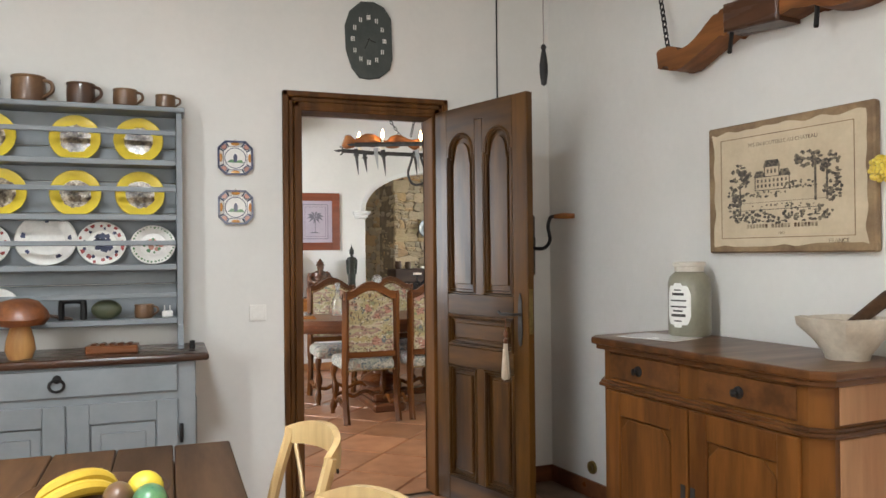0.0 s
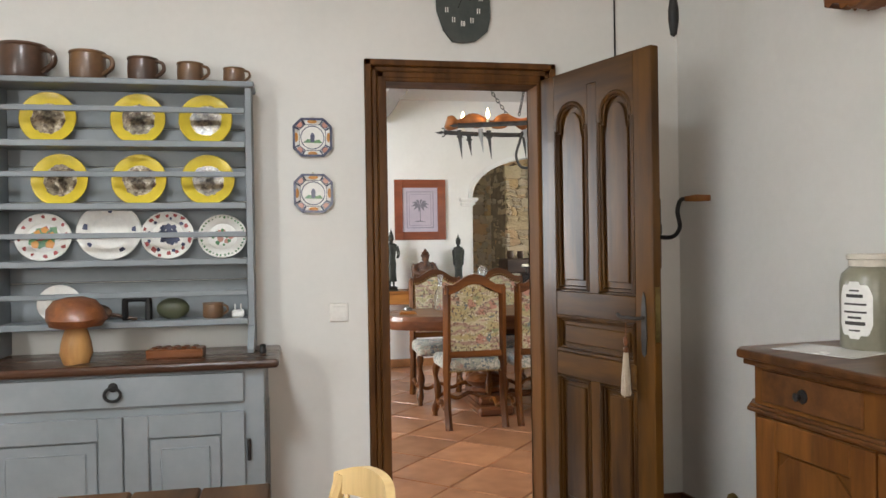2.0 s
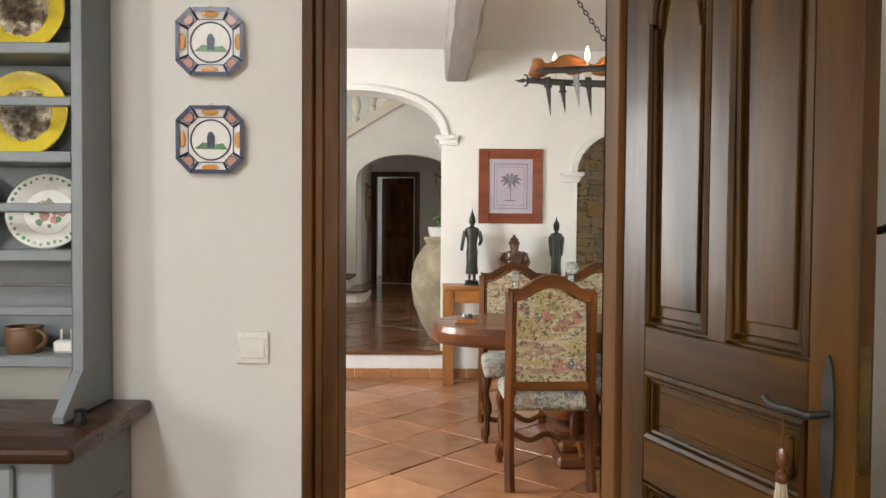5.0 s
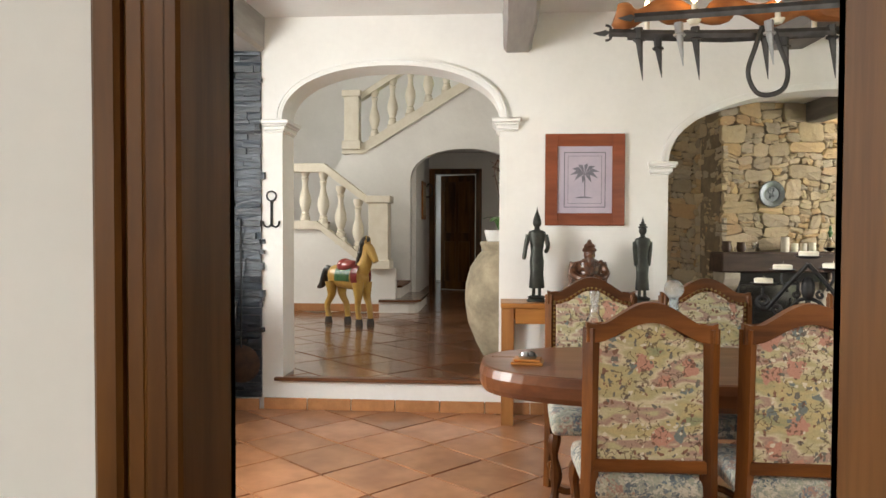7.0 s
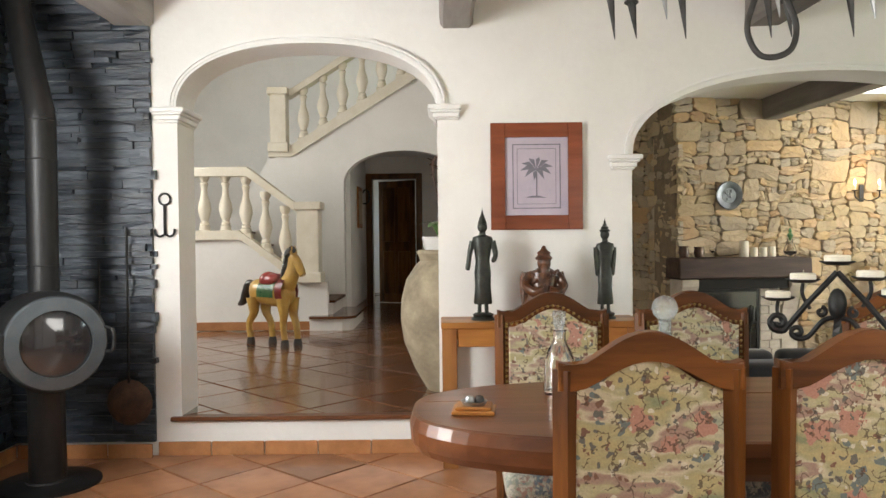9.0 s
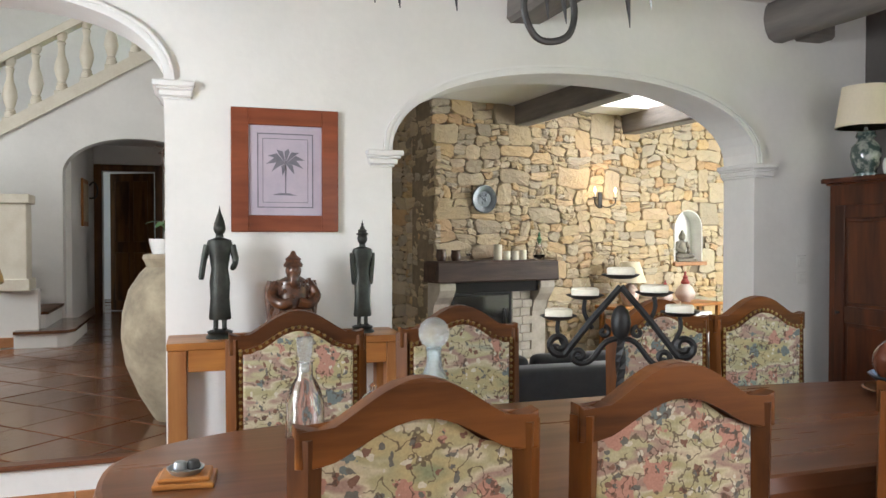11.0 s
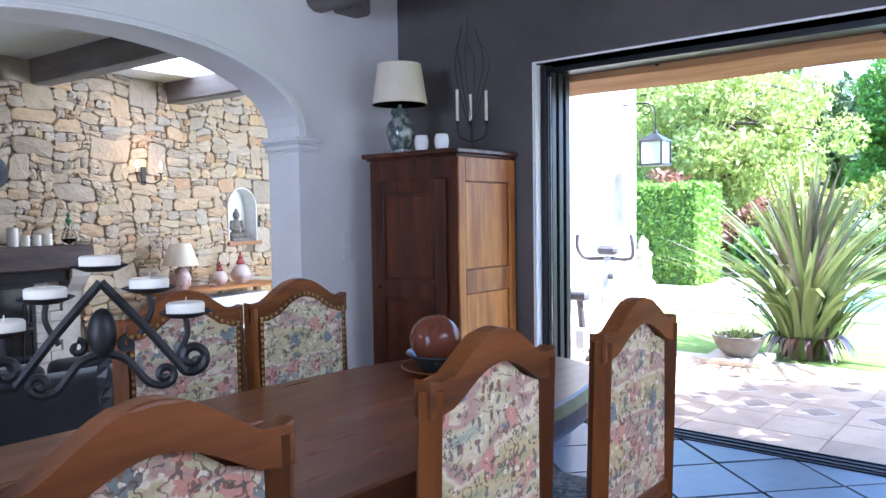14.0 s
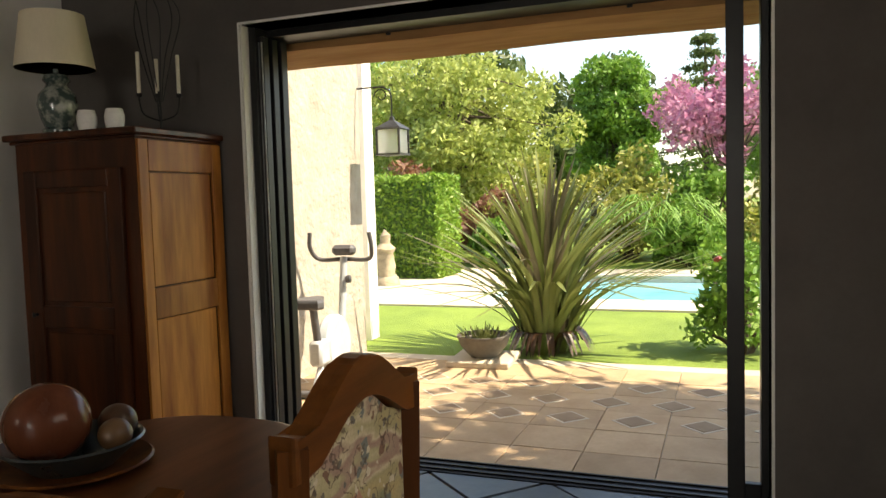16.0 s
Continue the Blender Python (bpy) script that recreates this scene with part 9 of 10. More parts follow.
setting("roof_main", bm, M["terracotta"], "plain roof slab closing the house", "roof")

# leaf material: each leaf its own shade, light passing through


def leafy(name, dark, bright, trans=0.35):
    m = bpy.data.materials.new(name)
    m.use_nodes = True
    N, L = m.node_tree.nodes, m.node_tree.links
    p = N["Principled BSDF"]
    g = N.new("ShaderNodeNewGeometry")
    r = N.new("ShaderNodeValToRGB")
    r.color_ramp.elements[0].color, r.color_ramp.elements[1].color = (*dark, 1), (*bright, 1)
    L.new(g.outputs["Random Per Island"], r.inputs[0])
    L.new(r.outputs[0], p.inputs["Base Color"])
    p.inputs["Roughness"].default_value = 0.5
    t = N.new("ShaderNodeBsdfTranslucent")
    L.new(r.outputs[0], t.inputs["Color"])
    mix = N.new("ShaderNodeMixShader")
    mix.inputs[0].default_value = trans
    L.new(p.outputs[0], mix.inputs[1])
    L.new(t.outputs[0], mix.inputs[2])
    L.new(mix.outputs[0], N["Material Output"].inputs["Surface"])
    return m


def leaf_cloud(clumps, n, size, seed):
    """Small folded leaves spread through the shells of many clumps."""
    rs = np.random.RandomState(seed)
    w = np.array([r ** 2 for _, r in clumps])
    pick = rs.choice(len(clumps), n, p=w / w.sum())
    c = np.array([tuple(q) for q, _ in clumps])[pick]
    r = np.array([q for _, q in clumps])[pick]
    d = rs.normal(size=(n, 3))
    d /= np.linalg.norm(d, axis=1)[:, None]
    pos = c + d * (r * rs.uniform(0.45, 1.05, n))[:, None] * np.array([1, 1, 0.8])
    a = rs.normal(size=(n, 3)) + np.array([0, 0, 0.3])
    a /= np.linalg.norm(a, axis=1)[:, None]
    b = np.cross(a, rs.normal(size=(n, 3)))
    b /= np.linalg.norm(b, axis=1)[:, None]
    s = (size * rs.uniform(0.6, 1.3, n))[:, None]
    v = np.stack([pos - a * s, pos + b * s * 0.45, pos + a * s, pos - b * s * 0.45], 1).reshape(-1, 3)
    f = np.arange(n * 4).reshape(-1, 4)
    return v, f


def crown(name, clumps, n, size, material, parent, seed):
    v, f = leaf_cloud(clumps, n, size, seed)
    me = bpy.data.meshes.new(name)
    me.from_pydata(v.tolist(), [], f.tolist())
    me.materials.append(material)
    ob = new(name, me)
    ob.parent = parent
    return ob


def tree(name, x, y, h, r, base, material, label, category="tree", n=7000, size=0.12, seed=1, trunk_r=0.16, clump=0.30, squash=1.0, density=26):
    T = thing(name, label, category, pose(x, y, -0.07))
    q = random.Random(seed)
    bm = bmnew()
    top = Vector((q.uniform(-0.3, 0.3), q.uniform(-0.3, 0.3), h * 0.75))
    trunk = curve_pts([(0, 0, -0.1), (q.uniform(-0.1, 0.1), q.uniform(-0.1, 0.1), h * 0.3), top], 6)
    tube(bm, trunk, [trunk_r * (1 - 0.75 * i / (len(trunk) - 1)) for i in range(len(trunk))], 8)
    clumps = []
    cz = (base + h) / 2
    for i in range(density):
        d = Vector((q.gauss(0, 1), q.gauss(0, 1), q.gauss(0, 1))).normalized() * q.uniform(0.35, 0.95)
        p = Vector((d.x * r * squash, d.y * r, cz + d.z * (h - base) / 2))
        clumps.append((p, r * clump * q.uniform(0.6, 1.25)))
        a = trunk[q.randint(len(trunk) // 3, len(trunk) - 1)]
        mid = a.lerp(p, 0.5) + Vector((q.uniform(-0.2, 0.2), q.uniform(-0.2, 0.2), q.uniform(0, 0.3)))
        tube(bm, curve_pts([a, mid, p], 4), [trunk_r * 0.35 * (1 - 0.9 * k / 8) for k in range(9)], 5)
    part("trunk", bm, M["bark"], T)
    crown("crown", clumps, n, size, material, T, seed)
    return T


M["bark"] = mat("bark", (0.12, 0.09, 0.065), (0.07, 0.052, 0.04), 0.9, 0, 8, (1, 1, 0.3), 0.25, 30, 0.8, 25, 0.02)
L1 = leafy("leaf_pale", (0.26, 0.33, 0.07), (0.50, 0.55, 0.17))
L2_ = leafy("leaf_bright", (0.10, 0.23, 0.03), (0.26, 0.44, 0.08))
L3 = leafy("leaf_redbud", (0.40, 0.13, 0.25), (0.62, 0.32, 0.46))
L4 = leafy("leaf_dark", (0.05, 0.085, 0.025), (0.12, 0.17, 0.05))
L5 = leafy("leaf_olive", (0.20, 0.24, 0.045), (0.42, 0.41, 0.10))
L6 = leafy("leaf_red_tip", (0.16, 0.05, 0.03), (0.34, 0.20, 0.12))
L7 = leafy("leaf_hedge", (0.12, 0.25, 0.03), (0.30, 0.45, 0.07))
tree("garden_tree", 21, 8.1, 5.8, 3.3, 0.8, L1, "broad pale green tree with airy spring leaves", n=34000, size=0.085, seed=3, density=85, clump=0.22)
tree("garden_tree", 23.5, 13.5, 7.5, 3.6, 1.0, L2_, "leafy green tree behind the hedge", n=22000, size=0.10, seed=4, density=60)
tree("bright_tree", 26, 4.2, 6.1, 1.9, 0.8, L2_, "bright green rounded deciduous tree", n=22000, size=0.09, seed=5, density=60, clump=0.26)
tree("redbud_tree", 19, 1.2, 4.15, 1.8, 1.9, L3, "redbud tree covered in magenta blossom", n=4200, size=0.085, seed=6, density=40, clump=0.24, trunk_r=0.1)
tree("garden_tree", 27, -1.5, 5.6, 2.6, 0.8, L2_, "green tree behind the blossom", n=12000, size=0.12, seed=7, density=40)
for i, (x, y, h, r) in enumerate(((40, 24, 11, 5.5), (42, 15, 11.5, 5), (46, 8.5, 9, 4.5), (44, -3, 7.5, 4.5), (38, 32, 10, 5))):
    tree("woodland_tree", x, y, h, r, 0.5, L4, "dark green woodland tree at the garden edge", n=6000, size=0.3, seed=20 + i, density=40, trunk_r=0.25)
# layered conifer
T = thing("cedar_tree", "tall dark layered conifer above the trees", "tree", pose(60, 2.7, -0.07))
bm = bmnew()
tube(bm, [(0, 0, 0), (0, 0, 13.2)], [0.35, 0.04], 8)
q = random.Random(9)
cl = []
for k in range(11):
    z = 2.6 + k
    rad = 4.2 * (1 - k / 12)
    for a in range(9):
        an = 6.283 * a / 9 + q.random()
        p = Vector((rad * math.cos(an), rad * math.sin(an), z - 0.3))
        tube(bm, [(0, 0, z), p], [0.08, 0.02], 4)
        for t in (0.35, 0.6, 0.85, 1.0):
            cl.append((Vector((0, 0, z)).lerp(p, t), 0.42))
part("trunk", bm, M["bark"], T)
v, f = leaf_cloud(cl, 7000, 0.16, 9)
me = bpy.data.meshes.new("crown")
me.from_pydata(v.tolist(), [], f.tolist())
me.materials.append(L4)
new("crown", me).parent = T


def shrub(name, x, y, r, h, material, label, n=2600, size=0.07, seed=1, squash=1.0):
    T = thing(name, label, "shrub", pose(x, y, -0.07))
    q = random.Random(seed)
    bm = bmnew()
    clumps = []
    for i in range(22):
        a, d = q.uniform(0, 6.283), q.uniform(0.1, 0.85)
        p = Vector((r * d * math.cos(a) * squash, r * d * math.sin(a), h * q.uniform(0.2, 0.9) * (1.1 - 0.5 * d)))
        clumps.append((p, r * q.uniform(0.22, 0.42)))
        tube(bm, curve_pts([(p.x * 0.15, p.y * 0.15, 0), (p.x * 0.5, p.y * 0.5, p.z * 0.6), p], 3), [0.03 * (1 - 0.12 * k) for k in range(7)], 5)
    part("stems", bm, M["bark"], T)
    crown("crown", clumps, n, size, material, T, seed)
    return T


for i, (x, y, r, h, mt, lab) in enumerate(((17.2, 8.0, 1.2, 2.2, L6, "photinia shrub with red new growth"), (17.5, 6.3, 1.1, 2.0, L6, "photinia shrub with red new growth"), (17.0, 4.8, 1.3, 2.3, L5, "rounded yellow-green garden shrub"), (17.8, 3.2, 1.3, 2.4, L5, "rounded yellow-green garden shrub"),
                                           (18.0, 1.6, 1.3, 2.2, L2_, "dense green garden shrub"), (17.6, 0.1, 1.2, 2.0, L5, "rounded yellow-green garden shrub"), (17.4, -1.4, 1.2, 2.2, L2_, "dense green garden shrub"), (17.0, 9.6, 1.3, 2.4, L2_, "dense green garden shrub"), (16.4, 5.6, 0.7, 1.1, L2_, "low green shrub by the pool"), (16.3, 1.9, 0.8, 1.0, L2_, "low green shrub by the pool"))):
    shrub("garden_shrub", x, y, r, h, mt, lab, 3000, 0.085, 40 + i)
shrub("rose_bush", 8.25, 1.12, 0.50, 1.12, L2_, "leafy rose bush beside the terrace", 2200, 0.045, 60)
rb = thing("rose_flower", "pink rose bloom on the bush", "flower", pose(7.98, 1.33, 0.76))
bm = bmnew()
for k in range(5):
    ball(bm, (0.014 * math.cos(k * 1.26), 0.014 * math.sin(k * 1.26), 0.004 * k), (0.024, 0.024, 0.02), 8, 5)
part("bloom", bm, M["ink_red"], rb, smooth=True)

# clipped hedge: a dense box of leaves
HG = thing("hedge", "tall clipped bright green hedge", "hedge", pose(13.5, 5.95, -0.07))
bm = bmnew()
box(bm, 0.1, 0.1, 0, 1.1, 4.9, 1.74)
part("hedge_core", bm, M["leaf"], HG)
rs = np.random.RandomState(12)
n = 15000
u = rs.uniform(0, 1, (n, 3)) * np.array([1.2, 5.0, 1.85])
side = rs.randint(0, 4, n)
u[side == 0, 0] = rs.normal(0.04, 0.035, (side == 0).sum())
u[side == 1, 1] = rs.normal(0.04, 0.035, (side == 1).sum())
u[side == 2, 2] = rs.normal(1.80, 0.035, (side == 2).sum())
u[side == 3, 0] = rs.normal(0.04, 0.05, (side == 3).sum())
a = rs.normal(size=(n, 3))
a /= np.linalg.norm(a, axis=1)[:, None]
b = np.cross(a, rs.normal(size=(n, 3)))
b /= np.linalg.norm(b, axis=1)[:, None]
s = rs.uniform(0.03, 0.06, n)[:, None]
v = np.stack([u - a * s, u + b * s * 0.5, u + a * s, u - b * s * 0.5], 1).reshape(-1, 3)
me = bpy.data.meshes.new("hedge_leaves")
me.from_pydata(v.tolist(), [], np.arange(n * 4).reshape(-1, 4).tolist())
me.materials.append(L7)
new("hedge_leaves", me).parent = HG
bm = bmnew()
lathe(bm, [(0, 0), (0.24, 0), (0.22, 0.10), (0.14, 0.16), (0.16, 0.30), (0.12, 0.50), (0.16, 0.60), (0.08, 0.70), (0.09, 0.82), (0, 0.92)], 16)
shake(bm, 0.04, 5)
solid("garden_statue", bm, M["urn"], "weathered stone garden figure by the hedge", "statue", m=pose(12.6, 6.55, -0.05), smooth=True)

# phormium clump
PH = thing("phormium", "large clump of strap-leaved flax, green and bronze", "plant", pose(7.95, 2.80, -0.07))
M["flax"] = leafy("flax_blade", (0.10, 0.14, 0.035), (0.32, 0.35, 0.13), 0.25)
M["flax_bronze"] = leafy("flax_blade_bronze", (0.10, 0.09, 0.06), (0.22, 0.19, 0.11), 0.2)
q = random.Random(77)
for k in range(210):
    a = q.uniform(0, 6.283)
    lean = q.uniform(0.02, 1.0) ** 0.8
    reach = 1.62 * lean
    top = 1.85 * (1 - 0.48 * lean ** 1.6) * q.uniform(0.75, 1.05)
    b0 = Vector((0.20 * q.random() * math.cos(a), 0.24 * q.random() * math.sin(a), 0))
    tip = Vector((reach * math.cos(a), reach * math.sin(a), top))
    mid = Vector((reach * 0.38 * math.cos(a), reach * 0.38 * math.sin(a), top * 0.62))
    if lean > 0.75 and q.random() < 0.4:
        tip.z -= 0.35
    bm = bmnew()
    blade(bm, b0, tip, mid, q.uniform(0.018, 0.034), 0.3)
    part("blade", bm, M["flax"] if q.random() < 0.7 else M["flax_bronze"], PH, smooth=True)
bm = bmnew()
for k in range(60):
    a = q.uniform(0, 6.283)
    blade(bm, Vector((0.1 * math.cos(a), 0.1 * math.sin(a), 0.02)), Vector((0.45 * math.cos(a), 0.45 * math.sin(a), 0.03)), Vector((0.3 * math.cos(a), 0.3 * math.sin(a), 0.22)), 0.02)
part("dead_foliage", bm, M["stoneware"], PH)
PT = thing("planter_bowl", "shallow grey stone planter bowl", "planter", pose(7.22, 3.16, TZ0 + 0.05))
bm = bmnew()
lathe(bm, [(0, 0), (0.11, 0), (0.13, 0.02), (0.19, 0.09), (0.215, 0.15), (0.225, 0.165), (0.225, 0.185), (0.20, 0.185), (0.19, 0.15), (0, 0.14)], 36)
part("bowl", bm, M["urn_grey"] if "urn_grey" in M else mat("planter_stone", (0.17, 0.155, 0.13), (0.12, 0.108, 0.09), 0.85, 0, 9, fine=0.15, bump=0.4), PT, smooth=True)
bm = bmnew()
for k in range(60):
    a, d = q.uniform(0, 6.283), 0.17 * math.sqrt(q.random())
    blade(bm, Vector((d * math.cos(a), d * math.sin(a), 0.14)), Vector((d * 1.3 * math.cos(a) + q.uniform(-0.05, 0.05), d * 1.3 * math.sin(a), 0.20 + 0.07 * q.random())), Vector((d * 1.1 * math.cos(a), d * 1.1 * math.sin(a), 0.19)), 0.008)
part("sprigs", bm, M["flax"], PT)
bm = bmnew()
box(bm, -0.26, -0.26, 0, 0.26, 0.26, 0.05, 0.008)
solid("paving_slab", bm, M["pool_stone"], "square stone slab under the planter", "slab", m=pose(7.22, 3.16, TZ0, 0, 0, 4))
PA = thing("palm_plant", "low feathery palm by the pool", "plant", pose(15.9, 2.4, -0.07))
for k in range(16):
    a = 6.283 * k / 16 + q.random() * 0.3
    bm = bmnew()
    rib = curve_pts([Vector((0, 0, 0.4)), Vector((0.5 * math.cos(a), 0.5 * math.sin(a), 1.1 + 0.3 * q.random())), Vector((1.2 * math.cos(a), 1.2 * math.sin(a), 0.7 + 0.4 * q.random()))], 7)
    tube(bm, rib, 0.012, 4)
    for i, p in enumerate(rib[3:]):
        for s in (-1, 1):
            sd = Vector((-math.sin(a), math.cos(a), 0)) * s
            blade(bm, p, p + sd * 0.36 + Vector((0.12 * math.cos(a), 0.12 * math.sin(a), -0.16)), p + sd * 0.2, 0.014)
    part("frond", bm, L2_, PA)

# exercise bike
BK = thing("exercise_bike", "white exercise bike with grey handlebars", "exercise bike", pose(6.05, 3.98, TZ0, 0, 0, 6))
M["bike_white"] = mat("bike_white", (0.46, 0.50, 0.53), (0.40, 0.44, 0.47), 0.4, 0, 4, bump=0.02)
M["bike_grey"] = mat("bike_grey", (0.10, 0.10, 0.11), (0.07, 0.07, 0.075), 0.5, 0, 10)
bm = bmnew()
lathe(bm, [(0, -0.06), (0.19, -0.06), (0.22, -0.03), (0.22, 0.03), (0.19, 0.06), (0, 0.06)], 28, Matrix.Translation((0.12, 0, 0.32)) @ Matrix.Rotation(radians(90), 4, "X"))
box(bm, -0.22, -0.05, 0.22, 0.12, 0.05, 0.40, 0.02)
part("housing", bm, M["bike_white"], BK, smooth=True)
bm = bmnew()
tube(bm, [(0.26, 0, 0.30), (0.38, 0, 0.95)], 0.028, 12)
part("handle_post", bm, M["bike_white"], BK, smooth=True)
bm = bmnew()
tube(bm, [(-0.16, 0, 0.38), (-0.22, 0, 0.64)], 0.028, 12)
part("seat_post", bm, M["bike_grey"], BK, smooth=True)
bm = bmnew()
prism(bm, [(-0.36, -0.10), (-0.30, -0.12), (-0.18, -0.05), (-0.08, -0.025), (-0.08, 0.025), (-0.18, 0.05), (-0.30, 0.12), (-0.36, 0.10)], 0.64, 0.71, "z", bevel=0.02)
part("saddle", bm, M["bike_grey"], BK)
bm = bmnew()
tube(bm, curve_pts([(0.30, 0.24, 1.14), (0.32, 0.25, 1.02), (0.38, 0.20, 0.93), (0.40, 0, 0.93), (0.38, -0.20, 0.93), (0.32, -0.25, 1.02), (0.30, -0.24, 1.14)], 6), 0.017, 10)
part("handlebar", bm, M["bike_grey"], BK, smooth=True)
bm = bmnew()
box(bm, 0.34, -0.09, 0.96, 0.44, 0.09, 1.04, 0.025)
part("console", bm, M["bike_grey"], BK)
bm = bmnew()
lathe(bm, [(0, 0), (0.03, 0), (0.03, 0.03), (0, 0.035)], 12, Matrix.Translation((0.345, -0.03, 0.78)) @ Matrix.Rotation(radians(90), 4, "X"))
part("tension_knob", bm, M["bike_grey"], BK)
for x in (-0.25, 0.42):
    bm = bmnew()
    tube(bm, [(x, -0.24, 0.03), (x, 0.24, 0.03)], 0.028, 10)
    part("foot_bar", bm, M["bike_grey"], BK, smooth=True)
bm = bmnew()
tube(bm, [(-0.25, 0, 0.04), (-0.10, 0, 0.24), (0.20, 0, 0.24), (0.42, 0, 0.04)], 0.025, 8)
part("frame", bm, M["bike_white"], BK)

# lantern on a scroll bracket
LN = thing("hanging_lantern", "square glazed lantern on a wrought bracket", "lantern", pose(7.44, 4.03, 1.75))
bm = bmnew()
for sx in (-1, 1):
    for sy in (-1, 1):
        box(bm, sx * 0.105 - 0.008, sy * 0.105 - 0.008, 0, sx * 0.105 + 0.008, sy * 0.105 + 0.008, 0.22)
box(bm, -0.12, -0.12, -0.01, 0.12, 0.12, 0.006)
part("frame", bm, M["iron_grey"], LN)
bm = bmnew()
lathe(bm, [(0.17, 0.22), (0.16, 0.235), (0.03, 0.30), (0.02, 0.33), (0, 0.34)], 4, Matrix.Rotation(radians(45), 4, "Z"))
part("roof", bm, M["iron_grey"], LN)
bm = bmnew()
for s in (-1, 1):
    box(bm, s * 0.10 - 0.002, -0.095, 0.01, s * 0.10 + 0.002, 0.095, 0.215)
    box(bm, -0.095, s * 0.10 - 0.002, 0.01, 0.095, s * 0.10 + 0.002, 0.215)
g = part("pane", bm, glass("frosted_glass", (0.95, 0.95, 0.92), 0.35), LN)
bm = bmnew()
tube(bm, [(0, 0, 0.33), (0, 0, 0.48)], 0.006, 6)
tube(bm, curve_pts([(0, 0, 0.48), (0, 0.02, 0.56), (0, 0.12, 0.60), (0, 0.34, 0.60)], 5), 0.008, 6)
tube(bm, [(0, 0.10 + 0.07 * math.cos(t) * (1 - t / 9), 0.52 + 0.07 * math.sin(t) * (1 - t / 9)) for t in [0.3 * k for k in range(22)]], 0.006, 5)
part("bracket", bm, M["iron"], LN)

# shade tree standing beside the terrace, out of the walk's sight
tree("terrace_tree", 5.9, -2.7, 5.8, 2.5, 3.4, L2_, "tree beside the terrace casting dappled shade", n=8000, size=0.13, seed=31, density=48, clump=0.30, squash=1.0)

# tiles, stones and slate strips, piece by piece


def bevel_block(w, d, h, b=0.006):
    """A low block with chamfered upper edge, top at z = 0."""
    bm = bmnew()
    lo = [bm.verts.new(p) for p in ((-w / 2, -d / 2, -h), (w / 2, -d / 2, -h), (w / 2, d / 2, -h), (-w / 2, d / 2, -h))]
    mi = [bm.verts.new((v.co.x, v.co.y, -b)) for v in lo]
    hi = [bm.verts.new((v.co.x * (1 - 0.7 * b / w), v.co.y * (1 - 0.7 * b / d), 0)) for v in lo]
    for a, c in ((lo, mi), (mi, hi)):
        for i in range(4):
            bm.faces.new((a[i], a[(i + 1) % 4], c[(i + 1) % 4], c[i]))
    bm.faces.new(hi)
    return bm


def tile_field(parent, material, pitch, angle, origin, inside, z, name="tile", gap=0.012, clips=()):
    """Square tiles on a turned grid; those that cross a clip plane (point, outward normal) are cut there."""
    meshes = [finish(name, bevel_block(pitch - gap - random.uniform(0, 0.003), pitch - gap - random.uniform(0, 0.003), 0.014, 0.004), material) for _ in range(4)]
    ca, sa = math.cos(radians(angle)), math.sin(radians(angle))
    k = 0
    for i in range(-40, 41):
        for j in range(-40, 41):
            u, v = (i + 0.5) * pitch, (j + 0.5) * pitch
            x, y = origin[0] + u * ca - v * sa, origin[1] + u * sa + v * ca
            if not inside(x, y):
                continue
            m = pose(x, y, z + random.uniform(-0.0012, 0.0012), random.uniform(-0.2, 0.2), random.uniform(-0.2, 0.2), angle + 90 * (k % 4))
            corners = [m @ Vector((p * pitch / 2, q * pitch / 2, 0)) for p in (-1, 1) for q in (-1, 1)]
            over = [[(c - Vector(co)).dot(Vector(no)) > 0 for c in corners] for co, no in clips]
            if any(all(o) for o in over):
                continue
            if any(any(o) for o in over):
                bm = bmnew()
                bm.from_mesh(meshes[k % 4])
                bmesh.ops.transform(bm, matrix=m, verts=bm.verts[:])
                for co, no in clips:
                    bmesh.ops.bisect_plane(bm, geom=bm.verts[:] + bm.edges[:] + bm.faces[:], plane_co=co, plane_no=no, clear_outer=True)
                if bm.faces:
                    part(name, bm, material, parent)
                else:
                    bm.free()
            else:
                ob = new(name, meshes[k % 4])
                ob.matrix_world = m
                ob.parent = parent
            k += 1
    return k


def in_dining(x, y):
    return -2.95 < x < 3.05 and -0.2 < y < AY + 0.28


tile_field(floor_dining, M["terracotta"], 0.418, 48, (0.252, 1.512), in_dining, 0.0, clips=(((0, 0.062, 0), (0, -1, 0)),))
tile_field(floor_dining, M["slate_floor"], 0.418, 48, (0.252, 1.512), lambda x, y: 3.05 <= x < WX + 0.45 and -0.2 < y < AY + 0.28, 0.0, clips=(((0, 0.102, 0), (0, -1, 0)), ((WX + 0.166, 0, 0), (1, 0, 0))))
tile_field(floor_hall, M["terracotta_hall"], 0.418, 45, (-0.9, 6.0), lambda x, y: -4.9 < x < 0.6 and AY - 0.28 < y < 8.9 or -1.3 < x < 0.3 and 8.9 <= y < 14.6, HZ, clips=(((0, AY + 0.052, 0), (0, -1, 0)), ((0.58, 0, 0), (1, 0, 0))))
tile_field(bpy.data.objects["floor_kitchen"], M["terracotta"], 0.418, 0, (0, 0), lambda x, y: -2.85 < x < kwall(y) - 0.22 and -5.3 < y < -0.1, 0.0)


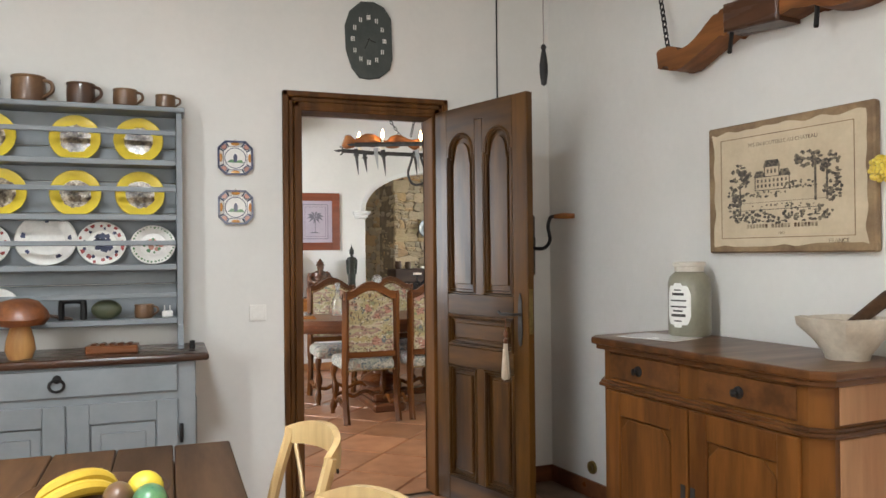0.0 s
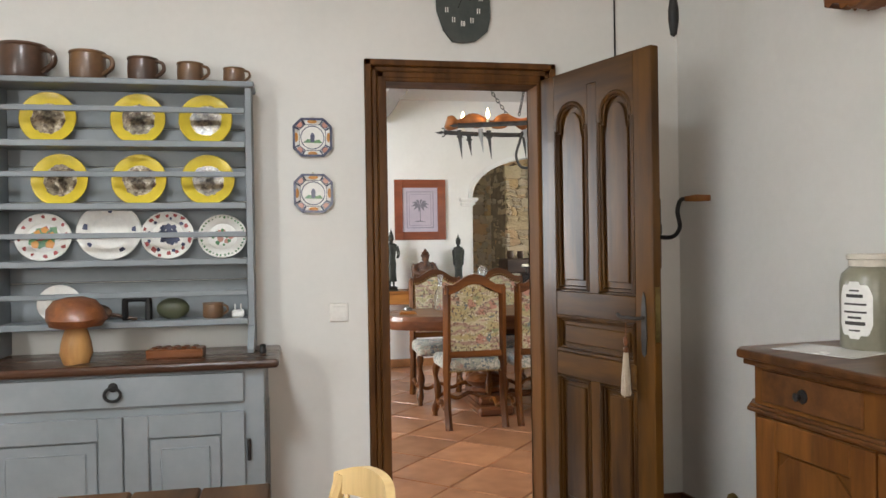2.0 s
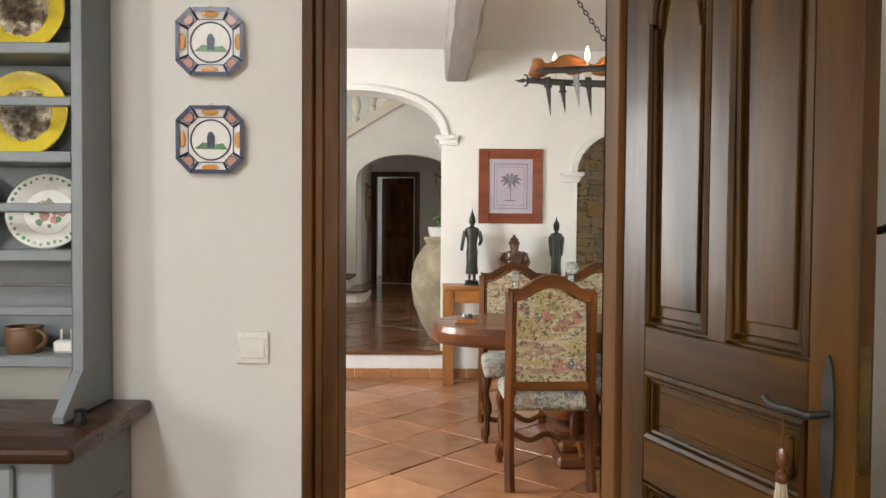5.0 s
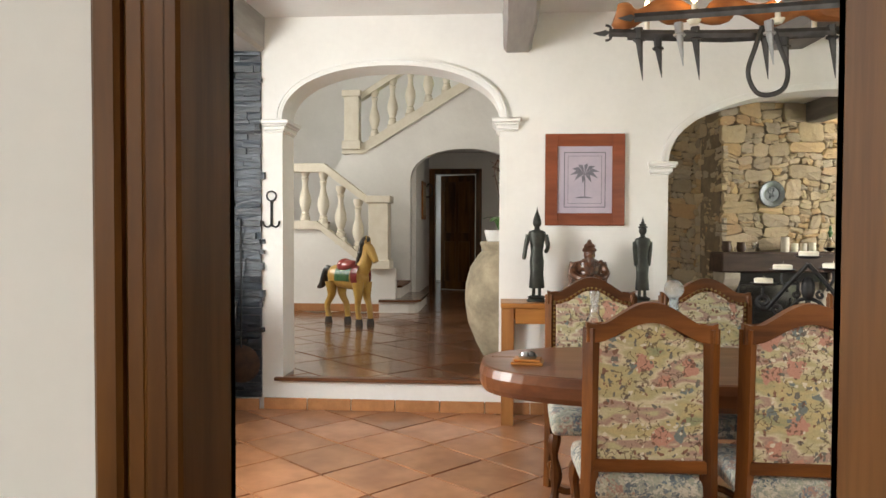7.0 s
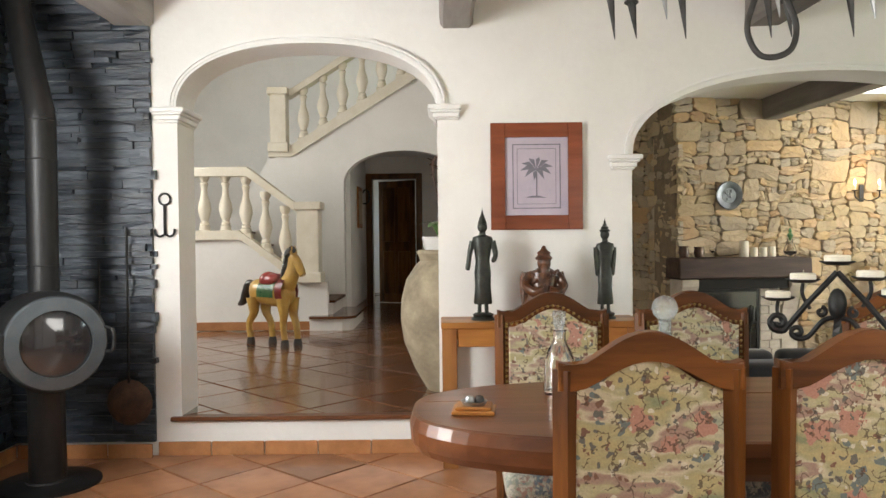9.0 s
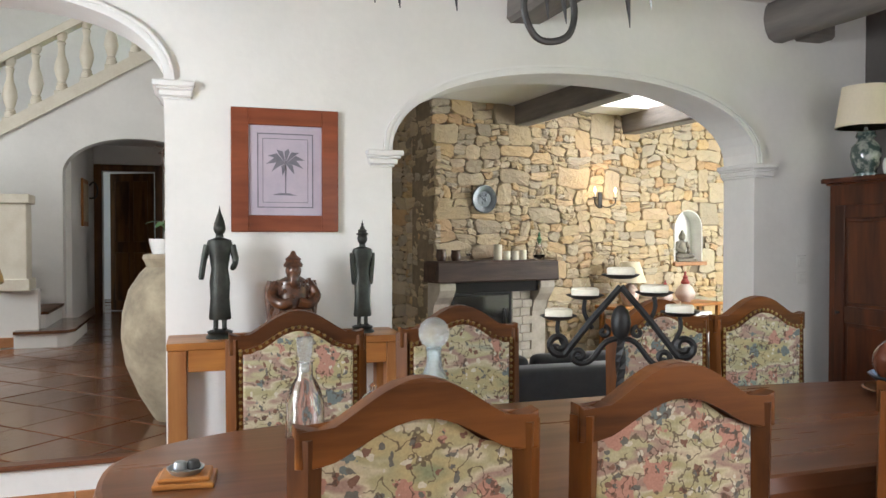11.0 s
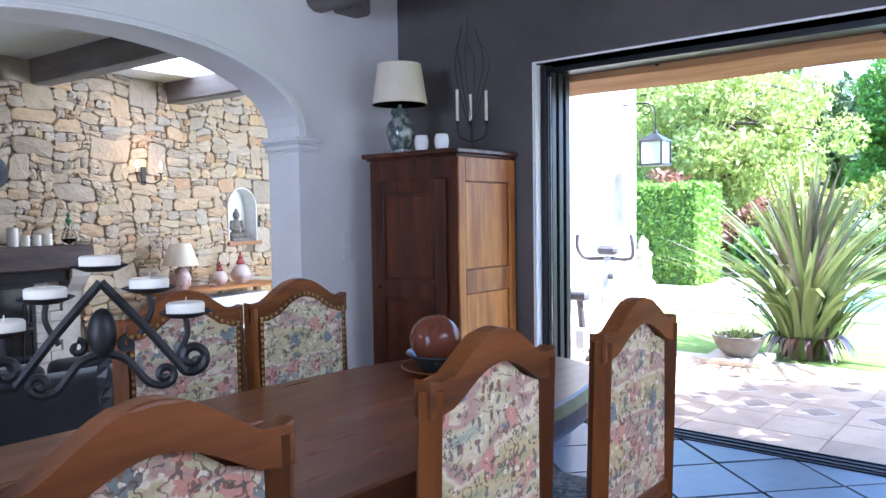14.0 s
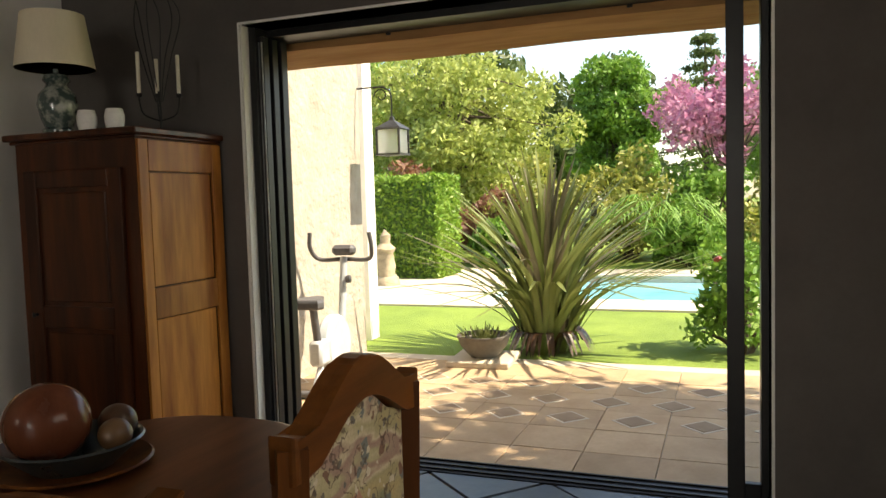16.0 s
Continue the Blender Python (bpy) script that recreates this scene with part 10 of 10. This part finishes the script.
def skirt_run(p0, p1, z, parent):
    d = Vector(p1) - Vector(p0)
    n = max(1, round(d.length / 0.32))
    L0 = d.length / n
    bm = bmnew()
    box(bm, -L0 / 2 + 0.003, -0.012, 0, L0 / 2 - 0.003, 0.0, 0.085, 0.003)
    me = finish("skirting_tile", bm, M["skirting"])
    for i in range(n):
        c = Vector(p0) + d * ((i + 0.5) / n)
        ob = new("skirting_tile", me)
        ob.matrix_world = Matrix.Translation((c.x, c.y, z)) @ Matrix.Rotation(math.atan2(d.y, d.x), 4, "Z")
        ob.parent = parent


skirt_run((-2.62, AY - 0.048), (-1.80, AY - 0.048), 0, wall_arcade)
skirt_run((-1.785, AY - 0.002), (1.13, AY - 0.002), 0, wall_arcade)
skirt_run((3.60, AY - 0.002), (4.46, AY - 0.002), 0, wall_arcade)
skirt_run((-2.63, 3.2), (-2.63, 4.58), 0, bpy.data.objects["wall_dining_west"])

# terrace: square tiles with bands of diamonds
tm = finish("tile", bevel_block(0.395, 0.395, 0.014, 0.004), M["terrace"])
dm = finish("tile", bevel_block(0.155, 0.155, 0.012, 0.003), M["terrace_inset"])
rm = finish("tile_border", bevel_block(0.19, 0.19, 0.012, 0.003), M["pool_stone"])
for i in range(7):
    for j in range(15):
        x, y = WX + 0.55 + 0.40 * i, 4.18 - 0.40 * j
        if x < 7.35:
            ob = new("tile", tm)
            ob.matrix_world = pose(x, y, TZ0 + random.uniform(-0.001, 0.001))
            ob.parent = terrace
            if 2 <= i <= 4 and j < 12:
                for me_, dz in ((rm, 0.003), (dm, 0.006)):
                    ob = new("tile", me_)
                    ob.matrix_world = pose(x, y + (0.2 if i == 3 else 0), TZ0 + dz, 0, 0, 45)
                    ob.parent = terrace

# slate strips on the corner by the stove


def slate_wall(parent, m, w, z1, limit):
    """Ledgestone strips over w metres of wall; local x along it, front towards -y."""
    count, rest = 0, bmnew()
    z = 0.09
    while z < z1:
        h = random.choice((0.028, 0.035, 0.045, 0.055))
        x = 0
        while x < w:
            l = min(random.uniform(0.12, 0.46), w - x)
            d = random.choice((0.012, 0.020, 0.028, 0.036, 0.046)) + random.uniform(-0.003, 0.003)
            h1 = min(h, z1 - z) - 0.002
            bm = bmnew() if count < limit else rest
            vs = box(bm, x + 0.0012, -d, z, x + max(l, 0.03) - 0.0012, -0.001, z + h1)
            for v in vs:
                if v.co.y < -0.005:
                    v.co += Vector((0, random.uniform(-0.007, 0.007), random.uniform(-0.002, 0.002)))
            if count < limit:
                bmesh.ops.transform(bm, matrix=m, verts=bm.verts[:])
                part("slate_strip", bm, M["slate"], parent)
            count += 1
            x += max(l, 0.03)
        z += h
    if rest.verts:
        bmesh.ops.transform(rest, matrix=m, verts=rest.verts[:])
        tagged(part("slate_rest", rest, M["slate_island"], parent), kind="stuff")
    else:
        rest.free()
    return count


M["slate_island"] = M["slate"]
slate_wall(wall_arcade, pose(-2.68, AY, 0), 0.885, CZ, 300)
slate_wall(bpy.data.objects["wall_dining_west"], pose(-2.68, 3.80, 0, 0, 0, 90), 0.84, CZ, 300)

# rubble stones


def bend(x, z):
    """Courses of rubble wander and tilt."""
    v = Vector((x * 2.6, 7.3, z * 2.6))
    w = Vector((x * 6.5, 3.1, z * 6.5))
    return x + 0.07 * noise.noise(v) + 0.025 * noise.noise(w), z + 0.06 * noise.noise(v + Vector((31, 5, 9))) + 0.02 * noise.noise(w + Vector((3, 15, 9)))


def off_arch(x, z, niche):
    """Keeps the stones clear of the arched niche."""
    if niche and 0.95 < z and abs(x - 3.8) < 0.25:
        if z > 1.42:
            r = math.hypot(x - 3.8, z - 1.42)
            if r < 0.25:
                k = 0.25 / max(r, 0.01)
                return 3.8 + (x - 3.8) * k, 1.42 + (z - 1.42) * k
        else:
            return 3.8 + math.copysign(0.25, x - 3.8), z
    return x, z


def rubble(parent, m, x0, z0, x1, z1, holes, limit, seed, big=0.24):
    """Irregular stones: the area is split over and over, then each block is roughened."""
    q = random.Random(seed)
    cells = [(x0, z0, x1, z1)]
    done = []
    while cells:
        a, b, c, d = cells.pop()
        w, h = c - a, d - b
        th = q.choice((0.045, 0.055, 0.07, 0.085, 0.11, 0.14, big))
        tw = th * q.choice((1.0, 1.4, 2.0, 2.8))
        if h > th * 1.6 and (h > w * 0.5 or w < tw * 1.7):
            s = b + h * q.uniform(0.34, 0.66)
            cells += [(a, b, c, s), (a, s, c, d)]
        elif w > tw * 1.6 or w > 0.6:
            s = a + w * q.uniform(0.34, 0.66)
            cells += [(a, b, s, d), (s, b, c, d)]
        elif h > 0.36:
            s = b + h * q.uniform(0.34, 0.66)
            cells += [(a, b, c, s), (a, s, c, d)]
        else:
            done.append((a, b, c, d))
    q.shuffle(done)
    count, rest = 0, bmnew()
    for a, b, c, d in done:
        cx, cz = (a + c) / 2, (b + d) / 2
        if any(hx0 < c - 0.02 and a + 0.02 < hx1 and hz0 < d - 0.02 and b + 0.02 < hz1 for hx0, hz0, hx1, hz1 in holes):
            if any(hx0 < cx < hx1 and hz0 < cz < hz1 and (len(holes) < 2 or hz0 < 0 or not cz > 1.42 or math.hypot(cx - 3.8, cz - 1.42) < 0.25) for hx0, hz0, hx1, hz1 in holes):
                continue
        g = 0.002
        pts = []
        cor = [(a + g, b + g), (c - g, b + g), (c - g, d - g), (a + g, d - g)]
        for i in range(4):
            p, r = cor[i], cor[(i + 1) % 4]
            k = min(0.03, 0.22 * min(c - a, d - b))
            L0 = math.hypot(r[0] - p[0], r[1] - p[1])
            for t in (k / L0, 0.5, 1 - k / L0):
                pts.append((p[0] + (r[0] - p[0]) * t + q.uniform(-0.009, 0.009), p[1] + (r[1] - p[1]) * t + q.uniform(-0.009, 0.009)))
        pts = [off_arch(*bend(x, z), len(holes) > 1) for x, z in pts]
        cx, cz = sum(p[0] for p in pts) / len(pts), sum(p[1] for p in pts) / len(pts)
        dep = q.uniform(0.03, 0.062)
        bm = bmnew() if count < limit else rest
        lo = [bm.verts.new((x, 0.055, z)) for x, z in pts]
        mi = [bm.verts.new((x, 0.05 - dep + 0.010, z)) for x, z in pts]
        hi = [bm.verts.new((cx + (x - cx) * 0.945 + q.uniform(-0.006, 0.006), 0.05 - dep + q.uniform(-0.008, 0.008), cz + (z - cz) * 0.945 + q.uniform(-0.006, 0.006))) for x, z in pts]
        ce = bm.verts.new((cx, 0.045 - dep + q.uniform(-0.012, 0.006), cz))
        n = len(pts)
        for i in range(n):
            j = (i + 1) % n
            bm.faces.new((lo[i], lo[j], mi[j], mi[i]))
            bm.faces.new((mi[i], mi[j], hi[j], hi[i]))
            bm.faces.new((hi[i], hi[j], ce))
        if count < limit:
            bmesh.ops.transform(bm, matrix=m, verts=bm.verts[:])
            part("stone", bm, M["stone"], parent)
        count += 1
    if rest.verts:
        bmesh.ops.transform(rest, matrix=m, verts=rest.verts[:])
        tagged(part("stone_rest", rest, M["stone_island"], parent), kind="stuff")
    else:
        rest.free()
    return count


def tint(m, island=False):
    """Stones range over buff, ochre, grey and rust from one to the next."""
    N, L = m.node_tree.nodes, m.node_tree.links
    ramp = N.new("ShaderNodeValToRGB")
    ramp.color_ramp.elements[0].color, ramp.color_ramp.elements[1].color = (0.36, 0.31, 0.24, 1), (0.50, 0.43, 0.31, 1)
    for pos_, col in ((0.2, (0.47, 0.36, 0.21)), (0.4, (0.55, 0.44, 0.27)), (0.55, (0.40, 0.36, 0.30)), (0.72, (0.56, 0.36, 0.15)), (0.80, (0.52, 0.45, 0.33)), (0.93, (0.50, 0.27, 0.10))):
        e = ramp.color_ramp.elements.new(pos_)
        e.color = (*col, 1)
    if island:
        g = N.new("ShaderNodeNewGeometry")
        L.new(g.outputs["Random Per Island"], ramp.inputs[0])
    else:
        g = N.new("ShaderNodeObjectInfo")
        L.new(g.outputs["Random"], ramp.inputs[0])
    p = N["Principled BSDF"]
    src = p.inputs["Base Color"].links[0].from_socket
    mx = N.new("ShaderNodeMix")
    mx.data_type = "RGBA"
    mx.inputs["Factor"].default_value = 0.62
    L.new(src, mx.inputs["A"])
    L.new(ramp.outputs[0], mx.inputs["B"])
    L.new(mx.outputs["Result"], p.inputs["Base Color"])


M["stone_island"] = M["stone"].copy()
tint(M["stone"])
tint(M["stone_island"], True)
rubble(wall_stone, SM, 0.0, SZ, 5.55, CZ, [(-0.05, SZ, 1.5, 0.84), (NI0, NZ0, NI1, NZS + 0.2)], 300, 4)
rubble(wall_stone_left, pose(0.62, 9.30, 0), 0, SZ, 2.0, CZ, [], 60, 5)
rubble(wall_stone, SM @ pose(0, 0, 0, 0, 0, -90) @ pose(-0.85, 0, 0), 0, SZ, 0.85, CZ, [], 40, 6)
